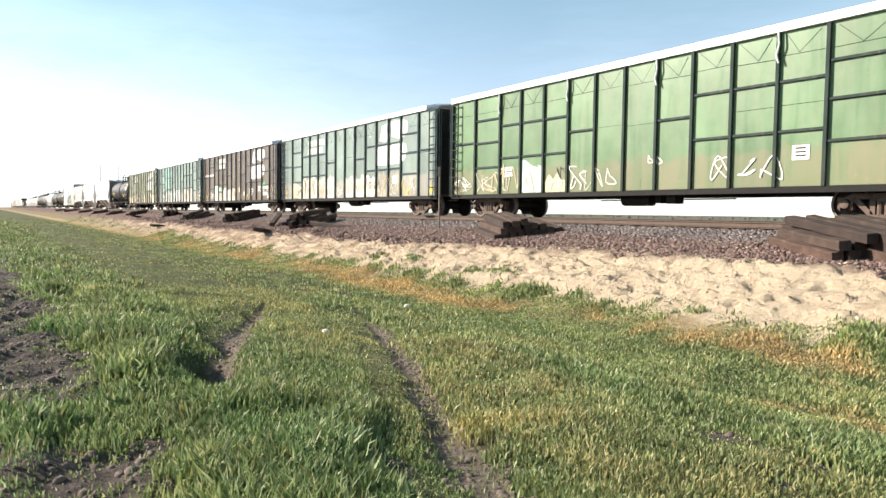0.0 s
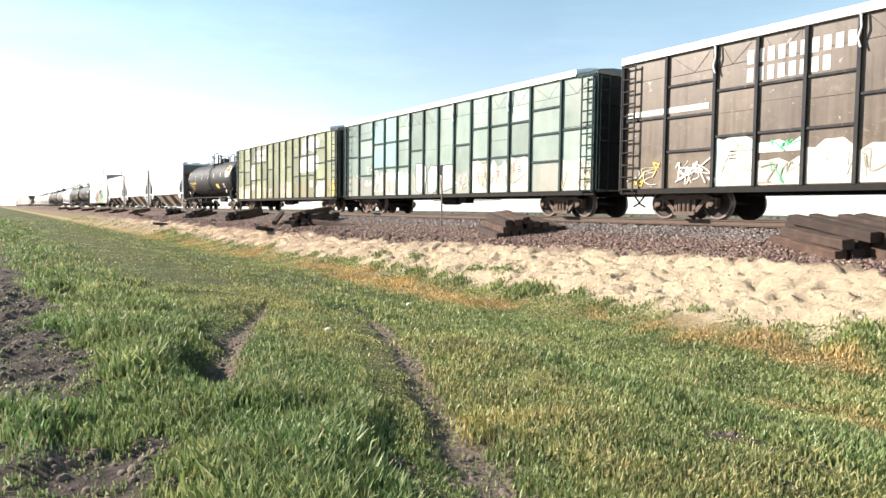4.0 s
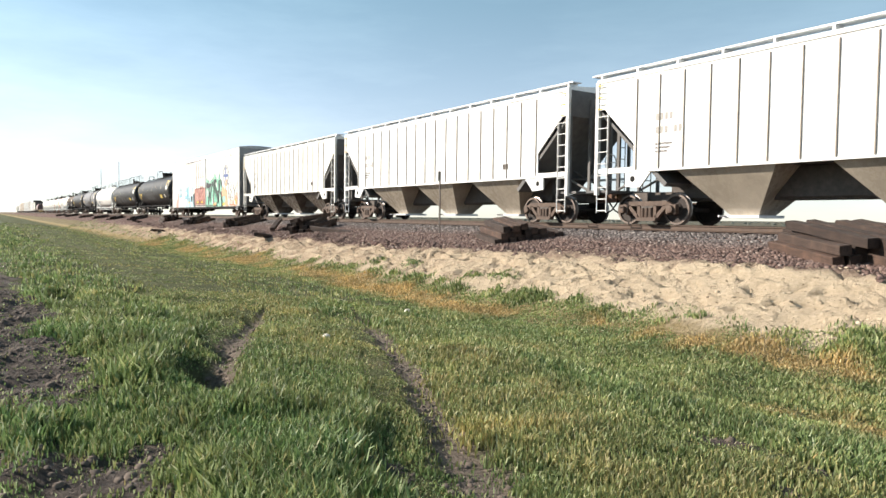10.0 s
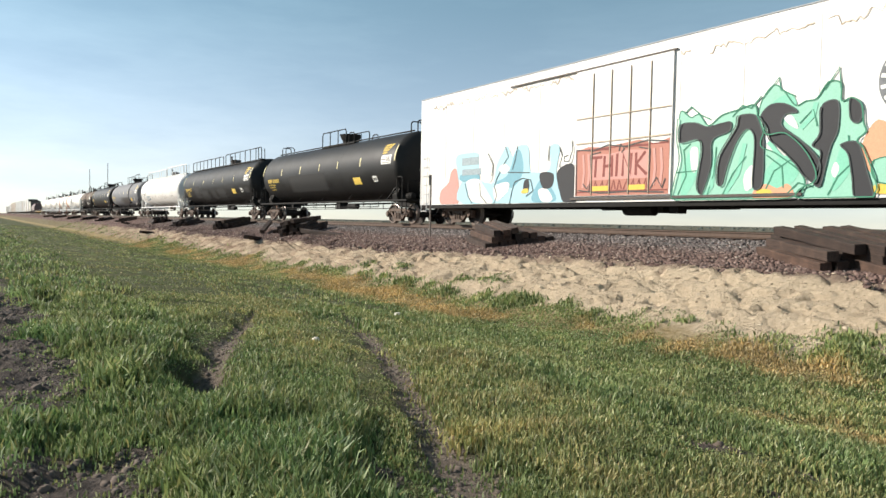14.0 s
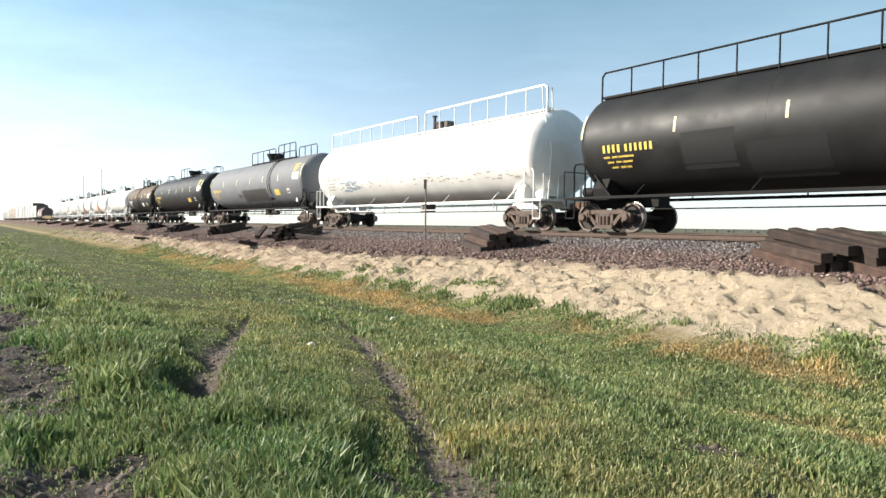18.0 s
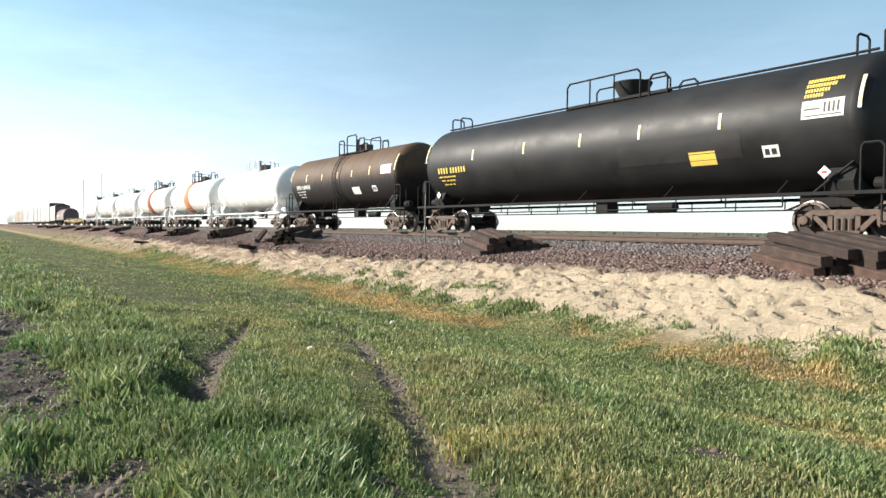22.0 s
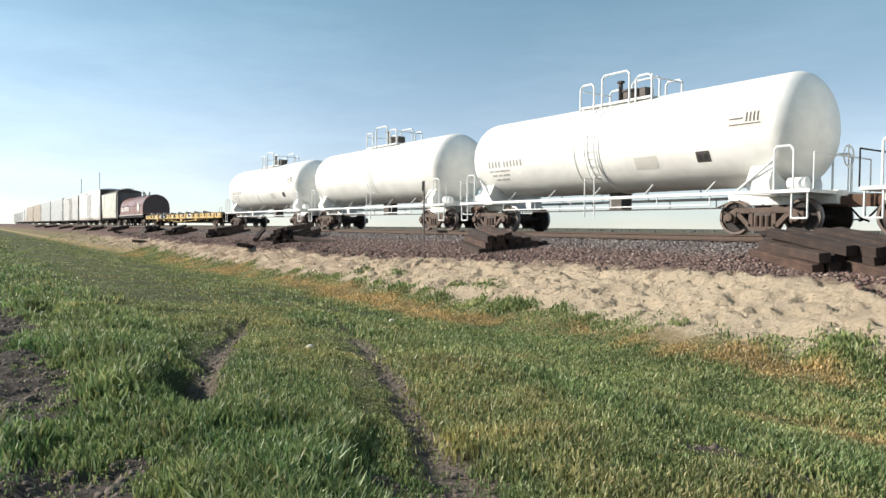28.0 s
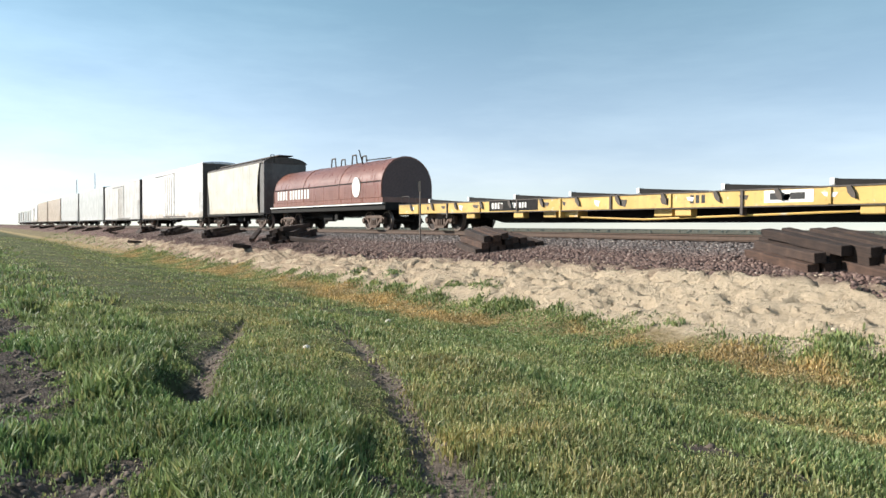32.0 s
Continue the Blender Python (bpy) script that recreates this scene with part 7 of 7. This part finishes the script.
def field_state(x, y):
    """How tall, dry and pale the grass is: lush by the road, mown and painted sunlit on the slope, dry along the ditch.
    """
    y = y + 0.22 * smooth_noise(x, y, 1.9, 41) + 0.14 * smooth_noise(x, y, 0.6, 42)
    n1, n2 = smooth_noise(x, y, 1.3, 43), smooth_noise(x, y, 0.42, 44)
    along = smooth_noise(x * 0.12, y, 0.38, 45)
    big = smooth_noise(x, y, 3.3, 46)
    lush = over(2.25 - y, 0, 0.3) * (0.4 + 0.6 * over(x, -11, 1.5)) * (0.8 + 0.35 * n1)
    slope = over(y, 2.7, 0.15) * over(4.9 - y, 0, 0.2) * over(-x, 10.5, 1.0)
    middle = over(y, 2.6, 0.15) * over(4.8 - y, 0, 0.2) * over(x, -10.5, 1.0)
    strip = bump_at(y, 5.45, 0.5) * over(x, -13, 1.0)
    ditch = bump_at(y, 8.95, 0.65)
    edge = bump_at(y, 9.85, 0.4)
    patch = np.zeros(np.shape(x))
    for cx, cy, rx, ry in DRY:
        patch = np.maximum(patch, np.exp(-((x - cx) / rx) ** 2 - ((y - cy) / ry) ** 2))
    tall = 0.075 + (0.115 + 0.05 * n2) * lush - 0.04 * slope - 0.015 * middle + (0.05 + 0.03 * n1) * strip + (0.02 + 0.06 * n2) * edge + 0.02 * n1 + 0.025 * n2 - 0.03 * over(-x, 22, 4) - 0.04 * patch
    dry = 0.06 + 0.8 * np.clip(patch * (1.1 + 0.9 * n2 + 0.5 * n1), 0, 1) + 0.75 * np.clip(0.5 + 0.9 * n1 + 0.7 * n2, 0, 1) * ditch + 0.1 * middle - 0.12 * strip - 0.4 * lush - 0.75 * edge + 0.3 * n1 * np.abs(n1) + 0.28 * n2 * np.abs(n2) + 0.05 * big + 0.06 * slope
    # the slope's paler green holds short grass and the sunlight on it
    pale = 0.52 + 0.3 * along + 0.22 * n2 + 0.15 * big - 0.42 * lush - 0.42 * strip + 0.3 * slope * (1 + along) + 0.5 * edge + 0.12 * middle
    return np.clip(tall, 0.03, 0.28), np.clip(dry, 0, 1), np.clip(pale, 0, 1)


def make_grass():
    rng = np.random.default_rng(5)
    def tufts(x, y, per, name, thin=0.88):
        n = len(x)
        foot = 9.95 + 2.6 * np.clip((-x - 45) / 60, 0, 1) + 0.28 * smooth_noise(x, y, 1.4, 12) + 0.35 * smooth_noise(x, y, 0.4, 13)
        keep = (y < foot) & (rng.random(n) > 0.88 * rut_depth(x, y)) & (rng.random(n) > thin * np.maximum(road_amount(x, y), bare_amount(x, y))) & (rng.random(n) > 1.1 * dip_amount(x, y))
        thick = 0.66 + 0.36 * smooth_noise(x, y, 0.9, 14) + 0.2 * smooth_noise(x, y, 0.3, 17)
        keep &= rng.random(n) < np.clip(thick + 0.25, 0.12, 1) * np.clip((foot - y) / 0.35 + 0.1, 0, 1)
        if thin == 0:
            keep[:] = True
        x, y = x[keep], y[keep]
        d = np.hypot(x, y)
        tall, dry, pale = field_state(x, y)
        tall = tall * (1 - 0.65 * np.clip(np.maximum.reduce([road_amount(x, y), bare_amount(x, y), bare_amount(x - 0.5, y), bare_amount(x - 0.25, y - 0.1)]), 0, 1))
        hides = np.maximum.reduce([rut_depth(x * k, y * k) for k in (1.03, 1.06, 1.1)] + [0.8 * bare_amount(x * k, y * k) for k in (1.04, 1.08)])
        hides = np.maximum.reduce([hides, 1.3 * rut_depth(x + 0.14, y + 0.14), 1.3 * rut_depth(x + 0.28, y + 0.28)])
        tall = tall * (1 - 0.5 * np.clip(hides, 0, 1.3))
        m = len(x)
        x, y, d, tall, dry, pale = (np.repeat(v, per) for v in (x, y, d, tall, dry, pale))
        k = m * per
        spread = 0.03 + 0.0035 * d
        x, y = x + rng.normal(0, 1, k) * spread, y + rng.normal(0, 1, k) * spread
        z = ground_z(x, y) - 0.01
        h = tall * rng.uniform(0.45, 1.35, k) * (1 + 0.006 * np.minimum(d, 40))
        w = (0.0036 + 0.0009 * d) * rng.uniform(0.7, 1.3, k) * np.clip(tall / 0.11, 0.8, 1.7)
        face, lean_dir = rng.uniform(0, 2 * np.pi, k), rng.uniform(0, 2 * np.pi, k)
        lean = h * rng.uniform(0.05, 0.5, k)
        fx, fy = np.cos(face) * w, np.sin(face) * w
        lx, ly = np.cos(lean_dir) * lean + 0.04 * h, np.sin(lean_dir) * lean
        base = np.stack([x, y, z], 1)
        side = np.stack([fx, fy, 0 * fx], 1)
        bend = np.stack([lx * 0.35, ly * 0.35, 0.6 * h], 1)
        tip = np.stack([lx, ly, h * (1 - 0.3 * rng.random(k))], 1)
        verts = np.stack([base - side, base + side, base + bend - 0.75 * side, base + bend + 0.75 * side, base + tip], 1).reshape(-1, 3)
        i = np.arange(k)[:, None] * 5
        tris = np.concatenate([i + [0, 1, 3], i + [0, 3, 2], i + [2, 3, 4]], 1).reshape(-1, 3)
        me = quick_mesh(name, verts, tris, GRASS)
        for key, value in (("dry", dry + 0.2 * rng.normal(0, 1, k)), ("pale", pale)):
            me.attributes.new(key, "FLOAT", "POINT").data.foreach_set("value", np.repeat(np.clip(value, 0, 1), 5).astype(np.float32))
        tagged(new(name, me), "uneven green grass with dry yellow tufts in a ditch", "grass", kind="stuff")
    def sector(n, near, far, power, a0=-3, a1=70):
        """Places thinning out with distance from the road's edge."""
        d = near * (far / near) ** (rng.random(n) ** power)
        a = np.radians(rng.uniform(a0, a1, n))
        return -d * np.cos(a), d * np.sin(a)
    tufts(*sector(48000, 2.4, 15.0, 0.8), 7, "grass")
    tufts(*sector(24000, 13.0, 110.0, 0.75), 7, "far_grass")
    tufts(rng.uniform(-2.5, 16, 30000), rng.uniform(0.2, 10.4, 30000), 6, "verge_grass")
    tufts(-1 - 50 * rng.random(26000) ** 1.3, rng.uniform(7.9, 10.6, 26000), 5, "ditch_grass")
    # a few tufts that root in the sand's lower edge
    cx, cy = np.array([-13.6, -13.3, -4.9, -4.6, -5.2, -17.9, -3.9, -7.6, -19.6, -14.4]), np.array([10.7, 10.55, 10.15, 10.25, 10.05, 10.6, 10.3, 10.1, 10.5, 10.4])
    pick = rng.integers(0, 10, 330)
    tufts(cx[pick] + rng.normal(0, 0.22, 330), cy[pick] + rng.normal(0, 0.1, 330), 7, "bank_grass", 0)


make_grass()


def lumps(name, x, y, z, size, mat, seed, label, category, flat=0.75):
    """Many small broken stones in one mesh: squashed, skewed octahedra with cut tops."""
    rng = np.random.default_rng(seed)
    n = len(x)
    base = np.array([(1, 0, -0.35), (0.3, 0.95, -0.35), (-0.8, 0.6, -0.35), (-0.8, -0.6, -0.35), (0.3, -0.95, -0.35), (0.55, 0.35, 0.6), (-0.45, 0.5, 0.6), (-0.5, -0.4, 0.6), (0.45, -0.5, 0.6)])
    tri = np.array([(0, 1, 5), (1, 6, 5), (1, 2, 6), (2, 7, 6), (2, 3, 7), (3, 4, 7), (4, 8, 7), (4, 0, 8), (0, 5, 8), (5, 6, 7), (5, 7, 8)])
    v = base[None] * (1 + rng.uniform(-0.3, 0.3, (n, 9, 3)))
    v[:, :, 2] *= flat
    v *= size[:, None, None]
    a, t = rng.uniform(0, 2 * np.pi, n), rng.uniform(-0.6, 0.6, n)
    c, s, ct, st = np.cos(a)[:, None], np.sin(a)[:, None], np.cos(t)[:, None], np.sin(t)[:, None]
    X, Y, Z = v[:, :, 0], v[:, :, 1] * ct - v[:, :, 2] * st, v[:, :, 1] * st + v[:, :, 2] * ct
    verts = np.stack([X * c - Y * s + x[:, None], X * s + Y * c + y[:, None], Z + z[:, None]], 2).reshape(-1, 3)
    tris = (np.arange(n)[:, None, None] * 9 + tri[None]).reshape(-1, 3)
    tagged(new(name, quick_mesh(name, verts, tris, mat)), label, category, kind="stuff")


DIRT_CLOD = plain("dirt_clod", (0.13, 0.1, 0.08), 0.95, 0, 0.4, 3.0)


def make_stones():
    rng = np.random.default_rng(8)
    n = 72000
    x = 3 - 75 * rng.random(n) ** 1.35
    y = 11.5 + 4.6 * rng.random(n)
    keep = y > 12.55 - 0.9 * np.clip((-x - 12) / 20, 0, 1) + 0.45 * smooth_noise(x, y, 1.2, 21) + 0.3 * smooth_noise(x, y, 0.35, 22) + 0.25 * rng.random(len(x)) ** 3
    x, y = x[keep], y[keep]
    lumps("ballast", x, y, ground_z(x, y) + 0.01, rng.uniform(0.022, 0.06, len(x)), STONE, 1, "broken purple-red ballast stones on the track shoulder", "ballast")
    n = 12000
    x = 2 - 60 * rng.random(n) ** 1.4
    y = 9.9 + 3.2 * rng.random(n)
    keep = y > 10.2 + 0.5 * smooth_noise(x, y, 1.4, 12)
    x, y = x[keep], y[keep]
    lumps("sand_clods", x, y, ground_z(x, y), 0.01 + 0.035 * rng.random(len(x)) ** 5, CLOD, 2, "dry clods on the pale sandy bank", "clods")
    n = 16000
    x = -2 - 14 * rng.random(n)
    y = -1.0 + 6.0 * rng.random(n)
    keep = (rut_depth(x, y) > 0.3) | (np.maximum(bare_amount(x, y), road_amount(x, y)) > 0.4)
    x, y = x[keep], y[keep]
    lumps("road_gravel", x, y, ground_z(x, y), 0.008 + 0.035 * rng.random(len(x)) ** 3, DIRT_CLOD, 3, "small gravel in the wheel ruts and road edge", "gravel")


make_stones()


def make_litter():
    for x, y, r in ((-8.05, 3.55, 0.05), (-11.9, 7.0, 0.07), (-8.9, 1.4, 0.04)):
        z = float(ground_z(np.array(x), np.array(y)))
        g = Geo().lathe([(-0.6 * r, 0.5 * r), (-0.1 * r, r), (0.4 * r, 0.8 * r), (0.6 * r, 0.3 * r)], 7, 0, 0, "z")
        ob = new("pale_stone", g.mesh("pale_stone", CHALK))
        ob.matrix_world = pose(x, y, z + 0.05, 8, 5, 40 * x)
        tagged(ob, "pale broken stone lying in the grass", "stone", "pale stones")


CHALK = plain("chalky_stone", (0.62, 0.58, 0.5), 0.9, 0, 0.2, 30.0)
make_litter()


def make_far_scrub():
    rng = np.random.default_rng(11)
    n = 2600
    x, y = rng.uniform(-1900, 900, n), rng.uniform(260, 900, n)
    lumps("far_scrub", x, y, ground_z(x, y) + 0.2, rng.uniform(0.4, 1.5, n), plain("far_scrub", (0.09, 0.1, 0.085), 0.9, 0, 0.4, 0.05), 4, "low dark scrub along the far edge of the plain", "scrub", 0.8)


make_far_scrub()


# ---- what moves ----
def rolled(t):
    """How far the train has rolled, in metres, at t seconds; it gathers speed slowly."""
    u = (t - 16) / 16
    return 203.74 * u + 12.84 * u * u / 2 + 0.45 * u ** 3 / 3


def motions():
    for car, middle in CARS:
        walk(car, [(2.0 * k, pose(middle + rolled(2.0 * k), AT.y, AT.z)) for k in range(17)])
    for k in range(2):
        rows = [(i / 30, pose(WHEELS[k].location.x, 0, 0.457, 0, math.degrees(rolled(i / 30) / 0.457), 0)) for i in range(961)]
        walk(WHEELS[k], rows)
    for k in range(2, len(WHEELS)):
        kept = WHEELS[k % 2].animation_data
        WHEELS[k].rotation_mode = "QUATERNION"
        mine = WHEELS[k].animation_data_create()
        mine.action = kept.action
        mine.action_slot = kept.action_slot


motions()
